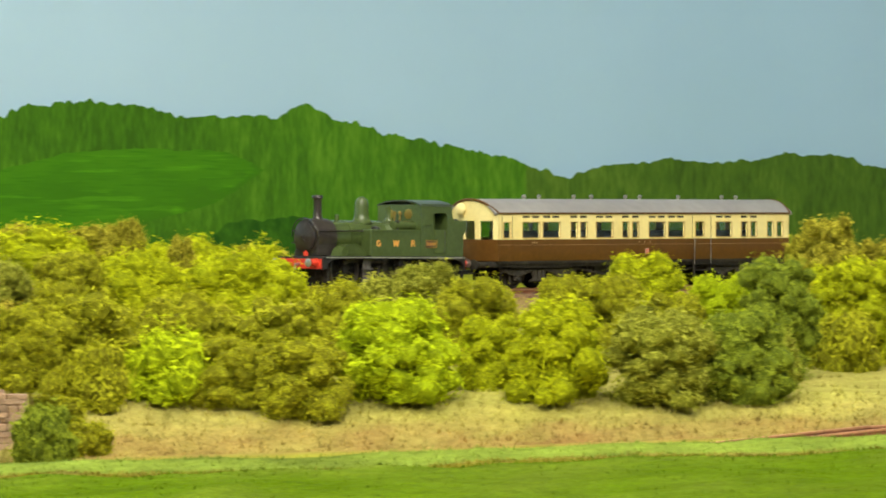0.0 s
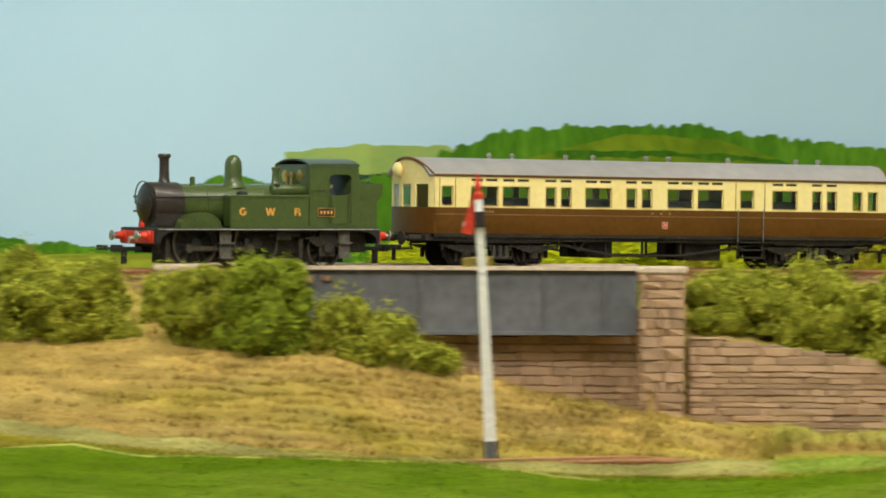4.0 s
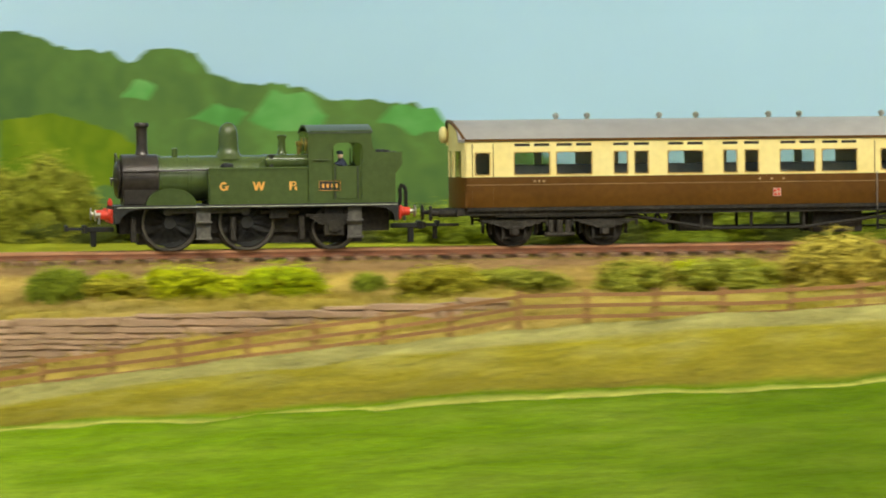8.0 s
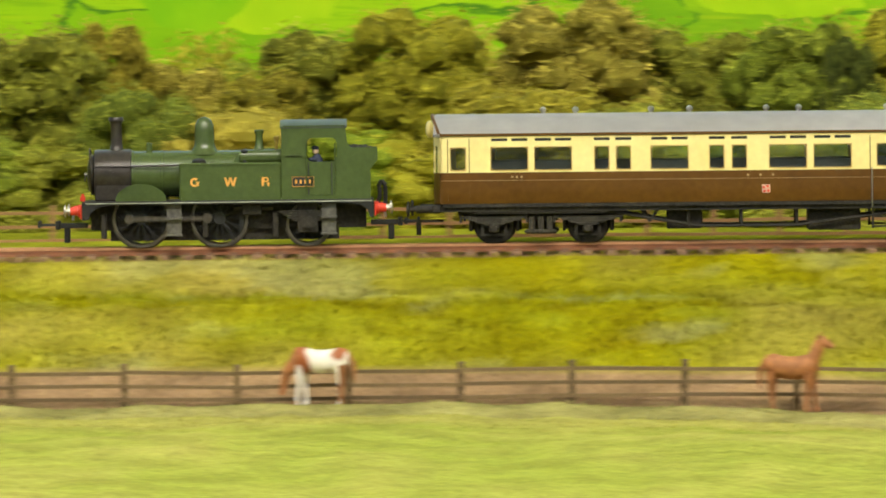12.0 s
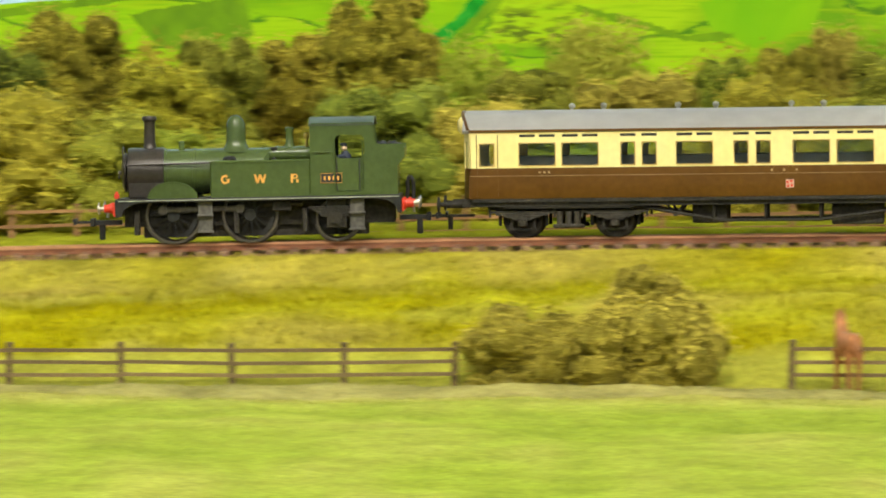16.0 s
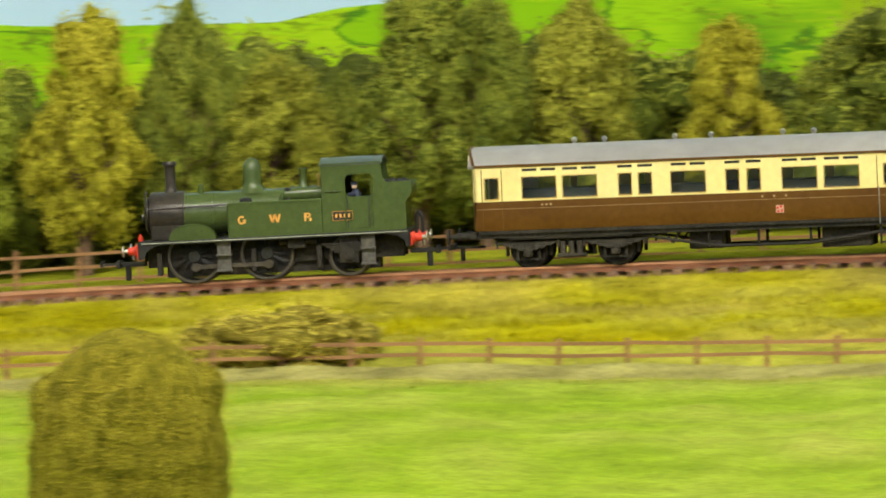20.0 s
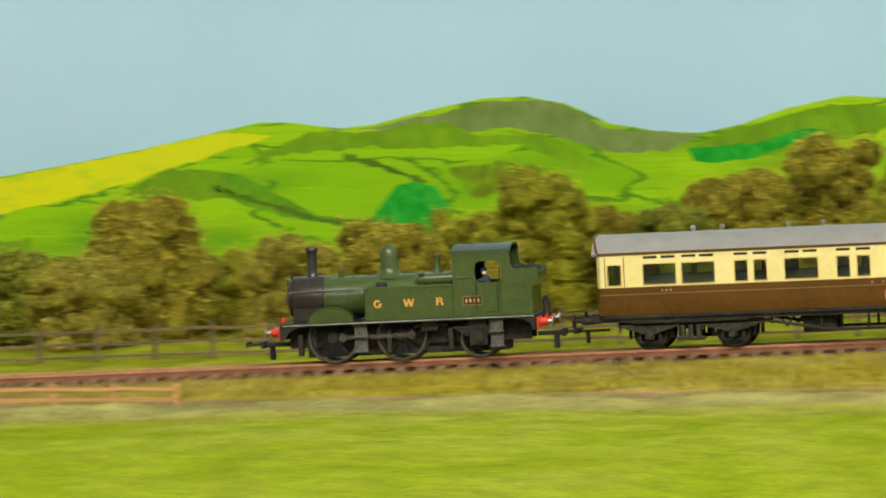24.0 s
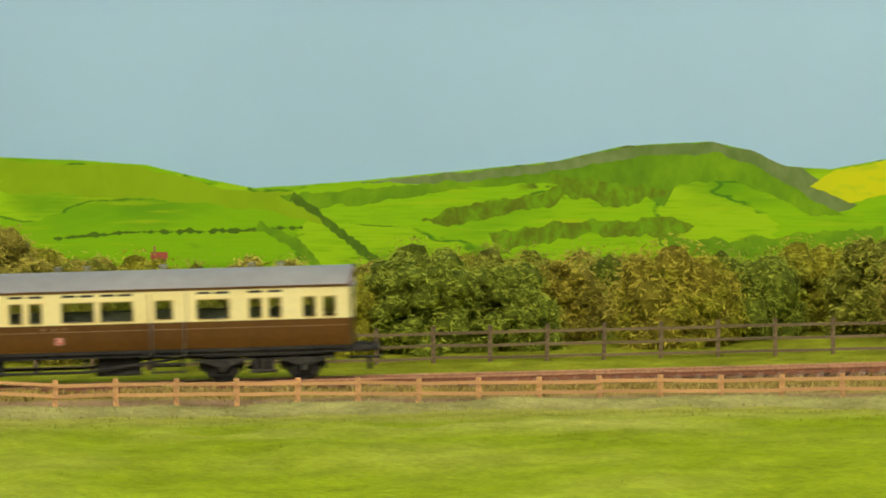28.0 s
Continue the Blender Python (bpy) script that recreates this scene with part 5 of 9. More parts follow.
    add_lathe(bm, [(1.35, 35.2), (1.35, 35.8), (0.6, 36.3)], (-43.6, 10.2, 0), "z", 10)
    crew = p("crew_figurine", bm, "blue", loco, "small blue painted crew figurine")
    crew.data.materials.append(M["skin"])
    for q in crew.data.polygons:
        q.material_index = 1 if 0.0334 < q.center.z < 0.0352 else 0
    # frames, steps, springs
    bm = bmesh.new()
    for y in (-8.4, 7.2):
        add_box(bm, -62, 38, y, y + 1.2, 6.5, 16)
    add_box(bm, -60, 36, -7, 7, 9, 15)
    add_box(bm, -52, 31, -6.6, 6.6, 2.4, 9)
    p("frames", bm, "under")
    for y in (14.0, -15.2):
        for x in (7.6, -48.4):
            bm = bmesh.new()
            add_box(bm, x - 2.6, x + 2.6, y - 0.2, y + 0.5, 4.2, 15.6)
            for z in (4.2, 10.2):
                add_box(bm, x - 3.0, x + 3.0, y - 0.6, y + 2.2, z, z + 0.7)
            p("footstep", bm, "step", loco, "grey weathered footstep")
    for y in (13.2, -13.2):
        bm = bmesh.new()
        add_box(bm, -44.5, -37, y - 0.5, y + 0.5, 5, 16, 0.3)
        for z in (9.2, 10.2, 11.2, 12.2):
            k = (z - 8) * 1.5
            add_box(bm, -40.8 - 4 - k, -40.8 + 4 + k, y - 0.9, y + 0.9, z, z + 0.8)
        add_rod(bm, (-40.8, y - 1.5, 8.6), (-40.8, y + 1.8 * (1 if y > 0 else -1), 8.6), 2.2, n=12)
        p("axlebox_and_spring", bm, "under")
    bm = bmesh.new()
    add_box(bm, -24, -17, 10.5, 13.5, 11.5, 15.6, 0.4)
    add_rod(bm, (-28, 12, 14.2), (-14, 12, 14.2), 1.0, n=8)
    p("injector", bm, "under")
    for x in (33.2, 6.0, -3.6, -29):
        bm = bmesh.new()
        add_box(bm, x - 1.0, x + 1.0, 8.2, 12.4, 3.5, 12.5, 0.3)
        p("brake_block", bm, "under")
    wheels = []
    for x, rad, spokes in ((19.7, 10.4, 14), (-8.7, 10.4, 14), (-40.8, 8.0, 10)):
        axle = new("wheelset")
        axle.parent = loco
        axle.location = (x * 0.001, 0, rad * 0.001)
        for s in (1, -1):
            bm = bmesh.new()
            yo, yi = 10.6 * s, 8.0 * s
            n = 40
            ring = lambda rr, yy: [(rr * math.cos(2 * math.pi * i / n), yy, rr * math.sin(2 * math.pi * i / n)) for i in range(n)]
            add_rings(bm, [ring(rad - 1.0, yo), ring(rad, yo), ring(rad, yi), ring(rad + 0.7, yi), ring(rad + 0.7, yi - 0.6 * s), ring(rad - 1.0, yi - 0.6 * s)], closed=True)
            part("tyre", bm, M["wheel_rim"], axle, "dull steel wheel rim")
            bm = bmesh.new()
            add_rod(bm, (0, 9.0 * s, 0), (0, 11.2 * s, 0), 2.3, n=14)
            for i in range(spokes):
                a = 2 * math.pi * i / spokes
                c, t = math.cos(a), math.sin(a)
                add_rod(bm, (1.8 * c, 9.8 * s, 1.8 * t), ((rad - 1.3) * c, 9.8 * s, (rad - 1.3) * t), 0.55, 0.42, n=5)
            if rad > 9:
                add_rod(bm, (4.3, 9.6 * s, 0), (4.3, 12.4 * s, 0), 1.5, n=10)
                add_prism(bm, [((rad - 1.4) * math.cos(a), (rad - 1.4) * math.sin(a)) for a in np.linspace(2.5, 3.78, 8)], 9.2 * s, 10.2 * s)
            part("spokes", bm, M["black"], axle)
        bm = bmesh.new()
        add_rod(bm, (0, -9, 0), (0, 9, 0), 1.5, n=10)
        part("axle", bm, M["under"], axle)
        wheels.append((axle, x, rad))
    rods = []
    for s in (1, -1):
        bm = bmesh.new()
        add_box(bm, -29.4, 1.0, min(11.6 * s, 12.5 * s), max(11.6 * s, 12.5 * s), -0.85, 0.85, 0.15)
        for x in (0, -28.4):
            add_rod(bm, (x, 11.4 * s, 0), (x, 13.0 * s, 0), 1.7, n=12)
        rods.append(part("coupling_rod", bm, M["wheel_rim"], loco, "dull steel coupling rod"))
    return wheels, rods


loco_wheels, loco_rods = build_loco()

# ---- the coach: x forward, 0 at the front corner of its body ----
BIG, SMALL = (0.0, 15.8, 57.8, 100.4, 116.4, 156.2), (37.5, 45.3, 78.9, 87.0, 177.9, 186.0, 200.2, 208.6)


def build_coach():
    p = lambda name, bm, mat, parent=coach, label="", smooth=35: part(name, bm, M[mat], parent, label, smooth)
    W, L0 = 17.6, 18.6
    zb, zw, ze = 14.6, 25.8, 39.2      # bottom, waist, eaves
    holes = [(-14.6, -9.4, 26.8, 34.7)] + [(x, x + 13.1, 26.8, 34.8) for x in BIG] + [(x, x + 4.9, 26.8, 34.8) for x in SMALL] + [(139.0, 145.9, 27.2, 34.8)]
    lights = []
    for x in BIG:
        lights += [(x, x + 5.8, 37.1, 38.1), (x + 7.3, x + 13.1, 37.1, 38.1)]
    for x in SMALL[:6]:
        lights.append((x - 0.4, x + 5.3, 37.1, 38.1))
    for s in (1, -1):
        y0, y1 = (W - 0.8, W) if s > 0 else (-W, -W + 0.8)
        side = new("body_side")
        side.parent = coach
        # cream panels: strips between the openings
        bm = bmesh.new()
        xs = sorted({-L0, 219.4, *[h[0] for h in holes], *[h[1] for h in holes], *[h[0] for h in lights], *[h[1] for h in lights]})
        zs = sorted({zw, ze, *[h[2] for h in holes], *[h[3] for h in holes], *[h[2] for h in lights], *[h[3] for h in lights]})
        for a, b in zip(xs, xs[1:]):
            run = None
            for c, d in zip(zs, zs[1:]):
                mx, mz = (a + b) / 2, (c + d) / 2
                free = not any(h[0] < mx < h[1] and h[2] < mz < h[3] for h in holes + lights)
                if free:
                    run = (run[0], d) if run else (c, d)
                if not free or d == zs[-1]:
                    if run:
                        add_box(bm, -b, -a, y0, y1, *run)
                    run = None
        bmesh.ops.remove_doubles(bm, verts=bm.verts, dist=0.001)
        p("cream_panel", bm, "cream", side, "cream upper panel", 0)
        bm = bmesh.new()
        yy = [(zb, W - 0.9), (17.5, W - 0.2), (20, W), (zw, W)]
        add_rings(bm, [[(x, s * y, z) for z, y in yy] + [(x, s * (y - 0.8), z) for z, y in reversed(yy)] for x in (-219.4, L0)])
        p("brown_panel", bm, "brown", side, "chocolate brown lower panel")
        bm = bmesh.new()
        o = W * s
        lo, hi = min(o, o + 0.12 * s), max(o, o + 0.12 * s)
        add_box(bm, -219, L0 - 0.4, lo, hi, 22.85, 23.0)
        p("waist_lining", bm, "lining", side, "thin dull gilt lining")
        bm = bmesh.new()
        add_box(bm, -219.4, L0, min(o, o + 0.5 * s), max(o, o + 0.5 * s), 39.0, 39.9)
        p("gutter", bm, "brown", side)
        # window frames and panes
        for h in holes:
            bm = bmesh.new()
            lo, hi = min(o, o + 0.25 * s), max(o, o + 0.25 * s)
            e = 0.3
            for a, b, c, d in ((h[0] - e, h[1] + e, h[3], h[3] + e), (h[0] - e, h[1] + e, h[2] - e, h[2]), (h[0] - e, h[0], h[2], h[3]), (h[1], h[1] + e, h[2], h[3])):
                add_box(bm, -b, -a, lo, hi, c, d)
            for x, z, sx, sz in ((-h[0], h[2], -1, 1), (-h[1], h[2], 1, 1), (-h[0], h[3], -1, -1), (-h[1], h[3], 1, -1)):
                add_prism(bm, [(x, z), (x + sx * 0.9, z), (x + sx * 0.3, z + sz * 0.3), (x, z + sz * 0.9)], lo, hi)
            p("window_frame", bm, "bolection", side)
            bm = bmesh.new()
            add_box(bm, -h[1] - 0.3, -h[0] + 0.3, min(o - 0.75 * s, o - 0.5 * s), max(o - 0.75 * s, o - 0.5 * s), h[2] - 0.3, h[3] + 0.3)
            pane = p("window_pane", bm, "glass", side, "dark glazed window", 0)
            pane.visible_shadow = False
        for h in lights:
            bm = bmesh.new()
            add_box(bm, -h[1] - 0.1, -h[0] + 0.1, min(o - 0.7 * s, o - 0.4 * s), max(o - 0.7 * s, o - 0.4 * s), h[2] - 0.1, h[3] + 0.1)
            p("ventilator_light", bm, "black", side)
        # saloon door with its rails and folding steps
        for x in (137.0, 150.6):
            bm = bmesh.new()
            add_rod(bm, (-x, o + 1.2 * s, 12), (-x, o + 1.2 * s, 26.5), 0.24, n=6)
            p("door_rail", bm, "steel", side, "pale metal door handrail")
        bm = bmesh.new()
        for z in (5.0, 8.4, 11.8):
            add_box(bm, -150.6, -137, min(o, o + 2.4 * s), max(o, o + 2.4 * s), z, z + 0.6)
        for x in (137.2, 150.4):
            add_box(bm, -x - 0.4, -x + 0.4, min(o + 0.4 * s, o + 1.2 * s), max(o + 0.4 * s, o + 1.2 * s), 4.6, 14)
        p("folding_step", bm, "under", side)
        for x in (-15.8, -8.0, 136.4, 152):
            bm = bmesh.new()
            add_box(bm, -x - 0.15, -x + 0.15, min(o, o + 0.1 * s), max(o, o + 0.1 * s), 15, 38)
            p("door_gap", bm, "brown", side)
        bm = bmesh.new()
        add_box(bm, -100.5, -97.5, min(o, o + 0.12 * s), max(o, o + 0.12 * s), 17.6, 20.6, 0.1)
        crest_ = p("crest", bm, "pink", side, "small pale pink and cream crest")
        bm = bmesh.new()
        for a, b in ((-100.2, 18.0), (-98.6, 19.2), (-100.0, 19.6), (-98.8, 17.8)):
            add_box(bm, a, a + 0.9, min(o, o + 0.2 * s), max(o, o + 0.2 * s), b, b + 0.8)
        p("crest_bars", bm, "red", side)
        for x in (7.5, 9.2, 10.9, 92.5, 97.0, 101.5):
            bm = bmesh.new()
            add_box(bm, -x - 0.4, -x + 0.4, min(o, o + 0.1 * s), max(o, o + 0.1 * s), 23.8, 24.5)
            p("lettering_bar", bm, "lining", side, "small dull gilt bar")
    # bowed ends with cab windows
    for sgn, x0 in ((1, L0), (-1, -219.4)):
        end = new("body_end")
        end.parent = coach
        ys = np.linspace(-W, W, 15)
        bow = lambda y: x0 + sgn * (3.2 * (1 - (y / W) ** 2))

        def slab(y_a, y_b, z0, z1f, th=0.8):
            b2 = bmesh.new()
            yq = np.linspace(y_a, y_b, max(2, int(abs(y_b - y_a) / 2) + 2))
            outer = [(bow(y), y) for y in yq]
            add_rings(b2, [[(x, y, z0) for x, y in outer] + [(x - sgn * th, y, z0) for x, y in reversed(outer)],
                           [(x, y, z1f(y)) for x, y in outer] + [(x - sgn * th, y, z1f(y)) for x, y in reversed(outer)]])
            return b2
        arch = lambda y: 39.6 + 6.8 * (1 - (abs(y) / W) ** 2.2)
        p("end_brown_panel", slab(-W, W, zb, lambda y: zw), "brown", end)
        p("end_upper_panel", slab(-W, W, 35.5, arch), "cream", end, "cream rounded end")
        for a, b in ((-W, -14.6), (-7.0, -3.6), (3.6, 7.0), (14.6, W)):
            p("end_pillar", slab(a, b, zw, lambda y: 35.5), "cream", end)
        for a, b in ((-14.6, -7.0), (-3.6, 3.6), (7.0, 14.6)):
            q = slab(a, b, zw, lambda y: 35.5, 0.3)
            bmesh.ops.translate(q, verts=q.verts, vec=(-sgn * 0.4, 0, 0))
            pane = p("end_window", q, "glass", end, "end window")
            pane.visible_shadow = False
        bm = bmesh.new()
        rim_ = [(bow(y) + sgn * 0.3, y, arch(y) + 0.2) for y in np.linspace(-W, W, 25)]
        for a, b in zip(rim_, rim_[1:]):
            add_rod(bm, a, b, 0.7, n=6)
        p("roof_rim", bm, "brown", end)
        if sgn > 0:
            bm = bmesh.new()
            add_lathe(bm, [(0.3, -1.6), (2.0, -1.4), (3.2, -0.4), (3.2, 0.6), (2.0, 1.6), (0.3, 1.8)], (x0 + 4.6, -5.0, 41.6), "x", 18)
            add_box(bm, x0 + 1.5, x0 + 3.6, -6.2, -3.8, 37.5, 41)
            p("warning_gong", bm, "cream", end, "cream round gong on the end")
    # roof
    bm = bmesh.new()
    pr = [(y, 39.6 + 7.4 * (1 - abs(y / (W + 0.4)) ** 2.3)) for y in np.linspace(-W - 0.4, W + 0.4, 21)]
    rings = []
    for x in list(np.linspace(-221.8, 21.0, 12)):
        rings.append([(x, y, z) for y, z in pr] + [(x, y * 0.97, z - 1.0) for y, z in reversed(pr)])
    add_rings(bm, rings)
    roof = p("roof", bm, "roof", coach, "weathered grey arched roof")
    for i, x in enumerate((18.3, 30.1, 57.6, 71.6, 99.4, 111.2, 143, 180, 192)):
        bm = bmesh.new()
        add_lathe(bm, [(0.8, 46.0), (0.7, 47.5), (1.15, 47.8), (1.2, 48.7), (0.7, 49.2), (0.2, 49.4)], (-x, 1.5, 0), "z", 12)
        p("roof_ventilator", bm, "steel", roof, "small metal roof ventilator")
    # floor, seats, underframe
    bm = bmesh.new()
    add_box(bm, -218, L0 - 1, -W + 1, W - 1, 13.2, 14.8)
    p("floor", bm, "under")
    bm = bmesh.new()
    for i in range(13):
        x = -8 - i * 15.5
        for y in (-11.5, 5.0):
            add_box(bm, x - 4.5, x - 3, y, y + 7, 15, 27, 0.4)
            add_box(bm, x - 3, x + 2, y, y + 7, 15, 20.5, 0.4)
    add_box(bm, -205, 4, -3, 3, 15, 30.2, 0.5)
    p("seats", bm, "interior")
    bm = bmesh.new()
    for y in (-15.5, 14.3):
        add_box(bm, -219, L0, y, y + 1.2, 11.6, 14.4)
    sole = p("solebar", bm, "under")
    for y in (-13.5, 13.5):
        bm = bmesh.new()
        for a, b in (((-40, y, 11.8), (-74, y, 5.8)), ((-74, y, 5.8), (-110, y, 5.8)), ((-110, y, 5.8), (-158, y, 11.8))):
            add_rod(bm, a, b, 0.6, n=6)
        for x in (-71, -90, -110):
            add_rod(bm, (x, y, 12), (x, y, 5.6), 0.6, n=6)
        add_rod(bm, (-54, y, 11.8), (-57, y, 7.6), 0.5, n=6)
        add_rod(bm, (-60, y, 11.8), (-57, y, 7.6), 0.5, n=6)
        p("truss_rod", bm, "under")
        for x0, x1, z0 in ((-76, -63, 4.8), (-133, -114, 3.8)):
            bm = bmesh.new()
            add_box(bm, x0, x1, y * 0.55 - 4, y * 0.55 + 4, z0, 12, 0.4)
            p("battery_box", bm, "under")
    for x, s in ((L0, 1), (-219.4, -1)):
        bm = bmesh.new()
        add_box(bm, min(x, x + 3 * s), max(x, x + 3 * s), -16, 16, 11.4, 14.2, 0.3)
        beam = p("end_beam", bm, "under")
        for y in (-11.5, 11.5):
            bm = bmesh.new()
            add_lathe(bm, [(1.5, 2 * s), (1.5, 9 * s), (0.9, 9.2 * s), (0.9, 11.5 * s), (2.9, 11.7 * s), (2.9, 12.4 * s), (1, 12.7 * s)], (x, y, 12.6), "x", 14)
            p("buffer", bm, "under", beam)
        bm = bmesh.new()
        add_box(bm, min(x, x + 14 * s), max(x, x + 14 * s), -1.3, 1.3, 7.6, 8.6, 0.2)
        add_box(bm, min(x + 13 * s, x + 14 * s), max(x + 13 * s, x + 14 * s), -4.5, 4.5, 7.2, 9.4)
        add_rod(bm, (x + 9 * s, 0, 8.2), (x + 9 * s, 0, 3), 0.9, n=8)
        p("tension_lock_coupling", bm, "under", beam)
    wheels = []
    for xc in (-17.5, -183.4):
        bogie = new("bogie")
        bogie.parent = coach
        bogie.location = (xc * 0.001, 0, 0)
        for s in (1, -1):
            y = lambda a, b: (min(a * s, b * s), max(a * s, b * s))
            bm = bmesh.new()
            add_box(bm, -30, 30, *y(11.4, 12.4), 10.2, 11.6, 0.2)
            for x in (-17, 17):
                for k in (-4.2, 4.2):
                    add_box(bm, x + k - 0.5, x + k + 0.5, *y(11.2, 12.2), 3.0, 10.2)
                add_box(bm, x - 5.0, x + 5.0, *y(11.3, 12.1), 2.8, 3.4)
            add_prism(bm, [(-7, 10.2), (-5.6, 8.6), (5.6, 8.6), (7, 10.2)], 11.2 * s, 12.2 * s)
            add_prism(bm, [(-6.2, 4.4), (-5.4, 3.4), (5.4, 3.4), (6.2, 4.4)], 11.2 * s, 12.2 * s)
            p("bogie_frame", bm, "under", bogie)
            for x in (-17, 17):
                bm = bmesh.new()
                for i in range(4):
                    w = 13 - 2.9 * i
                    add_prism(bm, [(x - w, 9.9 - 0.85 * i), (x + w, 9.9 - 0.85 * i), (x + w - 1.2, 9.1 - 0.85 * i), (x - w + 1.2, 9.1 - 0.85 * i)], 12.3 * s, 13.7 * s)
                for k in (-12, 12):
                    add_rod(bm, (x + k, 13.0 * s, 10.6), (x + k, 13.0 * s, 7.6), 0.5, n=6)
                p("leaf_spring", bm, "spring", bogie, "dusty leaf spring over the axlebox")
                bm = bmesh.new()
                add_box(bm, x - 1.8, x + 1.8, *y(11.4, 14.0), 4.0, 6.6, 0.5)
                add_rod(bm, (x, 13.8 * s, 5.4), (x, 14.6 * s, 5.4), 1.2, n=10)
                p("axlebox", bm, "spring", bogie)
                for k in (-8.6, 8.6):
                    bm = bmesh.new()
                    add_box(bm, x + k - 0.6, x + k + 0.6, *y(8.0, 10.0), 4.4, 8.6, 0.2)
                    p("brake_block", bm, "under", bogie)
            bm = bmesh.new()
            for k in (-3.2, 0, 3.2):
                add_rod(bm, (k, 12.9 * s, 9.6), (k, 12.9 * s, 5.0), 1.2, n=8)
            add_box(bm, -5.6, 5.6, *y(11.8, 14.0), 3.8, 5.0, 0.2)
            p("bolster_spring", bm, "spring", bogie)
        bm = bmesh.new()
        add_box(bm, -3, 3, -11, 11, 8, 12.5, 0.4)
        p("bolster", bm, "under", bogie)
        bm = bmesh.new()
        add_box(bm, -24, 24, 13.2, 15.2, 10.9, 11.5)
        p("footboard", bm, "under", bogie)
        bm = bmesh.new()
        add_box(bm, -24, 24, -15.2, -13.2, 10.9, 11.5)
        p("footboard", bm, "under", bogie)
        for x in (-17, 17):
            bm = bmesh.new()
            rad = 7.0
            for s in (1, -1):
                add_lathe(bm, [(0.8, 8.4 * s), (rad - 1.2, 8.6 * s), (rad - 1.2, 9.6 * s), (rad, 9.7 * s), (rad, 8.0 * s), (rad + 0.7, 7.8 * s), (rad + 0.7, 7.2 * s), (0.8, 7.2 * s)], (0, 0, 0), "y", 28)
            add_rod(bm, (0, -12, 0), (0, 12, 0), 1.0, n=8)
            w = p("wheelset", bm, "under", bogie, "grimy disc wheels on an axle")
            w.location = (x * 0.001, 0, rad * 0.001)
            wheels.append((w, x, rad))
    return wheels


coach_wheels = build_coach()
COACH_BACK = (107.5, 107.8, 109.5, 111.0, 111.5)   # the coach's x = 0 behind the engine's, as the couplings take up slack

# ---- stone walls, each stone a piece ----
def stone_wall(name, line, z_bottom, thick, course, label, length, parent=None, proud=0.5):
    """line: (azimuth, distance, height of the top). Stones in courses before a backing of mortar."""
    base = parent or new(name)
    az0, az1, d = line[0][0], line[-1][0], line[0][1]
    xs, zs = [r[0] for r in line], [r[2] for r in line]
    n = max(4, int((az1 - az0) / 0.25))
    v, f = [], []
    for i in range(n + 1):
        a = az0 + (az1 - az0) * i / n
        t = float(np.interp(a, xs, zs)) - 0.8
        v += [ring_pt(a, d, z_bottom), ring_pt(a, d, t), ring_pt(a, d + thick, t), ring_pt(a, d + thick, z_bottom)]
    for i in range(n):
        for k in range(4):
            p, q = 4 * i + k, 4 * i + (k + 1) % 4
            f.append((p, p + 4, q + 4, q))
    f += [(0, 1, 2, 3), (4 * n + 3, 4 * n + 2, 4 * n + 1, 4 * n)]
    plain("mortar_core", v, f, M["mortar"]).parent = base
    shapes = []
    for i in range(10):
        bm = bmesh.new()
        add_box(bm, -0.5, 0.5, -0.5, 0.5, -0.5, 0.5, 0.13)
        for w in bm.verts:
            w.co += Vector([random.uniform(-0.06, 0.06) for _ in range(3)])
        bmesh.ops.recalc_face_normals(bm, faces=bm.faces)
        me = bpy.data.meshes.new("stone")
        bm.to_mesh(me)
        bm.free()
        me.materials.append(M["stone"])
        shapes.append(me)
    z, k = z_bottom, 0
    while z < max(zs):
        h = course * random.uniform(0.65, 1.35)
        a = az0
        while a < az1 - 0.02:
            w = math.degrees(length * random.choice((0.4, 0.6, 0.9, 1.3, 1.8)) * random.uniform(0.8, 1.2) / d)
            b = min(a + w, az1)
            mid = (a + b) / 2
            t = float(np.interp(mid, xs, zs))
            hh = min(h, t - z)
            if hh > course * 0.3:
                ob = new("stone", random.choice(shapes))
                ob.parent = base
                s = (math.radians(b - a) * d - 0.5, thick * 0.6 + random.uniform(-0.2, 2.4 * proud), (hh - 0.1) * random.uniform(0.93, 1.08))
                ob.matrix_basis = Matrix.Translation(polar(mid, d + thick * 0.3 - proud - 0.3, z + hh / 2 + random.uniform(-0.2, 0.2))) @ pose(0, 0, 0, 0, random.uniform(-1.2, 1.2), mid + 90 + random.uniform(-1, 1)) @ Matrix.Diagonal((s[0] * 0.001, s[1] * 0.001, s[2] * 0.001, 1))
            a = b
        z += h
    return tagged(base, label, "wall") if parent is None else base


stone_wall("retaining_wall", [(5.25, 1862, -80.9), (7.65, 1862, -72.2), (9.96, 1862, -62.5)], -112, 8, 2.7, "weathered brown stone retaining wall below the bushes", 12)
stone_wall("retaining_wall", [(33.84, 1543, -54.6), (35.41, 1543, -58), (39.46, 1543, -62), (44.4, 1543, -66.9)], -104, 8, 2.5, "grey-brown stone retaining wall below the railway", 13)


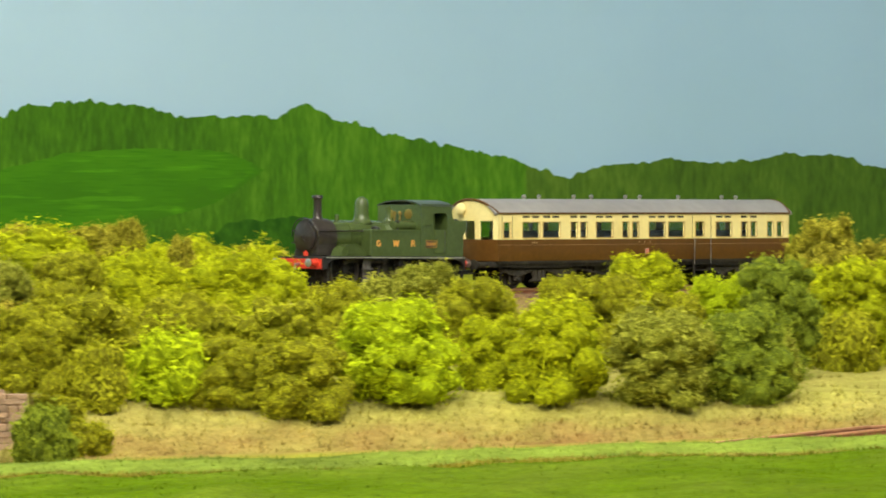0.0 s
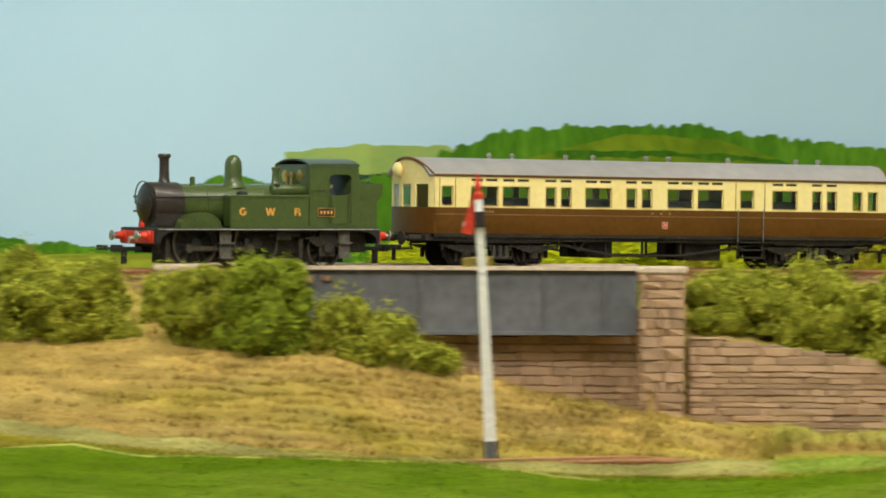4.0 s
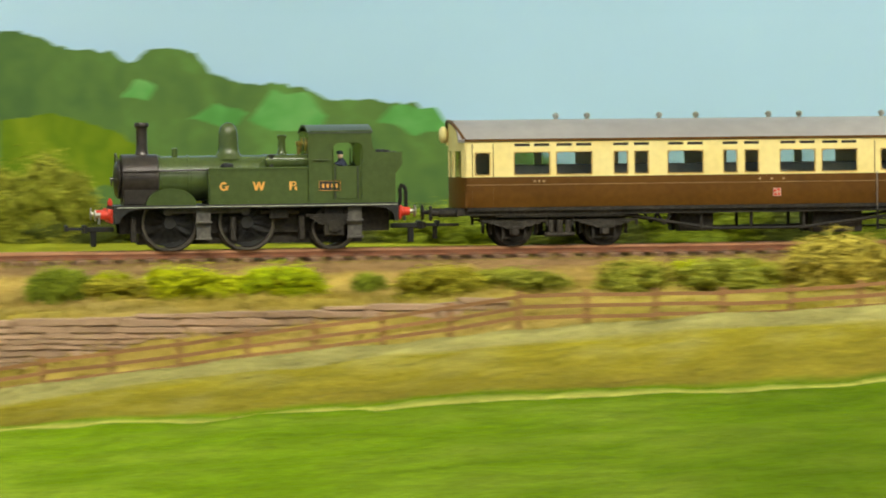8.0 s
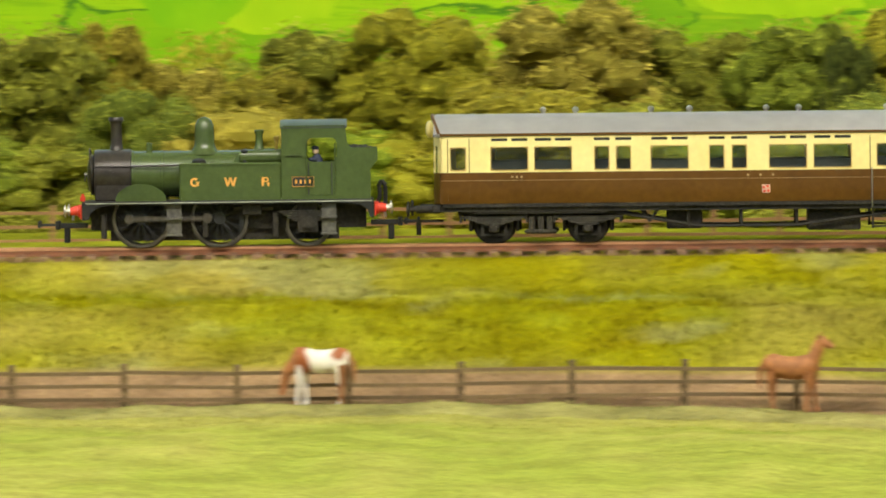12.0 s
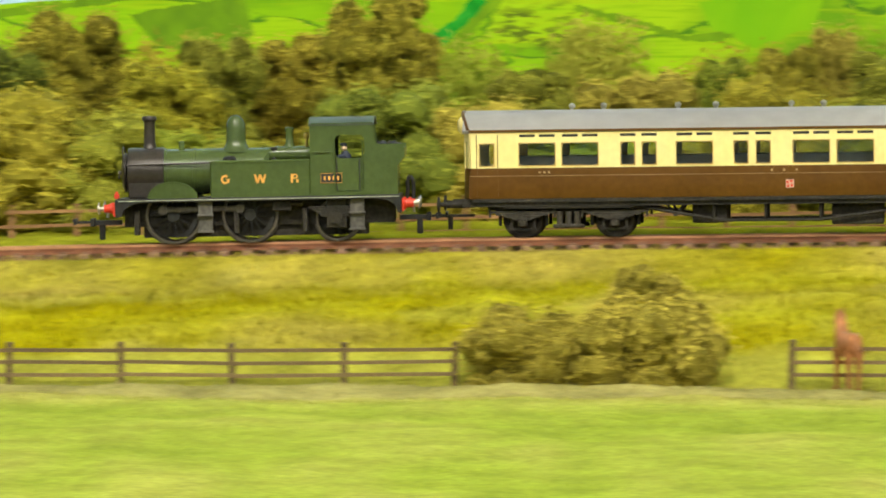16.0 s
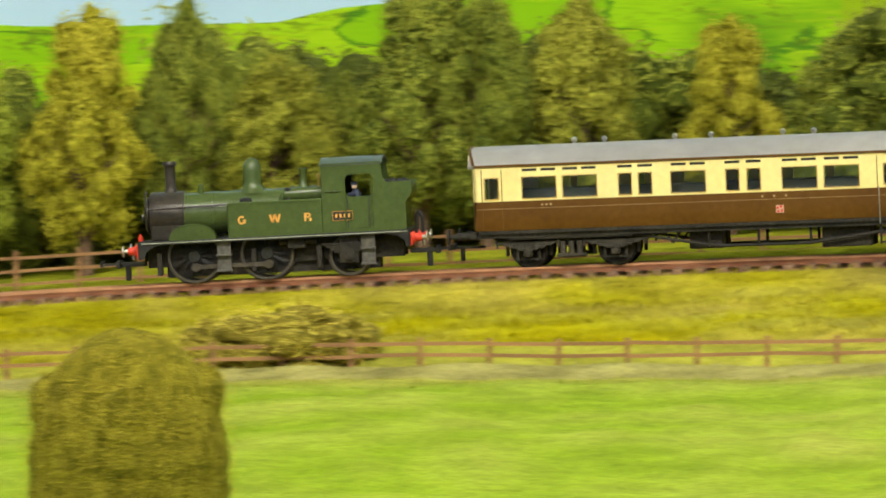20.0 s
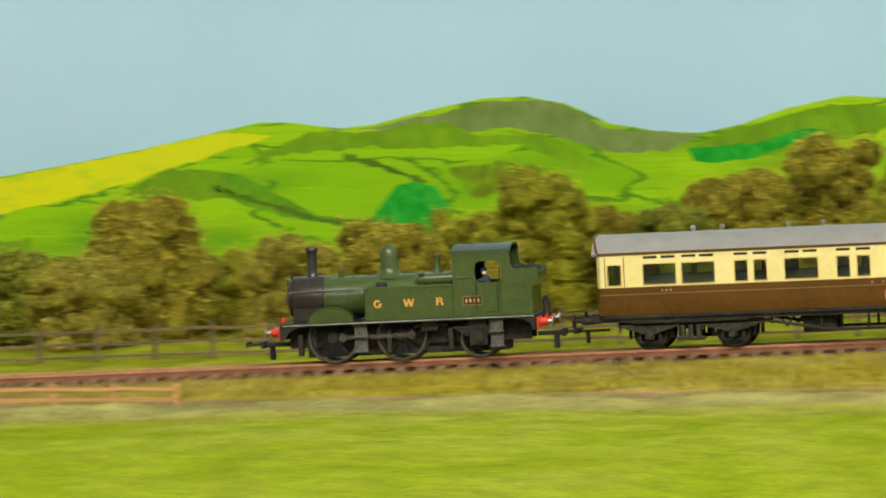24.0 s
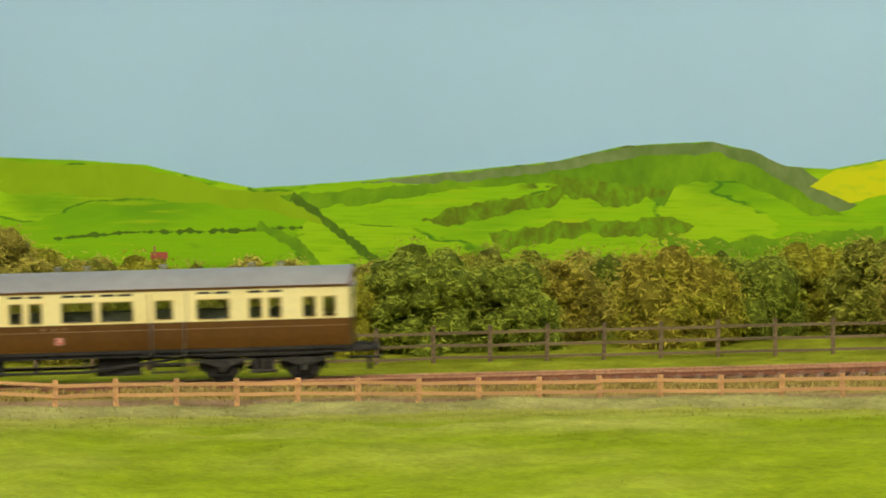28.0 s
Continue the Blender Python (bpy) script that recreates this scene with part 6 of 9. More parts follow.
def pier(az, d, w, z0, z1, label, cap=True, course=4.0):
    base = new("stone_pier")
    half = math.degrees(w / 2 / d)
    stone_wall("", [(az - half, d, z1 - 3), (az + half, d, z1 - 3)], z0, w * 0.8, course, "", 8, base)
    if cap:
        bm = bmesh.new()
        add_box(bm, -w / 2 - 1.2, w / 2 + 1.2, -w * 0.4 - 1.6, w * 0.4 + 1.2, -3, 0, 0.7)
        ob = part("coping_stone", bm, M["coping"], base, "pale coping stone")
        ob.matrix_basis = Matrix.Translation(polar(az, d + w * 0.4, z1)) @ pose(0, 0, 0, 0, 0, az + 90)
    return tagged(base, label, "pier")


pier(10.3, 1853, 18.5, -97, -34.6, "brown stone bridge pier with pale coping")
pier(16.39, 1853, 21, -97, -34.3, "brown stone bridge pier with pale coping half hidden by bushes")
pier(20.61, 1915, 20, -47, -25.9, "low stone parapet block with pale top behind the railway")
pier(44.2, 1537, 11, -106, -66.5, "narrow stone end pier of the retaining wall", cap=False)


def build_bridge():
    base = new("girder_bridge")
    a0, a1, d = 10.62, 16.1, 1890
    for k, dd in enumerate((0, 58)):
        v, f = [], []
        n = 12
        for i in range(n + 1):
            a = a0 + (a1 - a0) * i / n
            zt = -37.0
            v += [ring_pt(a, d + dd, -63), ring_pt(a, d + dd, zt), ring_pt(a, d + dd + 4, zt), ring_pt(a, d + dd + 4, -63)]
        for i in range(n):
            for q in range(4):
                p, r = 4 * i + q, 4 * i + (q + 1) % 4
                f.append((p, p + 4, r + 4, r))
        f += [(0, 1, 2, 3), (4 * n + 3, 4 * n + 2, 4 * n + 1, 4 * n)]
        plain("girder_web", v, f, M["girder"]).parent = base
        for name, z, h, o, mat in (("top_flange", -37, 1.6, 3.0, "coping"), ("bottom_flange", -64, 1.4, 3.0, "girder")):
            v, f = [], []
            for i in range(n + 1):
                a = a0 + (a1 - a0) * i / n
                v += [ring_pt(a, d + dd - o, z), ring_pt(a, d + dd - o, z + h), ring_pt(a, d + dd + 4 + o, z + h), ring_pt(a, d + dd + 4 + o, z)]
            for i in range(n):
                for q in range(4):
                    p, r = 4 * i + q, 4 * i + (q + 1) % 4
                    f.append((p, p + 4, r + 4, r))
            f += [(0, 1, 2, 3), (4 * n + 3, 4 * n + 2, 4 * n + 1, 4 * n)]
            plain(name, v, f, M[mat]).parent = base
        for i in range(7):
            a = a0 + (a1 - a0) * (i + 0.5) / 7
            bm = bmesh.new()
            add_box(bm, -0.7, 0.7, -1.6, 0, -62.6, -37.4, 0.2)
            ob = part("stiffener", bm, M["girder"], base)
            ob.matrix_basis = Matrix.Translation(polar(a, d + dd, 0)) @ pose(0, 0, 0, 0, 0, a - 90)
    v, f = [], []
    for i in range(13):
        a = a0 + (a1 - a0) * i / 12
        v += [ring_pt(a, d + 4, -52), ring_pt(a, d + 4, -45), ring_pt(a, d + 180, -45), ring_pt(a, d + 180, -52)]
    for i in range(12):
        for q in range(4):
            p, r = 4 * i + q, 4 * i + (q + 1) % 4
            f.append((p, p + 4, r + 4, r))
    f += [(0, 1, 2, 3), (51, 50, 49, 48)]
    plain("bridge_deck", v, f, M["rail"]).parent = base
    tagged(base, "grey plate girder railway bridge on stone piers", "bridge")
    stone_wall("abutment_wall", [(10.5, 1903, -52.6), (16.2, 1903, -52.6)], -104, 8, 3.0, "brown brick abutment under the bridge", 9)


build_bridge()


# ---- fences: posts and rails ----
def build_fence(line, pitch, height, rails, mat, label, post=1.6, d_of=None):
    """line: (azimuth, distance, height of the ground)."""
    base = new("fence")
    xs, ds, zs = [r[0] for r in line], [r[1] for r in line], [r[2] for r in line]

    def at(a):
        return (float(d_of(a)) if d_of else float(np.interp(a, xs, ds))), float(np.interp(a, xs, zs))
    bm = bmesh.new()
    add_box(bm, -post / 2, post / 2, -post / 2, post / 2, -4, height, 0.15)
    pm = finish(bm, "post", M[mat], 0)
    a, prev = xs[0], None
    while a <= xs[-1]:
        d, z = at(a)
        z += random.uniform(-0.25, 0.25)
        ob = new("post", pm)
        ob.parent = base
        ob.matrix_basis = Matrix.Translation(polar(a, d, z)) @ pose(0, 0, 0, random.uniform(-1.5, 1.5), random.uniform(-1.5, 1.5), a)
        here = polar(a, d - post * 0.6, z)
        if prev is not None:
            for h in rails:
                p, q = prev + Vector((0, 0, (h + random.uniform(-0.25, 0.25)) * 0.001)), here + Vector((0, 0, (h + random.uniform(-0.25, 0.25)) * 0.001))
                v = q - p
                rb = new("rail", RAIL_MESH[mat])
                rb.parent = base
                rb.matrix_basis = Matrix.Translation((p + q) / 2) @ pose(0, 0, 0, 0, -math.degrees(math.atan2(v.z, math.hypot(v.x, v.y))), math.degrees(math.atan2(v.y, v.x))) @ Matrix.Diagonal((v.length * 1.04, 1, 1, 1))
        prev = here
        a += math.degrees(pitch / d)
    return tagged(base, label, "fence")


RAIL_MESH = {}
for _m in ("fence_dark", "fence_tan", "fence_brown", "fence_bank"):
    _b = bmesh.new()
    add_box(_b, -500, 500, -0.4, 0.4, -0.62, 0.62)
    RAIL_MESH[_m] = finish(_b, "rail", M[_m], 0)
build_fence([(50.12, 1478, -96.8), (54.36, 1478, -96.2), (60.05, 1478, -98.3), (64.27, 1478, -98.1), (67.1, 1478, -97.4), (71.27, 1478, -97.2), (75.75, 1478, -96.8)], 36.6, 14.5, (3.0, 7.2, 11.6), "fence_dark", "dark weathered post and rail fence by the paddock", 2.2)
build_fence([(79.93, 1478, -96.7), (81.31, 1478, -97), (84.13, 1478, -96.8), (85.51, 1478, -96.3), (89.7, 1478, -96.4), (91, 1478, -96.6)], 36.4, 13.2, (2.6, 6.6, 10.6), "fence_dark", "dark weathered post and rail fence below the embankment", 2.2)
build_fence([(95.94, 1488, -95.7), (99.1, 1492, -98), (101.73, 1508, -99.4), (102.56, 1496, -98.1), (109.91, 1535, -104.4), (113.38, 1545, -107.9), (114.22, 1565, -111.6), (118.2, 1595, -115.6)], 23.0, 9.2, (3.4, 7.4), "fence_brown", "brown post and rail fence along the field edge", 1.7)
build_fence([(130.9, 1697, -127.6), (133.22, 1712, -129), (137.9, 1716, -130.8), (138.29, 1716, -130.5), (143.9, 1716, -130.1), (143.9, 1716, -129.3), (146.73, 1716, -128)], 23.0, 9.2, (3.2, 7.2), "fence_tan", "light tan post and rail fence along the field edge", 2.2)
build_fence([(22.51, 1490, -59), (25.06, 1490, -59), (28.52, 1490, -57.4), (30.27, 1490, -61), (33.97, 1490, -63.2), (34.84, 1490, -68.5), (36.7, 1490, -74.5), (40.27, 1490, -86.5), (40.39, 1490, -87.2), (43.18, 1490, -96.7), (43.72, 1490, -98.5)], 22.4, 12.0, (3.2, 6.6, 10.2), "fence_bank", "red-brown post and rail fence on the grassy bank", 1.9)


def back_line(a0, a1):
    out = []
    a = a0
    while a <= a1:
        off = float(np.interp(a, [46, 100, 120, 137, 150], [62, 62, 75, 100, 105]))
        out.append((a, float(track_d(a)) + off, float(np.interp(a, [46, 110], [1, 0])) + float(track_z(a)) - 4))
        a += 4
    return out


build_fence(back_line(46.5, 88), 25.0, 17.5, (4.0, 9.2, 14.6), "fence_brown", "brown post and rail fence behind the railway", 2.0)
build_fence(back_line(89, 121), 25.0, 17.5, (4.0, 9.2, 14.6), "fence_brown", "brown post and rail fence behind the railway under trees", 2.0)
build_fence(back_line(121.5, 149), 25.0, 18.0, (4.0, 9.4, 15.0), "fence_dark", "dark grey-brown post and rail fence behind the railway", 2.0)


# ---- foliage ----
def leaf_cloud(blobs, count, size, seed, core=0.82, airy=False, fibre=0.0):
    """Small leaves scattered over the skins of several blobs, with a core coloured as inner shade in each. Unit size.
    """
    rng = np.random.RandomState(seed)
    core_v, core_f = [], []
    for bx, by, bz, br in blobs:
        if airy:
            break
        bm = bmesh.new()
        bmesh.ops.create_icosphere(bm, subdivisions=3 if br > 0.8 else 2, radius=br * (0.93 if br > 0.8 else core))
        o = len(core_v)
        for w in bm.verts:
            k = 1 + (0.04 if br > 0.8 else 0.30) * noise.noise(w.co * 3 / br + Vector((seed, bx * 9, by * 9))) + (0.03 if br > 0.8 else 0.25) * noise.noise(w.co * 8 / br + Vector((bx * 9, seed, by * 9)))
            core_v.append((bx + w.co.x * k, by + w.co.y * k, max(0.0, bz + w.co.z * k)))
        bm.verts.index_update()
        core_f += [tuple(o + w.index for w in q.verts) for q in bm.faces]
        bm.free()
    b = np.array(blobs)
    p = b[:, 3] ** 2
    k = rng.choice(len(b), count, p=p / p.sum())

    def unit(a):
        return a / np.maximum(1e-6, np.linalg.norm(a, axis=1))[:, None]
    d = unit(rng.normal(0, 1, (count, 3)))
    lump = np.sin(d[:, 0] * 5 + k) * np.sin(d[:, 1] * 5 + 2 * k) + np.sin(d[:, 2] * 6 + k * 3) * 0.6
    lump = lump * np.where(b[k, 3] > 0.8, 0.25, 1.0)
    fluff = np.where(b[k, 3] > 0.8, 0.25, 1.0)
    r = b[k, 3] * ((0.2 + 1.1 * rng.random_sample(count)) if airy else (1 - 0.20 * fluff + (0.40 + 0.22 * fibre) * fluff * rng.random_sample(count) ** (1.7 + 0.8 * fibre) + 0.09 * lump))
    c = b[k, :3] + d * r[:, None]
    keep = c[:, 2] > -0.02
    c, d, count = c[keep], d[keep], int(keep.sum())
    out = unit(d + np.array((0, 0, 0.25)) + 0.33 * rng.normal(0, 1, (count, 3)))
    u = unit(np.cross(out, rng.normal(0, 1, (count, 3)) + np.array((0, 0, 1.4 * fibre))))
    w = unit(np.cross(out, u))
    s = (size * rng.uniform(0.6, 1.5, count))[:, None]
    long, wide = 1 + 0.7 * fibre, 0.8 - 0.25 * fibre
    v = np.stack([c - u * s * long, c + w * s * wide, c + u * s * 0.9 * long + out * s * 0.8 * fibre], 1).reshape(-1, 3)
    f = np.arange(count * 3).reshape(-1, 3)
    return (v, f), (core_v, core_f)


def bush_blobs(seed, tall, huge=False):
    """Clumps filling a mound of radius 1 and the given height."""
    rnd = random.Random(seed)
    if huge:
        out = [(0, 0, z, r) for z, r in ((0.1, 0.97), (0.4, 0.99), (0.65, 0.985), (0.85, 0.93), (0.95, 0.88))]
        for i in range(26):
            a, z = i * 2.4, rnd.uniform(0.1, 1.2)
            out.append((0.66 * math.cos(a), 0.66 * math.sin(a), z, 0.3))
        return out
    out = [(0, 0, 0.40, 0.62)]
    if tall > 1.3:
        out += [(0, 0, 0.42 + 0.6 * k, 0.5) for k in range(1, int((tall - 0.6) / 0.6))]
    n = int(16 + 16 * tall)
    for i in range(n):
        a = i * 2.4 + rnd.uniform(-0.6, 0.6)
        z = (0.06 + 0.86 * (i + 0.5) / n) * tall
        r = (0.34 + 0.36 * rnd.random()) * math.sqrt(max(0.10, 1 - (max(0, z / tall - 0.3) / 0.80) ** 2.5))
        out.append((r * math.cos(a), r * math.sin(a), z - 0.05, rnd.uniform(0.15, 0.33)))
    for i in range(int(4 + 6 * tall)):
        a, u = rnd.uniform(0, 6.28), rnd.uniform(0.3, 0.93)
        b = rnd.uniform(0.62, 0.80) * math.sqrt(max(0.02, 1 - (max(0, u - 0.3) / 0.72) ** 2.5))
        out.append((b * math.cos(a), b * math.sin(a), u * tall, rnd.uniform(0.12, 0.21)))
    return out


BUSH = {}


def bush_mesh(kind, var, colour):
    key = (kind, var, colour)
    if key not in BUSH:
        count, size, tall = {"small": (3600, 0.042, 0.9), "big": (9000, 0.024, 1.0), "huge": (70000, 0.0100, 1.9), "tall": (11000, 0.027, 2.6), "mid": (9500, 0.028, 1.7), "open": (4600, 0.034, 1.5)}[kind]
        geo = (kind, var)
        if geo not in BUSH:
            BUSH[geo] = [([(x, y, z / tall) for x, y, z in v], f) for v, f in leaf_cloud(bush_blobs(50 + var, tall, kind == "huge"), count, size, var + 1, airy=kind == "open", fibre=0.0 if kind == "huge" else 1.0)]
        pair = []
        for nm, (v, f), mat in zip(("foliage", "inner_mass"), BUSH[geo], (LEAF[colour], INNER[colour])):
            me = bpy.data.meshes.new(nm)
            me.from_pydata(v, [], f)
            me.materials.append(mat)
            me.update()
            pair.append(me)
            if kind == "open":
                break
        BUSH[key] = pair
    return BUSH[key]


def bush_thing(kind, var, colour, m, name="bush"):
    base = new(name)
    base.matrix_basis = m
    for nm, me in zip(("foliage", "inner_mass"), bush_mesh(kind, var, colour)):
        new(nm, me).parent = base
    return base


def settle(az, d, z):
    """The place on the ground in the same direction from the lens, nearest to d."""
    lo, hi = top(az)[0] + 16, float(track_d(az)) - 20
    best = None
    for k in np.linspace(lo, hi, 160):
        miss = abs(ground_z(az, k) / k - z / d)
        cost = miss * 3000 + abs(k - d) * 0.01
        if best is None or cost < best[0]:
            best = (cost, k)
    return best[1]


WORDS = {"mustard": "mustard yellow", "yellow": "bright yellow-green", "lime": "lime green", "olive": "olive brown", "sage": "sage green", "green": "mid green", "dark": "dark green",
         "tree": "deep olive green", "fir": "dark mid green", "clipped": "clipped olive", "brush": "olive-brown", "rust": "rusty brown-green", "gold": "golden green", "wood": "fresh woodland green", "straw": "straw-coloured"}


def plant_bushes(rows, where, big=26, group="", slope=True, loose=False, wide=1.0):
    for i, (az, d, z, r, h, c) in enumerate(rows):
        if slope:
            k = settle(az, d, z)
            z, r, h, d = z * k / d, r * k / d, h * k / d, k
        g = ground_z(az, d)
        zb = min(z - 1.5, g - 1)
        h += max(0, z - 1.5 - zb)
        r *= wide
        kind = "open" if loose else "tall" if h > 2.1 * r and h > 40 else ("mid" if h > 1.35 * r and h > 26 else ("big" if max(r, h / 2) > big else "small"))
        m = Matrix.Translation(polar(az, d, zb)) @ pose(0, 0, 0, 0, 0, random.uniform(0, 360)) @ Matrix.Diagonal((r * 0.00118, r * 0.00112, h * 0.00106, 1))
        ob = bush_thing(kind, (i * 7 + int(az * 3)) % 5, c, m)
        size = "large" if h > 45 else ("low" if h < 16 else "rounded")
        tagged(ob, size + " " + WORDS[c] + " flock bush " + where, "bush", group=group)


plant_bushes([(5.56, 2020, -62.7, 16.4, 32.7, "sage"), (4.71, 2030, -57.9, 19, 32.9, "mustard"), (3.85, 2040, -53.1, 24.2, 26.7, "yellow"), (2.57, 2040, -58.1, 31.8, 30.6, "yellow"), (5.35, 1960, -82.8, 18.3, 36.6, "mustard"), (4.46, 1960, -82.8, 24.4, 39.1, "mustard"), (3.25, 1970, -75.8, 24.6, 30.8, "mustard"), (2.06, 1960, -80.3, 25.7, 36.8, "mustard"), (3.49, 1930, -85.1, 21.7, 25.8, "lime"), (2.71, 1935, -87.7, 18.1, 27.8, "mustard"), (1.79, 1925, -92.1, 22.2, 32.5, "mustard"), (4.35, 1930, -88.8, 15.6, 24.1, "mustard"), (1.39, 2030, -62.8, 17.7, 25.4, "mustard"), (0.81, 2060, -53.3, 12.8, 16.8, "sage"), (0.22, 2060, -53.2, 16.1, 23.7, "sage"), (0.61, 1940, -84.7, 27.2, 40.5, "lime")] + \
    [(1.1, 1975, -75.9, 17.2, 24.7, "mustard"), (-0.42, 1990, -71.3, 21.7, 34.9, "mustard"), (-0.6, 1950, -82, 16.4, 31.7, "yellow"), (-1.45, 1940, -85.4, 23, 42.7, "yellow"), (-1.55, 2040, -62.7, 15.3, 28.1, "mustard"), (-2.14, 2000, -71.4, 19.3, 37.5, "mustard"), (-2.5, 2030, -62.2, 20.9, 37, "yellow"), (-2.77, 1940, -86.6, 25.4, 38.1, "sage"), (-2.95, 1980, -70.5, 16, 29.7, "mustard"), (-3.52, 2020, -64.2, 17.6, 30.8, "lime"), (-3.81, 1945, -85.6, 21.8, 37.2, "green"), (-4.25, 1990, -78, 19.2, 52.1, "green"), (-4.2, 1955, -81.6, 12.2, 26.8, "sage"), (-4.93, 2010, -71.2, 14.4, 43.8, "yellow"), (-5.51, 2030, -71.7, 21.5, 46.8, "yellow"), (-5.09, 1990, -74.1, 16.1, 23.6, "mustard")] + \
    [(-6.05, 2030, -74.1, 17.7, 45.5, "yellow"), (4.92, 1915, -94, 15.5, 10.7, "mustard"), (5.49, 1960, -65.7, 11, 14.6, "rust"), (5.04, 1852, -107.8, 13.7, 21.6, "green"), (4.5, 1860, -104, 11.3, 12.1, "mustard"), (9.39, 1930, -62.9, 24.7, 24.6, "sage"), (8.3, 1930, -69.1, 24.1, 32.1, "sage"), (7.13, 1930, -75.6, 27.1, 40.3, "sage"), (5.94, 2010, -54.7, 27.6, 27.7, "sage"), (5.81, 1950, -68.2, 21.3, 21.2, "rust"), (6.61, 1935, -78.9, 15.7, 26.2, "mustard"), (7.15, 1935, -72.2, 16.9, 24.2, "sage"), (5.07, 1960, -72.9, 19.5, 34.3, "mustard"), (8.94, 1940, -62.7, 19.3, 19.4, "green")], "on the embankment slope", 22, "embankment bushes")
plant_bushes([(23.21, 1690, -58.3, 22.1, 15.8, "sage"), (21.93, 1700, -57.6, 22.3, 21.2, "sage"), (20.82, 1720, -61.4, 21.4, 31.2, "sage"), (19.71, 1720, -65, 24.7, 31.6, "green"), (18.6, 1730, -57.3, 23.7, 28.1, "sage"), (17.83, 1720, -59.5, 29.5, 26.3, "sage"), (16.54, 1720, -53.5, 13.4, 17.2, "sage"), (16.11, 1720, -62.5, 17.7, 29.5, "sage"), (15.32, 1720, -65.4, 19.8, 35.7, "green"), (14.35, 1660, -64.2, 12.9, 20.1, "sage"), (13.84, 1650, -65.8, 14.4, 16.9, "sage"), (13.28, 1640, -67.7, 11.8, 9, "sage"), (21.78, 1520, -64.8, 18.9, 21.8, "straw"), (21.39, 1520, -70.1, 22.7, 17.7, "olive"), (20.62, 1520, -71.2, 16.6, 16, "olive"), (28.42, 1640, -52.8, 15.3, 10.3, "sage")] + \
    [(27.42, 1640, -52.8, 17.4, 10.3, "sage"), (26.54, 1690, -53.6, 19.5, 18.6, "sage"), (25.84, 1690, -53.2, 15.8, 16.3, "sage"), (25, 1640, -51.6, 15.8, 9, "sage"), (24.16, 1700, -52.5, 17, 18.7, "green"), (23.08, 1690, -53.6, 23.2, 12.7, "sage"), (21.87, 1720, -53.4, 19.3, 17.2, "sage")], "on the dry bank beside the bridge", 22, "bank bushes")
plant_bushes([(29.57, 1610, -53.3, 20.1, 15.1, "olive"), (30.72, 1610, -53.3, 9.1, 7.6, "yellow"), (31.58, 1610, -53.3, 9.1, 9.1, "yellow"), (32.29, 1610, -53.9, 13.1, 9.7, "olive"), (34, 1610, -54.2, 12.1, 7, "sage"), (39.63, 1610, -57.8, 9.6, 9.7, "green"), (38.85, 1610, -56.2, 9.1, 7.6, "yellow"), (38.06, 1610, -57.3, 13.1, 10.1, "yellow"), (36.7, 1610, -56.7, 16.1, 9.7, "lime"), (35.63, 1610, -55.1, 6, 6.4, "green"), (34.56, 1610, -53.8, 12.1, 7.6, "olive"), (33.77, 1610, -53.8, 10.1, 6.8, "green"), (32.05, 1610, -53.7, 14.1, 9.1, "olive"), (31.48, 1610, -53.6, 8.1, 8.1, "green"), (30.62, 1610, -52.9, 9.6, 7.6, "olive"), (42.4, 1600, -62.3, 13, 18.4, "gold")] + \
    [(41.11, 1610, -56.6, 14.1, 12.1, "yellow"), (43.19, 1600, -60.3, 13, 15, "olive"), (39.46, 1610, -57.9, 10.1, 10.1, "green"), (46.18, 1610, -58.7, 13.1, 9.1, "green"), (45.4, 1610, -56.7, 12.1, 9.1, "sage"), (41.68, 1610, -57.6, 9.1, 10.1, "sage"), (47.91, 1610, -56.3, 8.6, 8.5, "dark"), (46.44, 1610, -58.2, 24.1, 10.5, "green"), (45.37, 1610, -55.7, 10.1, 8.1, "green"), (30.92, 1620, -52.5, 17.2, 9.1, "sage"), (29.67, 1620, -53, 19.2, 15.6, "olive"), (39.56, 1610, -59.2, 10, 11, "green"), (38.85, 1610, -58.3, 14.1, 8, "gold"), (37.87, 1610, -57.3, 16.6, 9.5, "yellow"), (36.74, 1610, -56.3, 17.1, 9.3, "yellow"), (35.6, 1610, -55.5, 7, 6.4, "green")] + \
    [(34.7, 1610, -57.5, 18.1, 10.5, "gold"), (33.62, 1610, -54.6, 16.1, 6.9, "sage"), (32.19, 1610, -54.5, 16.1, 9.5, "sage"), (31.05, 1610, -53.6, 22.1, 9.3, "sage"), (29.62, 1620, -53.2, 22.2, 15.1, "olive"), (43.81, 1580, -65.9, 15.3, 21.3, "olive"), (43.15, 1590, -61.1, 13.9, 14.7, "olive"), (42.38, 1590, -61, 16.4, 18.3, "gold"), (41.44, 1590, -60.4, 15.9, 15.9, "olive"), (46.8, 1600, -57.5, 14, 9.6, "green"), (45.73, 1600, -57.4, 18, 9, "sage")], "on the verge below the track", 22, "verge bushes")
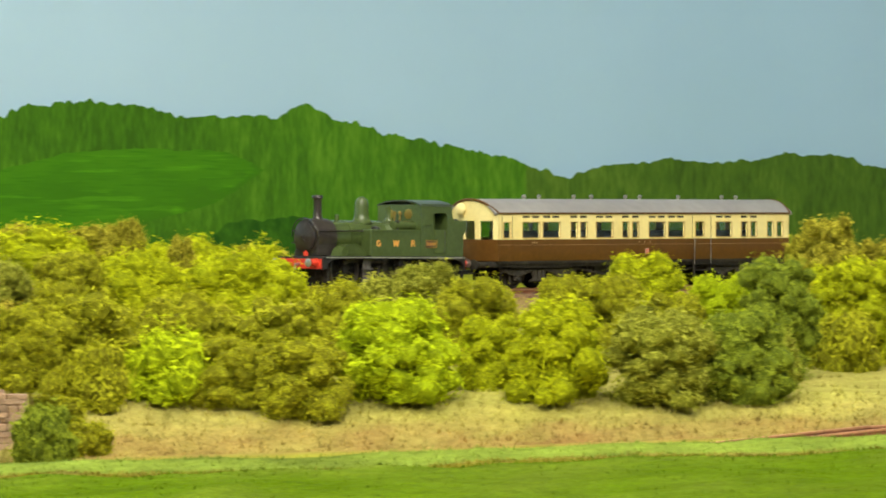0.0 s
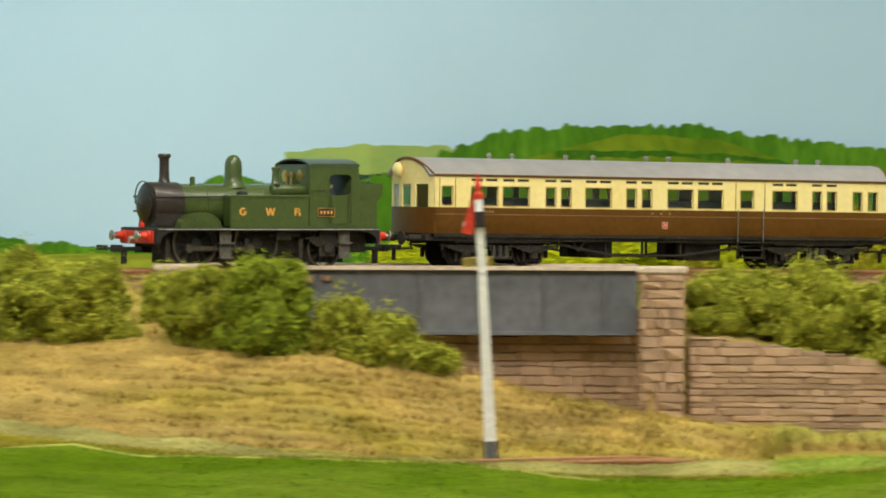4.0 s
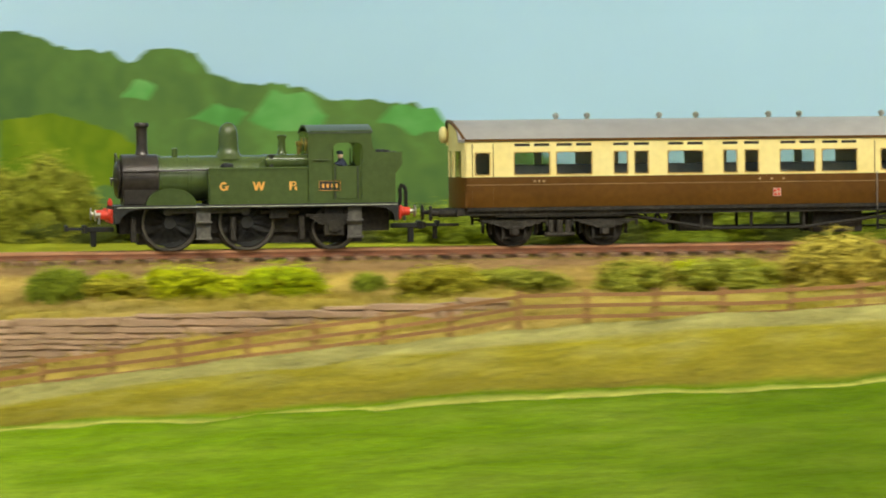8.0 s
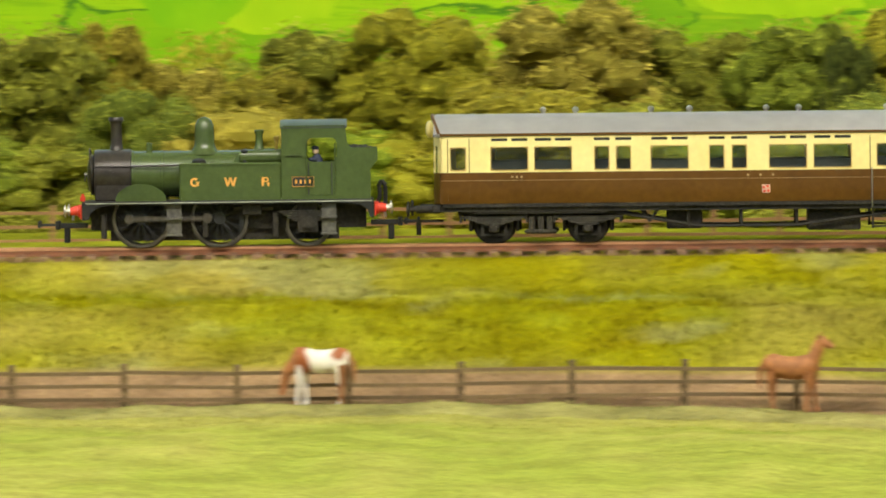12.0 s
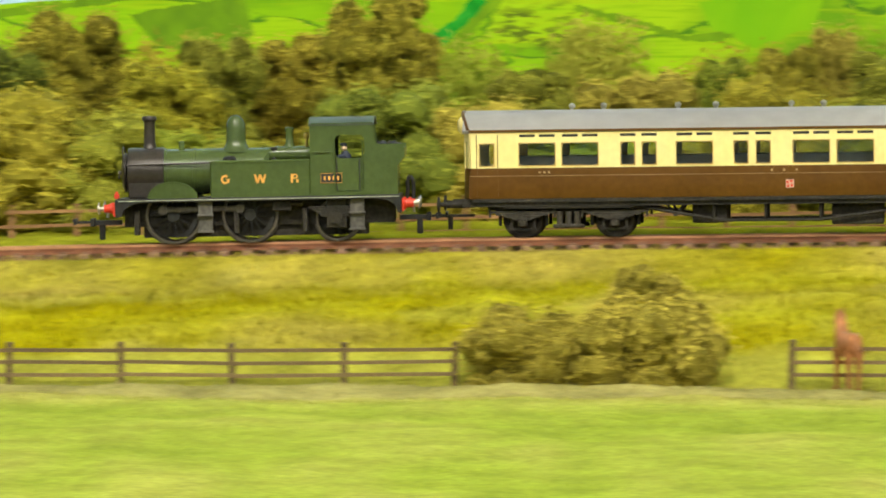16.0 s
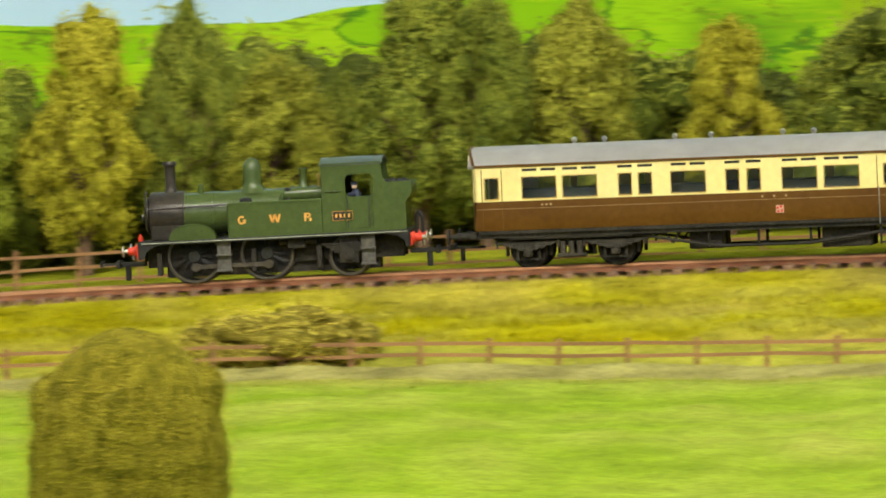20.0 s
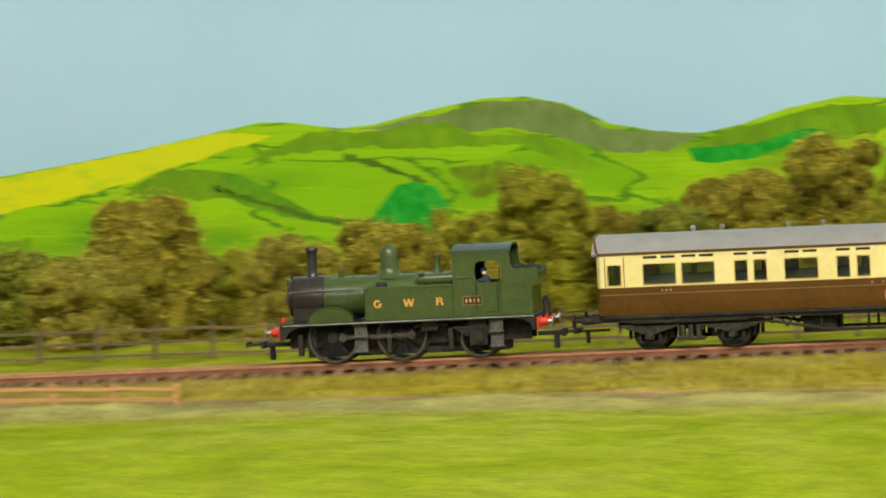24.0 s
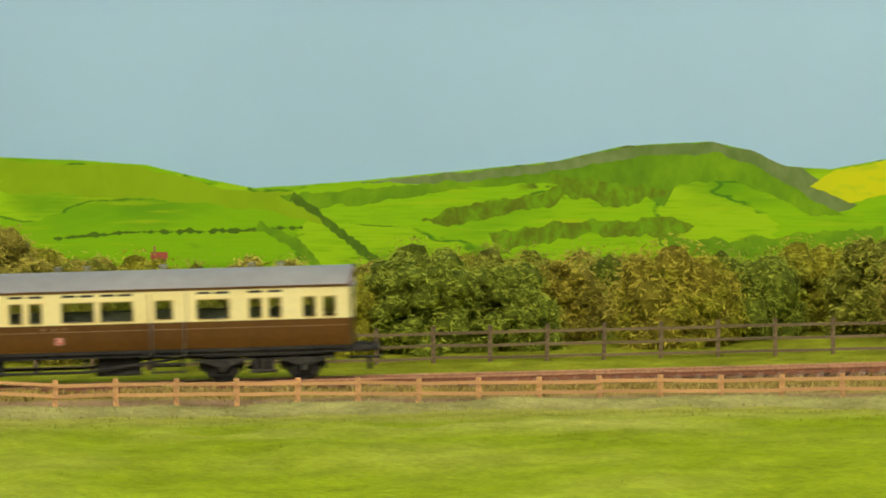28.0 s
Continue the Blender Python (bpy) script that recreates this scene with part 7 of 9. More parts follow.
plant_bushes([(49.74, 1490, -102.6, 22.4, 26.1, "olive"), (48.73, 1490, -103.1, 18.6, 18.6, "olive"), (47.23, 1485, -103.6, 22.3, 20.4, "olive"), (46.29, 1485, -103.9, 22.3, 22.3, "olive"), (43.9, 1532, -93.1, 4.6, 23.9, "olive"), (43.86, 1470, -98.5, 8.3, 11, "straw"), (78.97, 1482, -98.1, 21.3, 23.2, "olive"), (77.47, 1485, -98.4, 23.2, 27.8, "olive"), (77.5, 1490, -89.1, 14, 28.9, "olive"), (94.51, 1490, -96.6, 20.5, 14.9, "olive"), (93.08, 1490, -97.8, 22.4, 17.7, "olive"), (91.5, 1490, -97.9, 18.6, 21.4, "rust"), (104.6, 1520, -99.3, 24.7, 18.1, "olive"), (105.46, 1525, -98.6, 14.3, 14.3, "olive"), (109.8, 1600, -107.8, 22, 24, "sage"), (126.57, 1560, -128.3, 3.3, 10.7, "lime")] + \
    [(48.59, 1485, -103.3, 16.7, 14.8, "olive"), (46.81, 1490, -102.4, 15.8, 16.8, "olive")], "beside the field fence", 18, "field edge bushes", wide=1.2)
plant_bushes([(5.17, 2300, -45.6, 35.9, 28.8, "yellow"), (4.39, 2300, -39.8, 18.7, 25.9, "gold"), (3.25, 2300, -39.7, 25.9, 17.2, "yellow"), (2.32, 2300, -39.6, 20.1, 14.4, "gold"), (7.95, 2300, -42.3, 24.4, 28.8, "gold"), (7.17, 2300, -38, 25.9, 27.3, "yellow"), (6.17, 2300, -37.9, 24.4, 24.4, "gold"), (5.39, 2300, -36.4, 20.1, 14.4, "yellow"), (11.22, 2300, -42.9, 31.6, 33.1, "yellow"), (10.37, 2300, -40, 21.6, 21.6, "yellow"), (9.37, 2300, -44.2, 18.7, 15.8, "yellow"), (12.08, 2300, -42.9, 28.8, 23, "yellow"), (9.94, 2300, -39.4, 17.2, 17.2, "gold"), (13.09, 2300, -45.2, 43.1, 14.4, "yellow"), (23.1, 1960, -43.2, 25.7, 13.5, "yellow"), (27.84, 1900, -42.4, 26.1, 9.5, "lime")] + \
    [(23.12, 1900, -41.9, 23.8, 16.6, "green"), (39.84, 1850, -48.4, 27.8, 34.7, "sage"), (40.84, 1850, -46.1, 23.1, 37, "tree"), (38.13, 1850, -46.2, 23.1, 25.4, "green"), (36.85, 1850, -46.2, 23.1, 13.9, "green"), (25.78, 1850, -41.1, 30.1, 18.5, "green"), (27.3, 1850, -42.2, 30.1, 20.8, "dark"), (28.83, 1850, -43.4, 30.1, 16.2, "green"), (30.08, 1850, -44.3, 30.1, 18.5, "dark"), (31.33, 1850, -45.2, 30.1, 20.8, "green"), (33, 1850, -46.6, 30.1, 16.2, "dark"), (34.67, 1850, -48, 30.1, 18.5, "green"), (36.27, 1850, -49, 30.1, 20.8, "dark"), (37.87, 1850, -50, 30.1, 16.2, "green"), (39.44, 1850, -50.9, 30.1, 18.5, "dark"), (5.32, 2300, -37, 20.1, 22.9, "gold")] + \
    [(4.53, 2300, -34.1, 14.3, 18.6, "brush"), (3.96, 2300, -34, 10, 22.4, "gold"), (3.3, 2280, -33.6, 7.8, 14.2, "gold"), (2.27, 2280, -39.2, 10.7, 13.7, "yellow"), (-4.82, 2300, -32.7, 20.8, 24.4, "gold"), (-5.54, 2300, -35.4, 17.2, 17.2, "gold")], "behind the railway", 22, "bushes behind the railway", False)
plant_bushes([(52.31, 1830, -44.4, 11.9, 71.7, "dark"), (51.2, 1865, -45.2, 29.5, 89.9, "gold"), (49.71, 1900, -46, 20.6, 79.5, "gold"), (48.76, 1830, -44.2, 19.3, 69.7, "green"), (47.7, 1865, -45, 29.5, 78.5, "brush"), (46.41, 1900, -45.7, 23, 84.8, "tree"), (45.3, 1830, -43.9, 23.3, 74.3, "fir"), (44.28, 1865, -44.6, 20.8, 75.2, "fir"), (43.33, 1900, -45.3, 27.7, 69.4, "fir"), (57.76, 1840, -47.3, 29.7, 85.9, "gold"), (55.86, 1875, -48.2, 33.8, 90.1, "olive"), (54.33, 1910, -49, 28.5, 82.3, "tree"), (53.02, 1840, -47.2, 25.7, 81.2, "wood"), (65.2, 1840, -50.1, 20, 65.3, "gold"), (64.43, 1875, -51.1, 26.8, 81.1, "brush"), (63.31, 1910, -52.1, 27.9, 78.6, "olive")] + \
    [(62.23, 1840, -50.2, 16.5, 67.8, "gold"), (61.57, 1875, -51.2, 17.4, 85.5, "rust"), (60.73, 1910, -52.2, 23.1, 70.4, "olive"), (59.71, 1840, -50.3, 21.7, 63.3, "brush"), (59.1, 1875, -51.2, 27.9, 80.4, "tree"), (62.6, 1830, -60, 30, 90, "tree"), (63.75, 1865, -60, 38, 74, "gold"), (64.9, 1900, -60, 26, 82, "brush"), (66.05, 1830, -60, 30, 66, "wood"), (67.2, 1865, -60, 38, 90, "olive"), (68.35, 1900, -60, 26, 74, "tree"), (69.5, 1830, -60, 30, 82, "gold"), (70.65, 1865, -60, 38, 66, "brush"), (80.84, 1840, -56.3, 23.4, 95, "brush"), (79.73, 1875, -57.4, 19.2, 48, "olive"), (78.91, 1910, -58.5, 20.7, 65.6, "tree")] + \
    [(76.46, 1840, -56.3, 14.8, 67.9, "wood"), (75.69, 1875, -57.3, 18, 73.8, "brush"), (75.1, 1910, -58.4, 13, 82.4, "olive"), (73.25, 1840, -56.1, 16.5, 67.8, "rust"), (72.45, 1875, -57.1, 19.8, 73.7, "brush"), (71.45, 1910, -58, 20.1, 72.6, "green"), (70.86, 1840, -55.8, 24.5, 76.8, "olive"), (74.29, 1875, -57.3, 25, 71.5, "tree"), (77.59, 1910, -58.5, 30.2, 60.9, "olive"), (86.93, 1850, -59.1, 24.7, 63.8, "gold"), (85.69, 1885, -60.3, 22.8, 75.5, "fir"), (84.65, 1920, -61.5, 24.4, 92.8, "brush"), (83.58, 1850, -59.3, 21.2, 68.7, "gold"), (83, 1885, -60.4, 18.1, 80.8, "tree"), (81.98, 1920, -61.5, 25, 80.4, "rust"), (96.87, 1860, -62.6, 28.9, 86.9, "fir")] + \
    [(95.71, 1895, -63.9, 17, 72.1, "tree"), (94.6, 1930, -65.3, 35.4, 53.8, "olive"), (93.01, 1860, -63.1, 28.9, 72.8, "tree"), (91.9, 1895, -64.4, 16.4, 72.3, "olive"), (90.89, 1930, -65.6, 19.1, 79.6, "brush"), (89.43, 1860, -63.3, 38.1, 68.1, "sage"), (95.57, 1880, -68.9, 20, 72.8, "rust"), (93.07, 1920, -70.7, 31.2, 74.4, "tree"), (93.93, 1960, -72, 24.5, 61.2, "dark"), (94.71, 1960, -71.9, 22.1, 53.9, "green"), (115.93, 1960, -90.5, 31.9, 60, "olive"), (114.93, 2000, -92.6, 26.2, 65, "gold"), (116.78, 2040, -93.9, 26.8, 58.6, "gold"), (117.78, 1960, -91.1, 26.9, 53.9, "gold"), (126.25, 2100, -118.3, 23.6, 68.2, "gold"), (125.46, 2140, -120.7, 17.4, 53.5, "rust")] + \
    [(124.53, 2060, -115.1, 19.3, 51.5, "tree"), (123.74, 2100, -118.7, 26.2, 69.6, "rust"), (122.59, 2140, -121.1, 25.4, 88.3, "rust"), (121.44, 2060, -116.6, 20.6, 77.2, "gold"), (120.16, 2100, -116.2, 26.2, 81.4, "rust"), (118.95, 2140, -113, 21.4, 69.5, "rust"), (129.39, 2060, -117.9, 23.2, 38.6, "olive"), (128.25, 2100, -120.5, 26.2, 47.2, "rust"), (127.32, 2140, -120.4, 20.1, 50.8, "gold"), (126.82, 2060, -116, 15.4, 33.5, "olive"), (131.26, 2100, -120.7, 26.2, 57.8, "rust"), (130.76, 2140, -123.1, 21.4, 32.1, "tree"), (132.04, 2060, -118.2, 23.2, 30.9, "olive"), (132.68, 2100, -120.4, 23.6, 34.1, "tree"), (129.9, 2140, -123.3, 17.4, 37.5, "gold"), (138.54, 2060, -120, 25.8, 30.9, "wood")] + \
    [(137.4, 2100, -122.6, 24.9, 28.9, "tree"), (136.4, 2140, -125.2, 24.1, 28.1, "olive"), (135.4, 2060, -120.7, 25.8, 29.6, "rust"), (134.4, 2100, -123.3, 23.6, 28.9, "wood"), (133.47, 2140, -123.1, 21.4, 32.1, "gold"), (143.07, 2060, -128.7, 27, 38.6, "olive"), (142.22, 2100, -131.5, 23.6, 36.8, "gold"), (141.36, 2140, -132.2, 21.4, 30.8, "tree"), (140.5, 2060, -127.5, 23.2, 34.8, "olive"), (137.06, 2100, -130.7, 21, 36.8, "rust"), (136.2, 2140, -133.3, 22.7, 34.8, "wood"), (135.27, 2060, -128.4, 23.2, 36, "gold"), (144.04, 2100, -133.5, 21, 57.8, "olive"), (143.47, 2140, -135.4, 17.4, 48.1, "gold"), (142.83, 2060, -129.8, 16.7, 38.6, "tree"), (139.04, 2100, -133.2, 17.1, 36.8, "olive")] + \
    [(138.18, 2140, -135.9, 20.1, 41.5, "rust"), (137.46, 2060, -130.9, 19.3, 36, "wood"), (144.75, 2100, -133.2, 22.3, 52.5, "gold"), (140.33, 2140, -135.5, 20.1, 29.4, "olive"), (139.47, 2060, -130.6, 15.4, 30.9, "gold"), (142.04, 2100, -132.6, 19.7, 28.9, "tree"), (141.19, 2140, -135.3, 20.1, 26.8, "olive")], "in the hedge behind the railway", 18, "hedge bushes", False, wide=1.22)


def build_thicket(rows, label):
    """The dense undergrowth of the hedge, where single bushes run together, and its dark shade filler, as one mass."""
    verts, faces, mats, slot, count = [], [], [], [], 0
    for i, (az, d, z, r, h, c) in enumerate(rows):
        zb = min(z - 1.5, ground_z(az, d) - 1)
        h += max(0, z - 1.5 - zb)
        m = np.array(Matrix.Translation(polar(az, d, zb)) @ pose(0, 0, 0, 0, 0, random.uniform(0, 360)) @ Matrix.Diagonal((r * 0.00144, r * 0.00137, h * 0.00106, 1)))
        bush_mesh("mid", i % 5, c)
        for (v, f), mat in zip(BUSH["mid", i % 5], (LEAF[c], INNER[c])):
            if mat not in mats:
                mats.append(mat)
            v, f = np.array(v), np.array(f)
            verts.append(v @ m[:3, :3].T + m[:3, 3])
            faces.append(f + count)
            slot += [mats.index(mat)] * len(f)
            count += len(v)
    me = bpy.data.meshes.new("undergrowth")
    me.from_pydata(np.concatenate(verts), [], np.concatenate(faces))
    for mat in mats:
        me.materials.append(mat)
    me.polygons.foreach_set("material_index", slot)
    me.update()
    tagged(new("undergrowth", me), label, "undergrowth", kind="stuff")


# Fir and dark rows at 1985 stand in for deep shade under the trees.
build_thicket([(93.61, 1985, -76.6, 34.3, 74.6, "fir"), (95.35, 1985, -77, 34.3, 83.2, "dark"), (97.09, 1985, -77.4, 34.3, 92.1, "fir"), (98.49, 1985, -77.7, 34.3, 74.6, "dark"), (99.9, 1985, -77.9, 34.3, 83.2, "fir"), (101.3, 1985, -78.4, 34.3, 92.1, "dark"), (102.7, 1985, -79, 34.3, 74.6, "fir"), (104.03, 1985, -79.3, 34.3, 83.2, "dark"), (105.36, 1985, -79.5, 34.3, 92.1, "fir"), (106.95, 1985, -86.2, 34.3, 74.6, "dark"), (108.55, 1985, -86.6, 34.3, 83.2, "fir"), (110.08, 1985, -87.1, 34.3, 92.1, "dark"), (124.21, 2165, -123.7, 31.1, 31.1, "olive"), (125.86, 2165, -123.7, 31.1, 31.1, "tree"), (127.5, 2165, -123.6, 31.1, 31.1, "wood"), (128.88, 2165, -123.5, 31.1, 31.1, "rust")] + \
    [(130.27, 2165, -131.5, 31.1, 31.1, "olive"), (131.74, 2165, -131.4, 31.1, 31.1, "tree"), (133.22, 2165, -131.3, 31.1, 31.1, "gold"), (134.49, 2165, -131.6, 31.1, 31.1, "olive"), (135.75, 2165, -131.9, 31.1, 31.1, "wood"), (136.82, 2165, -132.6, 31.1, 31.1, "tree"), (137.89, 2165, -133.2, 31.1, 31.1, "olive"), (138.09, 2165, -134.3, 31.1, 31.1, "rust"), (138.29, 2165, -135.4, 31.1, 31.1, "wood"), (43.6, 1950, -48, 30, 56, "fir"), (44.9, 1950, -48.5, 30, 71, "fir"), (46.2, 1950, -49.1, 30, 66, "green"), (47.5, 1950, -49.6, 30, 61, "wood"), (48.8, 1950, -50.2, 30, 56, "olive"), (50.1, 1950, -50.7, 30, 71, "brush"), (51.4, 1950, -51.3, 30, 66, "tree")] + \
    [(52.7, 1950, -51.8, 30, 61, "green"), (54, 1950, -52.4, 30, 56, "wood"), (55.3, 1950, -52.9, 30, 71, "olive"), (56.6, 1950, -53.5, 30, 66, "brush"), (57.9, 1950, -54, 30, 61, "tree"), (59.2, 1950, -54.6, 30, 56, "green"), (60.5, 1950, -55.1, 30, 71, "wood"), (61.8, 1950, -55.6, 30, 66, "olive"), (63.1, 1950, -56.2, 30, 61, "brush"), (64.4, 1950, -56.7, 30, 50, "tree"), (65.7, 1950, -57.3, 30, 65, "green"), (67, 1950, -57.8, 30, 60, "wood"), (68.3, 1950, -58.4, 30, 55, "olive"), (69.6, 1950, -58.9, 30, 50, "brush"), (70.9, 1950, -59.5, 30, 65, "tree"), (72.2, 1950, -60, 30, 60, "green")] + \
    [(73.5, 1950, -60.6, 30, 55, "wood"), (74.8, 1950, -61.1, 30, 50, "olive"), (76.1, 1950, -61.6, 30, 65, "brush"), (77.4, 1950, -62.2, 30, 60, "tree"), (78.7, 1950, -62.7, 30, 55, "green"), (80, 1950, -63.3, 30, 50, "wood"), (81.3, 1950, -63.8, 30, 65, "olive"), (82.6, 1950, -64.4, 30, 60, "brush"), (83.9, 1950, -64.9, 30, 55, "tree"), (85.2, 1950, -65.5, 30, 50, "green"), (86.5, 1950, -66, 30, 65, "wood"), (87.8, 1950, -66.6, 30, 60, "olive"), (89.1, 1950, -67.1, 30, 55, "brush"), (43, 1785, -46.4, 25, 36, "fir"), (44.22, 1785, -46.8, 30, 43, "fir"), (45.44, 1785, -47.2, 35, 50, "fir")] + \
    [(46.66, 1785, -47.6, 25, 57, "fir"), (47.88, 1785, -48.1, 30, 36, "gold"), (49.1, 1785, -48.5, 35, 43, "green"), (50.32, 1785, -48.9, 25, 50, "olive"), (51.54, 1785, -49.3, 30, 57, "fir"), (52.76, 1785, -49.7, 35, 36, "tree"), (53.98, 1785, -50.1, 25, 43, "wood"), (55.2, 1785, -50.5, 30, 50, "tree"), (56.42, 1785, -51, 35, 57, "brush"), (57.64, 1785, -51.4, 25, 36, "gold"), (58.86, 1785, -51.8, 30, 43, "green"), (60.08, 1785, -52.2, 35, 50, "olive"), (61.3, 1785, -52.6, 25, 57, "fir"), (62.52, 1785, -53, 30, 36, "tree"), (63.74, 1785, -53.5, 35, 43, "wood"), (64.96, 1785, -53.9, 25, 50, "tree")] + \
    [(66.18, 1785, -54.3, 30, 57, "brush"), (67.4, 1785, -54.7, 35, 36, "gold"), (68.62, 1785, -55.1, 25, 43, "green"), (69.84, 1785, -55.5, 30, 50, "olive"), (71.06, 1785, -55.9, 35, 57, "fir"), (72.28, 1785, -56.4, 25, 36, "tree"), (73.5, 1785, -56.8, 30, 43, "wood"), (74.72, 1785, -57.2, 35, 50, "tree"), (75.94, 1785, -57.6, 25, 57, "brush"), (77.16, 1785, -58, 30, 36, "gold"), (78.38, 1785, -58.4, 35, 43, "green"), (79.6, 1785, -58.8, 25, 50, "olive"), (80.82, 1785, -59.3, 30, 57, "fir"), (82.04, 1785, -59.7, 35, 36, "tree"), (83.26, 1785, -60.1, 25, 43, "wood"), (84.48, 1785, -60.5, 30, 50, "tree")] + \
    [(85.7, 1785, -60.9, 35, 57, "brush"), (86.92, 1785, -61.3, 25, 36, "gold"), (88.14, 1785, -61.7, 30, 43, "green"), (89.36, 1785, -62.2, 35, 50, "olive"), (90.58, 1785, -62.6, 25, 57, "fir")], "dense olive and green hedge undergrowth, with dark filler as shade under trees")


plant_bushes([(76.52, 1990, -40.3, 28.6, 47.3, "rust"), (74.74, 1990, -32.9, 28.6, 57.2, "green"), (72.95, 1990, -40.3, 28.6, 67.2, "wood"), (71.16, 1990, -32.7, 28.6, 47.3, "tree"), (69.37, 1990, -40, 28.6, 57.2, "rust"), (67.58, 1990, -32.4, 28.6, 67.2, "green"), (81.75, 1990, -43, 28.6, 47.3, "green"), (79.96, 1990, -35.5, 28.6, 57.2, "wood"), (78.17, 1990, -42.9, 28.6, 67.2, "tree"), (76.38, 1990, -35.3, 28.6, 47.3, "rust"), (74.59, 1990, -42.7, 28.6, 57.2, "green"), (72.81, 1990, -35, 28.6, 67.2, "wood"), (87.02, 1990, -45.3, 28.6, 47.3, "wood"), (85.24, 1990, -37.9, 28.6, 57.2, "tree"), (83.45, 1990, -45.4, 28.6, 67.2, "rust"), (81.66, 1990, -38, 28.6, 47.3, "green")] + \
    [(79.87, 1990, -45.4, 28.6, 57.2, "wood"), (78.09, 1990, -37.9, 28.6, 67.2, "tree"), (52.1, 1960, -22.2, 29.4, 56.4, "gold"), (49.96, 1960, -22, 29.4, 56.4, "olive"), (47.81, 1960, -21.8, 29.4, 56.4, "wood"), (45.31, 1960, -21.5, 29.4, 56.4, "tree"), (57.16, 1960, -24.7, 29.4, 56.4, "olive"), (55.02, 1960, -24.6, 29.4, 56.4, "wood"), (52.88, 1960, -24.5, 29.4, 56.4, "gold"), (50.37, 1960, -24.3, 29.4, 56.4, "olive"), (62.63, 1960, -27, 29.4, 56.4, "wood"), (60.49, 1960, -27, 29.4, 56.4, "gold"), (58.34, 1960, -27, 29.4, 56.4, "olive"), (55.84, 1960, -26.9, 29.4, 56.4, "wood")], "in open sprays behind hedge", 18, "open hedge shrubs", False, True)


def build_big_bush():
    z = ground_z(106.7, 1085) - 2
    ob = bush_thing("huge", 2, "clipped", Matrix.Translation(polar(106.7, 1085, z)) @ Matrix.Diagonal((0.0262, 0.0255, 0.0535, 1)))
    tagged(ob, "large clipped olive-green bush in the front field", "bush")


build_big_bush()


# ---- trees behind the line: trunk, limbs and crown ----
def tree_geometry(seed):
    """Unit height: a stem, limbs in loose whorls and a flattened leaf clump at each tip, in a pointed or a round outline."""
    rnd = random.Random(seed)
    bm = bmesh.new()
    pts = [Vector((0, 0, -0.03))]
    for i in range(6):
        pts.append(pts[-1] + Vector((rnd.uniform(-0.02, 0.02), rnd.uniform(-0.02, 0.02), 0.155)))
    for i in range(6):
        add_rod(bm, pts[i], pts[i + 1], 0.034 * (1 - i / 7), 0.034 * (1 - (i + 1) / 7), 8, False)
    peak = rnd.uniform(0.36, 0.52)
    blobs = [(pts[6].x, pts[6].y, 0.93, 0.055), (pts[5].x, pts[5].y, 0.85, 0.085), (pts[5].x, pts[5].y, 0.74, 0.10)]
    n = 54
    for i in range(n):
        z = 0.17 + 0.70 * (i + rnd.random()) / n
        wide = 0.29 * ((z - 0.02) / (peak - 0.02) if z < peak else ((1.02 - z) / (1.02 - peak)) ** 0.8)
        a, r = i * 2.4 + rnd.uniform(-0.5, 0.5), wide * rnd.uniform(0.45, 1.0)
        tip = Vector((r * math.cos(a), r * math.sin(a), z))
        root = pts[min(5, max(1, int((z - 0.08) / 0.155)))]
        add_rod(bm, root, tip, 0.012, 0.004, 5, False)
        blobs.append((tip.x, tip.y, tip.z, rnd.uniform(0.060, 0.105)))
    me = bpy.data.meshes.new("trunk")
    bm.to_mesh(me)
    bm.free()
    me.materials.append(M["bark"])
    me.shade_smooth()
    return me, leaf_cloud(blobs, 24000, 0.0085, seed, core=0.72)


TREE = [tree_geometry(s) for s in (11, 12, 13, 14)]
CROWN = {}


def plant_trees(rows):
    for i, (az, d, z, r, h, c) in enumerate(rows):
        k = (i * 3 + 1) % 4
        trunk, clouds = TREE[k]
        if (k, c) not in CROWN:
            CROWN[k, c] = []
            for v, f in clouds:
                me = bpy.data.meshes.new("crown")
                me.from_pydata(v, [], f)
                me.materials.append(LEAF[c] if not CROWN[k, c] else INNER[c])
                me.update()
                CROWN[k, c].append(me)
        base = new("tree")
        zb = min(z, ground_z(az, d))
        hh = h + (z - zb)
        base.matrix_basis = Matrix.Translation(polar(az, d, zb)) @ pose(0, 0, 0, 0, 0, random.uniform(0, 360)) @ Matrix.Diagonal((r * 0.0038, r * 0.0038, hh * 0.00103, 1))
        for name, me in (("trunk", trunk), ("crown", CROWN[k, c][0]), ("inner_crown", CROWN[k, c][1])):
            ob = new(name, me)
            ob.parent = base
        tagged(base, "tall model tree with " + WORDS[c] + " leaf clumps and bare trunk", "tree", group="trees behind the railway")


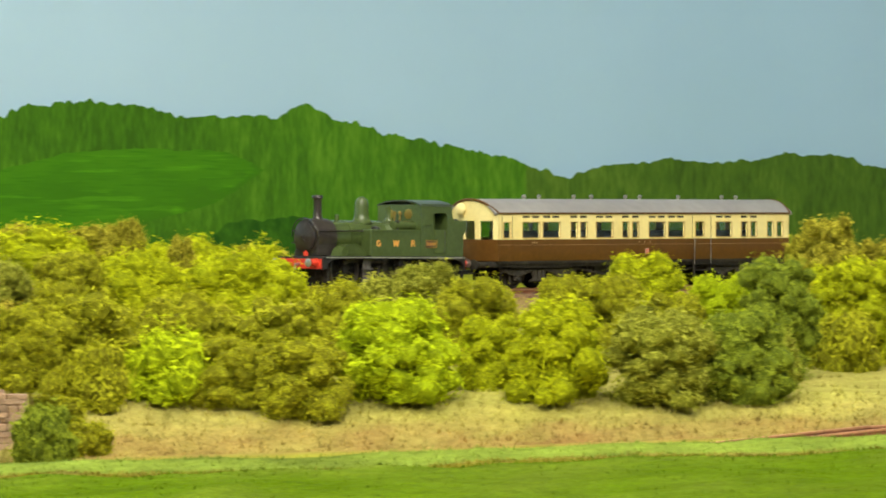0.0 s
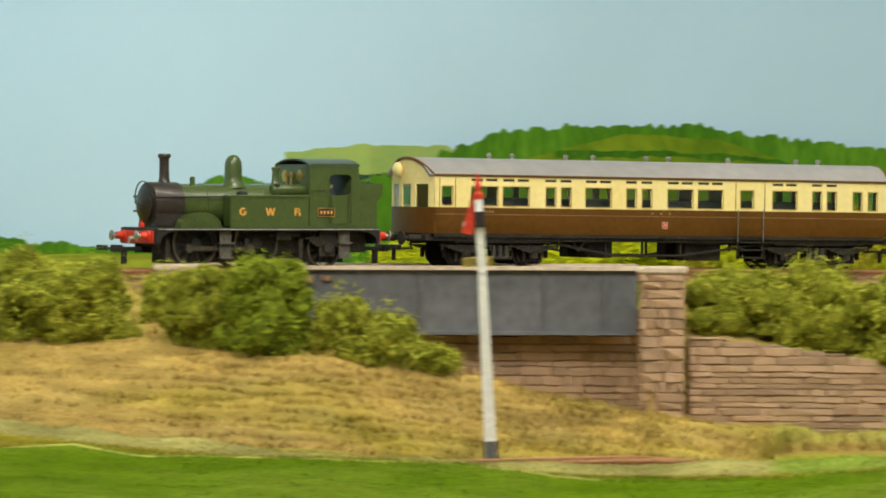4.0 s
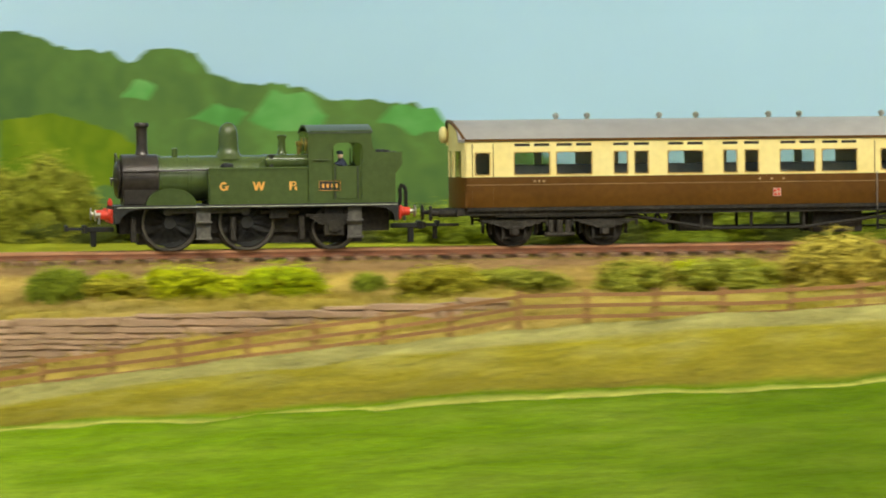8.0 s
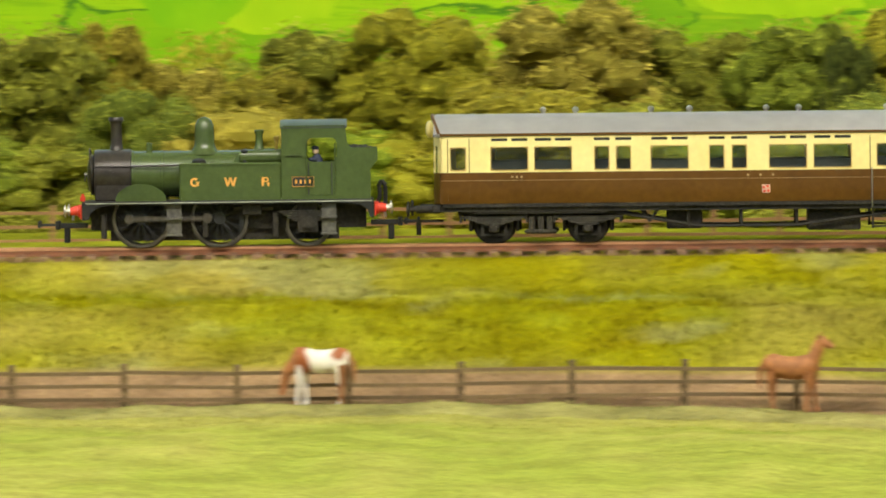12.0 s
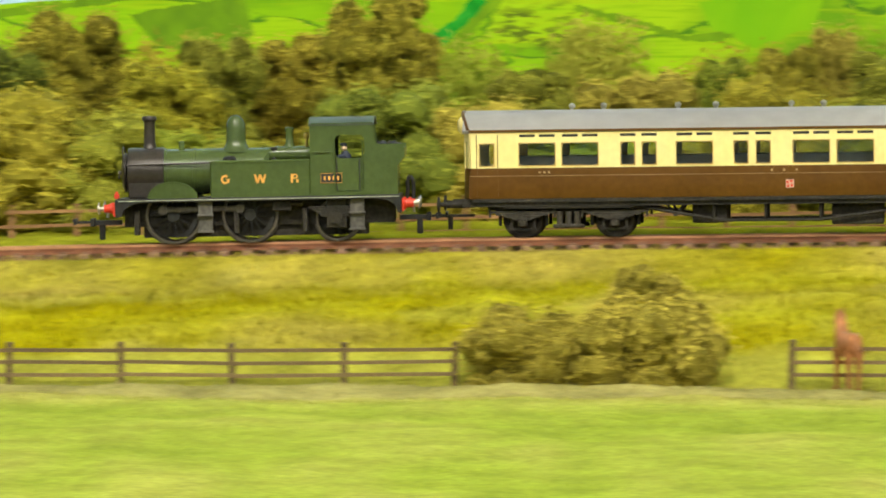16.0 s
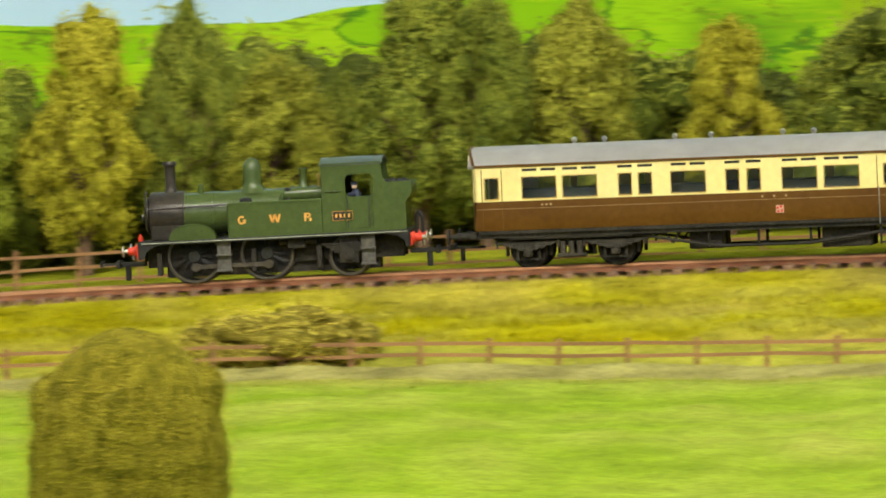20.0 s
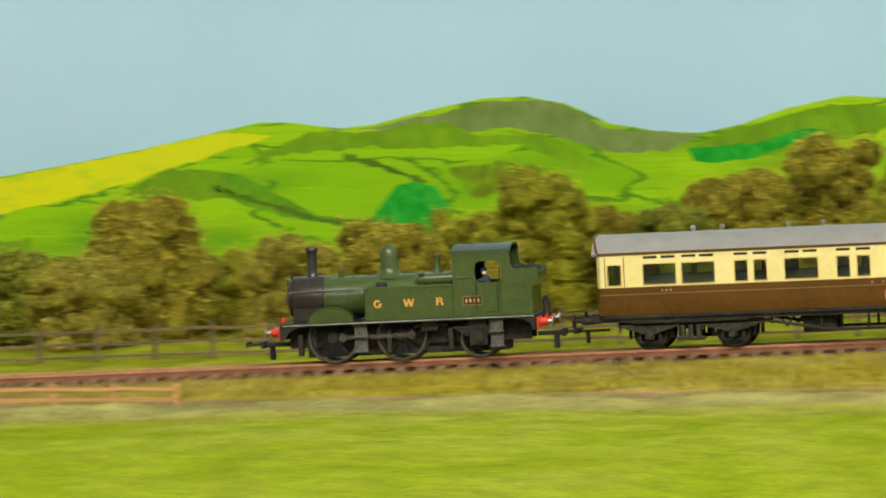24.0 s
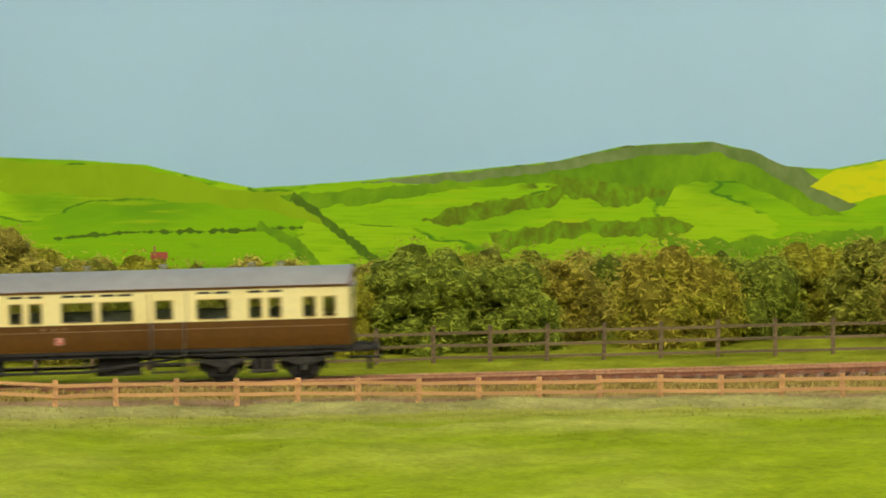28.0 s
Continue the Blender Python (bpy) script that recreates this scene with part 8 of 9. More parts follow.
plant_trees([(96.35, 1880, -71.1, 27, 96.3, "wood"), (102.13, 1880, -73.9, 23.5, 103.4, "fir"), (100.99, 1900, -74.8, 26.1, 106.9, "tree"), (99.06, 1890, -73.5, 21.9, 95.7, "gold"), (97.77, 1900, -74.1, 24.9, 81.9, "fir"), (96.55, 1880, -73.4, 22.3, 91.7, "fir"), (95.62, 1910, -74.6, 20.3, 82.4, "wood"), (107.2, 1900, -74.9, 23.2, 102.1, "gold"), (105.95, 1920, -77.2, 20.4, 108, "fir"), (104.81, 1900, -76.5, 24.9, 83.1, "tree"), (104.02, 1920, -77.4, 15.6, 76.8, "fir"), (102.94, 1890, -76.3, 27.2, 118.1, "fir"), (102.16, 1930, -78, 20.5, 113.4, "wood"), (113.37, 1900, -83.3, 34.4, 102.1, "fir"), (112.58, 1930, -84.8, 20.5, 96.5, "tree"), (111.44, 1920, -83.4, 19.2, 84, "fir")] + \
    [(110.3, 1900, -82.7, 22.6, 80.8, "fir"), (108.72, 1910, -83.3, 22.7, 91.9, "wood")])


# ---- painted details of the backdrop ----
def painted_patch(points, off, mat, label, name="painted_field", rough=0.05, step=0.03):
    """A patch inside an outline of (azimuth, elevation), laid on the board column by column with a brushed edge."""
    off = 11 + 0.1 * (off - 7)
    xs = [p[0] for p in points]
    v, f = [], []
    n = int((max(xs) - min(xs)) / step)
    cols = []
    for i in range(n + 1):
        az = min(xs) + 1e-4 + (max(xs) - min(xs) - 2e-4) * i / n
        cut = []
        for (a, e), (b, g) in zip(points, points[1:] + points[:1]):
            if (a <= az) != (b <= az):
                cut.append(e + (g - e) * (az - a) / (b - a))
        cut.sort()
        d = backdrop_d(az) + 30 - off
        w = 0.5 * rough * (noise.noise(Vector((az * 4, off, 1))) + 0.6 * noise.noise(Vector((az * 9, off, 2))) + 0.25 * noise.noise(Vector((az * 22, off, 4))))
        w2 = 0.5 * rough * (noise.noise(Vector((az * 4, off, 7))) + 0.6 * noise.noise(Vector((az * 9, off, 9))) + 0.25 * noise.noise(Vector((az * 22, off, 6))))
        col = []
        for e0, e1 in zip(cut[::2], cut[1::2]):
            col.append((len(v), e0, e1))
            v += [ring_pt(az, d, d * math.tan(radians(e0 + w))), ring_pt(az, d, d * math.tan(radians(max(e0 + w, e1 + w2))))]
        cols.append(col)
    for p, q in zip(cols, cols[1:]):
        for (i0, a0, a1) in p:
            for (j0, b0, b1) in q:
                if a0 < b1 and b0 < a1:
                    f.append((i0, j0, j0 + 1, i0 + 1))
    tagged(plain(name, v, f, mat), label, "painted field", kind="structure")


def painted_stroke(points, width, off, mat, label, rough=0.03):
    """A brushed line of that width in degrees along (azimuth, elevation) points, uneven in width."""
    off = 11 + 0.1 * (off - 7)
    pts = [Vector((a, e, 0)) for a, e in points]
    fine = []
    for p, q in zip(pts, pts[1:]):
        n = max(2, int((q - p).length / 0.03))
        fine += [p.lerp(q, i / n) for i in range(n)]
    fine.append(pts[-1])
    v, f = [], []
    for i, p in enumerate(fine):
        t = (fine[min(i + 1, len(fine) - 1)] - fine[max(i - 1, 0)]).normalized()
        half = 0.5 * width * (1 + 0.5 * noise.noise(Vector((p.x * 5, p.y * 5, off)))) + rough * noise.noise(Vector((p.x * 17, p.y * 17, off)))
        for k in (-1, 1):
            a, e = p.x - t.y * half * k, p.y + t.x * half * k + rough * noise.noise(Vector((p.x * 9, p.y * 9, 3 * k)))
            d = backdrop_d(a) + 30 - off
            v.append(ring_pt(a, d, d * math.tan(radians(e))))
    for i in range(len(fine) - 1):
        f.append((2 * i, 2 * i + 2, 2 * i + 3, 2 * i + 1))
    tagged(plain("painted_hedge", v, f, mat), label, "painted hedge", kind="structure")


P_YEL = hill_material("painted_corn", ((0.70, 0.72, 0.012), (0.78, 0.74, 0.010), (0.66, 0.72, 0.015)), (0.56, 0.66, 0.02), (0.7, 0.72, 0.015), 2.0, 60.0)
P_PALE = hill_material("painted_pale_field", ((0.33, 0.45, 0.14), (0.36, 0.46, 0.12)), (0.28, 0.42, 0.12), (0.36, 0.48, 0.16), 2.5)
P_OLIVE = wood_material("painted_sunny_slope", (0.075, 0.15, 0.008), (0.135, 0.22, 0.010), (0.22, 0.30, 0.015), 2.0, 30.0)
P_EME = wood_material("painted_copse", (0.012, 0.22, 0.012), (0.014, 0.34, 0.026), (0.06, 0.48, 0.04), 4.0, 60.0)
HILL_LAWN = field_material("painted_meadow", ((0.050, 0.20, 0.006), (0.085, 0.27, 0.008), (0.065, 0.24, 0.008)), (0.06, 0.20, 0.008), (0.06, 0.20, 0.01), 6.0, 0.8)
P_DARKG = wood_material("painted_hedge_bank", (0.09, 0.26, 0.012), (0.14, 0.34, 0.012), (0.22, 0.44, 0.012), 9.0, 70.0)
P_GREY = wood_material("painted_moor", (0.16, 0.235, 0.05), (0.23, 0.29, 0.09), (0.30, 0.35, 0.135), 5.0, 40.0)
P_OLIVE2 = wood_material("painted_olive_slope", (0.30, 0.45, 0.010), (0.34, 0.50, 0.010), (0.38, 0.55, 0.012), 2.4, 22.0)
P_BANK = wood_material("painted_bank", (0.14, 0.28, 0.012), (0.19, 0.36, 0.012), (0.26, 0.46, 0.012), 3.4, 40.0)
P_SHRUB = wood_material("painted_shrubs", (0.12, 0.17, 0.012), (0.17, 0.23, 0.012), (0.22, 0.42, 0.012), 6.4, 70.0)
P_MINT = wood_material("painted_mint_clump", (0.09, 0.27, 0.06), (0.12, 0.36, 0.09), (0.20, 0.46, 0.14), 9.4, 30.0)
P_HEDGE = wood_material("painted_hedge", (0.09, 0.16, 0.014), (0.11, 0.20, 0.014), (0.15, 0.27, 0.014), 7.4, 90.0)
P_EME2 = wood_material("painted_fresh_field", (0.20, 0.50, 0.008), (0.25, 0.55, 0.008), (0.31, 0.60, 0.008), 8.4, 14.0)
P_LIME = wood_material("painted_lime_field", (0.34, 0.60, 0.008), (0.42, 0.66, 0.010), (0.50, 0.70, 0.012), 1.4, 14.0)
P_EAST = wood_material("painted_copse_east", (0.025, 0.10, 0.008), (0.045, 0.15, 0.010), (0.09, 0.22, 0.014), 5.4, 60.0)
painted_patch([(133.64, -1.64), (133.1, -1.85), (131.67, -1.52), (130.17, -1.02), (129.63, -0.88), (130.24, -0.81), (132.38, -1.27), (133.32, -1.43)], 13.5, P_YEL, "painted yellow corn field on the hillside")
painted_patch([(128.53, -2.05), (128.18, -2.3), (127.39, -2.3), (127.39, -1.8), (127.6, -1.48), (128.1, -1.51)], 14.5, P_EME, "painted emerald copse on the hillside", rough=0.12)
painted_patch([(133.82, -1.41), (134.39, -1.19), (134.89, -1.08), (135.96, -1.13), (136.82, -1.32), (138.1, -1.44), (138.17, -1.45), (139.31, -1.57), (138.17, -1.61), (137.02, -1.56), (135.66, -1.41), (134.66, -1.52), (133.88, -1.73), (133.31, -1.98), (133.02, -1.88), (133.74, -1.41)], 13, P_GREY, "painted grey-green moor on the ridge")
painted_patch([(129.1, -0.78), (128.1, -0.81), (127.67, -0.9), (126.67, -0.76), (125.95, -0.91), (125.31, -1.09), (124.67, -1.07), (124.24, -0.86), (125.38, -0.79), (125.81, -0.55), (126.24, -0.43), (126.95, -0.44), (127.6, -0.6), (128.39, -0.76)], 13, P_GREY, "painted grey-green moor on the hilltop")
painted_patch([(48.42, 0.66), (48.39, 2.66), (46.89, 2.45), (46.88, 0.66)], 17, M["board"], "plain grey-green backdrop board", "backdrop_board", 0.0)
painted_patch([(46.88, 0.66), (46.89, 2.45), (45.74, 1.81), (44.88, 1.54), (44.1, 1.37), (43.03, 1.2), (43.81, 1.1), (44.52, 1.1), (44.74, 0.67)], 16, M["board_tan"], "plain grey-brown backdrop board with a curved top edge", "backdrop_board", 0.0)
painted_stroke([(46.89, 2.45), (45.74, 1.81), (44.88, 1.53), (44.1, 1.36), (42.99, 1.19)], 0.05, 19, M["under"], "dark curved top edge of the backdrop board", 0.0)
painted_patch([(5.6, 0.36), (4.82, 0.56), (3.82, 0.64), (2.75, 0.6), (2.25, 0.37), (2.89, -0.06), (4.18, -0.42), (7.81, -0.52), (5.89, 0.13)], 10, HILL_LAWN, "painted smooth green hill meadow among the woods")
painted_patch([(131.57, -1.61), (130.75, -1.29), (130.11, -1.33), (129.11, -1.87), (128.39, -1.98), (128.53, -2.05), (129.54, -1.9), (130.25, -1.65), (130.96, -1.66)], 13, P_DARKG, "painted dark green hedge bank on the hillside")
painted_patch([(12.08, 0.28), (10.8, 0.61), (9.59, 0.56), (8.66, 0.22), (8.95, -0.42), (10.23, -1), (12.08, -1)], 10.5, P_OLIVE, "painted sunlit olive slope below the woods")
painted_patch([(12.88, 0.36), (13.03, 0.45), (14.17, 0.46), (15.1, 0.36), (15.03, 0.08), (12.88, 0.09)], 7, P_PALE, "painted pale far field under the sky")
painted_patch([(143.91, -1.26), (142.13, -1.35), (140.92, -1.66), (140.2, -1.69), (139.63, -2.14), (140.49, -1.93), (141.78, -1.77), (143.91, -1.65)], 13.2, P_OLIVE2, "painted olive hillside below the skyline", rough=0.06)
painted_patch([(140.35, -1.74), (138.91, -1.62), (136.76, -1.43), (135.83, -1.25), (134.76, -1.22), (134.05, -1.51), (133.62, -1.8), (133.19, -2.0), (133.62, -2.02), (133.97, -1.8), (134.62, -1.57), (135.33, -1.61), (135.47, -1.88), (135.97, -1.66), (136.76, -1.57), (137.84, -1.63), (138.91, -1.8), (139.92, -1.91)], 13.6, P_BANK, "painted dark green slope under the moor", rough=0.08)
painted_patch([(138.56, -2.06), (137.98, -1.82), (137.26, -1.75), (136.68, -1.63), (136.83, -1.87), (137.62, -1.99), (138.2, -2.16)], 14.2, P_SHRUB, "painted olive shrubs on the hillside", rough=0.13)
painted_patch([(137.7, -2.2), (136.76, -2.09), (135.47, -2.02), (134.97, -2.14), (135.47, -2.29), (136.33, -2.23), (137.19, -2.38), (137.59, -2.47)], 14.2, P_SHRUB, "painted olive shrubs among the fields", rough=0.15)
painted_patch([(135.47, -2.28), (134.62, -2.32), (133.55, -2.21), (132.71, -2.15), (132.71, -2.55), (135.33, -2.54)], 14.2, P_BANK, "painted green thicket above the hedge", rough=0.12)
painted_stroke([(140.2, -1.74), (139.92, -1.92), (139.63, -2.17), (139.31, -2.42), (139.02, -2.68)], 0.1, 14, P_HEDGE, "painted dark hedge line down the slope", 0.03)
painted_stroke([(138.34, -2.68), (137.77, -2.45), (137.19, -2.29), (136.73, -2.16)], 0.086, 14.4, P_SHRUB, "painted brown hedge line on the hillside", 0.03)
painted_stroke([(140.63, -2.1), (140.13, -2.35), (139.85, -2.67)], 0.114, 14.1, P_BANK, "painted dark brush stroke on the hillside", 0.03)
painted_stroke([(143.21, -2.26), (142.35, -2.18), (140.92, -2.17), (140.06, -2.13)], 0.036, 13.9, P_HEDGE, "painted thin hedge line across the field", 0.03)
painted_patch([(139.06, -2.68), (138.77, -2.53), (138.2, -2.59), (137.48, -2.65), (137.48, -2.79), (138.99, -2.78)], 14.6, P_EME, "painted deep green copse by the hedge", rough=0.1)
painted_patch([(136.97, -1.49), (135.82, -1.6), (135.4, -1.71), (135.97, -1.89), (136.68, -1.77)], 14.2, P_SHRUB, "painted olive shrubs on the hillside", rough=0.15)
painted_patch([(131.53, -1.51), (130.95, -1.29), (130.31, -1.37), (130.02, -1.62), (130.6, -1.65), (131.24, -1.69)], 14.2, P_BANK, "painted dark green slope beside the corn field", rough=0.1)
painted_patch([(124.03, -0.86), (123.31, -0.66), (122.6, -0.49), (121.31, -0.48), (121.17, -0.7), (122.17, -0.84), (123.32, -1.12), (124.18, -1.19), (124.39, -1.05)], 13.6, P_BANK, "painted dark green slope under the ridge", rough=0.06)
painted_patch([(124.39, -1.03), (123.6, -0.98), (122.89, -0.79), (122.6, -0.82), (123.32, -1.07), (124.03, -1.24), (124.32, -1.19)], 14, P_EME, "painted emerald strip along the ridge", rough=0.08)
painted_patch([(121.28, -0.45), (120.46, -0.1), (119.61, 0.05), (119.26, 0.04), (119.26, -0.04), (119.89, -0.05), (120.6, -0.22), (121.17, -0.49)], 13.8, P_YEL, "painted yellow edge of the hilltop field", rough=0.03)
painted_patch([(121.24, -0.63), (120.1, -0.56), (119.26, -0.49), (119.26, -0.95), (120.46, -0.95), (121.24, -0.88)], 13.8, P_OLIVE2, "painted olive slope below the hilltop", rough=0.08)
painted_stroke([(128.76, -1.13), (128.33, -1.23), (128.01, -1.35), (127.72, -1.47)], 0.064, 14.2, P_HEDGE, "painted dark hedge line between fields", 0.03)
painted_stroke([(130.47, -1.5), (129.83, -1.71), (129.05, -1.94), (128.37, -1.99)], 0.064, 14.2, P_HEDGE, "painted dark hedge line between fields", 0.03)
painted_patch([(130.04, -1.22), (129.18, -0.82), (128.33, -0.8), (127.47, -0.68), (127.11, -0.86), (126.18, -0.87), (125.47, -1.23), (125.9, -1.3), (126.47, -0.97), (127.4, -1.02), (128.33, -1.02), (129.25, -1.07)], 13.6, P_BANK, "painted shaded hollow between the fields", rough=0.08)
painted_patch([(127.47, -1.29), (126.75, -1.19), (126.18, -1.3), (126.47, -1.58), (127.11, -1.65)], 14.2, P_SHRUB, "painted olive shrubs on the hillside", rough=0.14)
painted_patch([(94.52, -0.41), (94.09, 0.07), (93.66, 0.14), (93.09, 0.04), (93.24, -0.19), (93.81, -0.47), (94.31, -0.51)], 14, P_EME, "painted emerald copse on the downs", rough=0.12)
painted_patch([(90.66, 0.29), (90.44, 0.51), (89.8, 0.48), (89.51, 0.3), (90.08, 0.22)], 14, P_EME, "painted emerald copse on the downs", rough=0.1)
painted_stroke([(88.83, 0.84), (88.62, 0.69), (88.37, 0.48), (88.12, 0.24)], 0.214, 14, P_BANK, "painted broad dark hedge on the downs", 0.03)
painted_patch([(93.09, 0.63), (92.23, 0.51), (91.23, 0.52), (90.23, 0.66), (90.23, 0.52), (91.23, 0.29), (92.23, 0.31), (93.02, 0.42)], 13.6, P_BANK, "painted green hollow under the skyline", rough=0.08)
painted_patch([(97.65, 0.86), (96.87, 0.93), (96.02, 1.1), (95.3, 1.17), (95.95, 0.53), (96.52, 0.46), (97.65, 0.54)], 13.6, P_OLIVE2, "painted olive slope on the downs", rough=0.1)
painted_patch([(95.3, 0.85), (94.88, 0.71), (94.95, 0.42), (95.31, 0.32), (95.45, 0.6)], 14.4, P_SHRUB, "painted brown shrubs on the downs", rough=0.12)
painted_stroke([(93.66, 0.85), (92.8, 0.7), (91.94, 0.61), (91.23, 0.69), (90.44, 0.85), (89.8, 0.98)], 0.064, 13.9, P_GREY, "painted grey-green edge of the downs", 0.03)
painted_stroke([(87.18, 0.63), (86.68, 0.77), (85.82, 0.9), (84.75, 1.03), (83.9, 1.17)], 0.114, 14.2, P_BANK, "painted dark hedge along the downs", 0.03)
painted_patch([(84.04, 0.92), (83.18, 1.03), (82.61, 1.21), (82.47, 0.63), (83.04, 0.42), (83.75, 0.56)], 13.6, P_BANK, "painted shaded field on the downs", rough=0.1)
painted_stroke([(80.18, 0.56), (79.82, 0.85), (79.6, 1.13)], 0.186, 14.2, P_EME, "painted emerald hedge on the downs", 0.03)
painted_stroke([(79.94, 0.46), (79.69, 0.82), (79.37, 1.14)], 0.157, 14.2, P_BANK, "painted dark hedge on the downs", 0.03)
painted_stroke([(78.41, 1.0), (77.84, 0.86), (76.98, 0.61), (76.41, 0.65)], 0.086, 14.2, P_BANK, "painted dark hedge on the downs", 0.03)
painted_patch([(76.84, 1.07), (76.12, 1.22), (75.26, 1.15), (75.41, 0.72), (76.12, 0.5), (76.69, 0.72)], 13.8, P_EME2, "painted fresh green field on the downs", rough=0.1)
painted_patch([(72.98, 1.22), (72.12, 1.15), (71.12, 0.94), (71.41, 0.65), (72.26, 0.86)], 13.8, P_LIME, "painted yellow-green field on the downs", rough=0.1)
painted_patch([(61.37, 1.48), (61.01, 1.05), (60.59, 0.83), (60.01, 1.19), (59.73, 1.55)], 13.8, P_EME2, "painted fresh green field on the downs", rough=0.12)
painted_patch([(60.58, 1.55), (58.72, 1.55), (58.87, 1.19), (59.87, 0.91), (60.44, 1.12)], 13.6, P_LIME, "painted yellow-green field on the downs", rough=0.12)
painted_patch([(54.83, 1.65), (52.54, 1.66), (52.11, 1.3), (52.97, 1.12), (54.11, 1.26)], 13.6, P_LIME, "painted yellow-green field on the downs", rough=0.12)
painted_patch([(3.25, -0.85), (2.75, -0.31), (1.89, -0.2), (1.32, -0.34), (1.17, -0.84)], 13.5, P_EAST, "painted dark copse behind the bushes", rough=0.1)
painted_patch([(11.44, -0.28), (10.23, -0.39), (9.52, -0.57), (8.95, -0.78), (9.23, -1.14), (11.23, -1.0)], 12.5, P_EME, "painted emerald thicket below the slope", rough=0.12)
painted_patch([(11.66, 0.29), (10.23, 0.32), (8.95, 0.26), (8.52, 0.08), (8.59, 0.22), (9.52, 0.39), (10.94, 0.4), (11.66, 0.39)], 12, P_EAST, "painted dark wood under the skyline", rough=0.08)
painted_patch([(38.74, 0.5), (38.56, 0.71), (38.31, 0.64), (38.42, 0.44)], 13, P_MINT, "painted mint green clump on the rounded woods", rough=0.1)
painted_patch([(37.92, 0.18), (37.56, 0.39), (37.14, 0.32), (37.28, 0.13)], 13, P_MINT, "painted mint green clump on the rounded woods", rough=0.1)
painted_patch([(37.14, 0.22), (36.85, 0.57), (36.42, 0.54), (36.13, 0.25), (36.28, 0.04), (36.85, 0.07)], 13, P_MINT, "painted mint green clump on the rounded woods", rough=0.1)
painted_patch([(35.49, 0.18), (35.28, 0.42), (34.77, 0.36), (34.56, 0.08), (34.99, 0.0)], 13, P_MINT, "painted mint green clump on the rounded woods", rough=0.1)
painted_patch([(40.27, 0.18), (39.56, 0.25), (38.71, -0.0), (38.14, -0.43), (38.85, -0.64), (40.27, -0.57)], 12.6, P_OLIVE, "painted olive slope below the rounded woods", rough=0.12)


# ---- signal, gate post, horses, figure, cottages ----
def build_signal():
    base = new("semaphore_signal")
    base.matrix_basis = Matrix.Translation(polar(12.45, 1445, -93.5)) @ pose(0, 0, 0, 0, 0, 12.45 + 90) @ pose(0, 0, 0, 0, 3.0, 0)
    bm = bmesh.new()
    add_rings(bm, [[(x * w, y * w, z) for x, y in ((-1, -1), (1, -1), (1, 1), (-1, 1))] for w, z in ((1.9, 10), (1.25, 88))])
    part("post", bm, M["white"], base, "tall white square post")
    bm = bmesh.new()
    add_box(bm, -2.3, 2.3, -2.3, 2.3, -2, 10.5, 0.3)
    part("post_base", bm, M["black"], base, "black foot of the post")
    bm = bmesh.new()
    add_lathe(bm, [(1.6, 88), (1.7, 89.5), (0.8, 90.5), (1.2, 91.8), (0.9, 93), (0.2, 96.5)], (0, 0, 0), "z", 12)
    part("finial", bm, M["red"], base, "red pointed finial")
    bm = bmesh.new()
    add_prism(bm, [(-1.0, 90), (1.6, 90.4), (6.0, 77.5), (2.6, 76.6)], -2.6, -1.9)
    arm = part("signal_arm", bm, M["red"], base, "red lowered signal arm")
    bm = bmesh.new()
    add_prism(bm, [(2.3, 80.6), (5.0, 81.2), (5.5, 79.4), (2.8, 78.8)], -2.8, -2.55)
    part("arm_stripe", bm, M["white"], arm)
    bm = bmesh.new()
    add_box(bm, -1.5, 1.5, -3.2, -1.2, 82, 87, 0.3)
    part("spectacle_plate", bm, M["black"], base)
    bm = bmesh.new()
    add_box(bm, -1.6, 1.6, 1.2, 3.4, 79, 84, 0.3)
    part("lamp", bm, M["black"], base)
    bm = bmesh.new()
    add_box(bm, -3.4, 6.2, -2.4, -1.4, 66.5, 69.5, 0.2)
    part("bracket", bm, M["brass"], base, "ochre bracket on the post")
    bm = bmesh.new()
    for x in (-1.0, 1.0):
        add_rod(bm, (x, 2.2, 2), (x, 2.0, 80), 0.2, n=5)
    for i in range(26):
        add_rod(bm, (-1.0, 2.15, 4 + i * 2.9), (1.0, 2.15, 4 + i * 2.9), 0.15, n=5)
    part("ladder", bm, M["white"], base)
    tagged(base, "white wooden semaphore signal with red arm beside the lower track", "signal")


build_signal()


def front_spot(az, slope):
    """The distance at which the front field meets a ray of that slope."""
    return min(np.linspace(760, rim(az)[0], 300), key=lambda k: abs(ground_z(az, k) / k - slope))


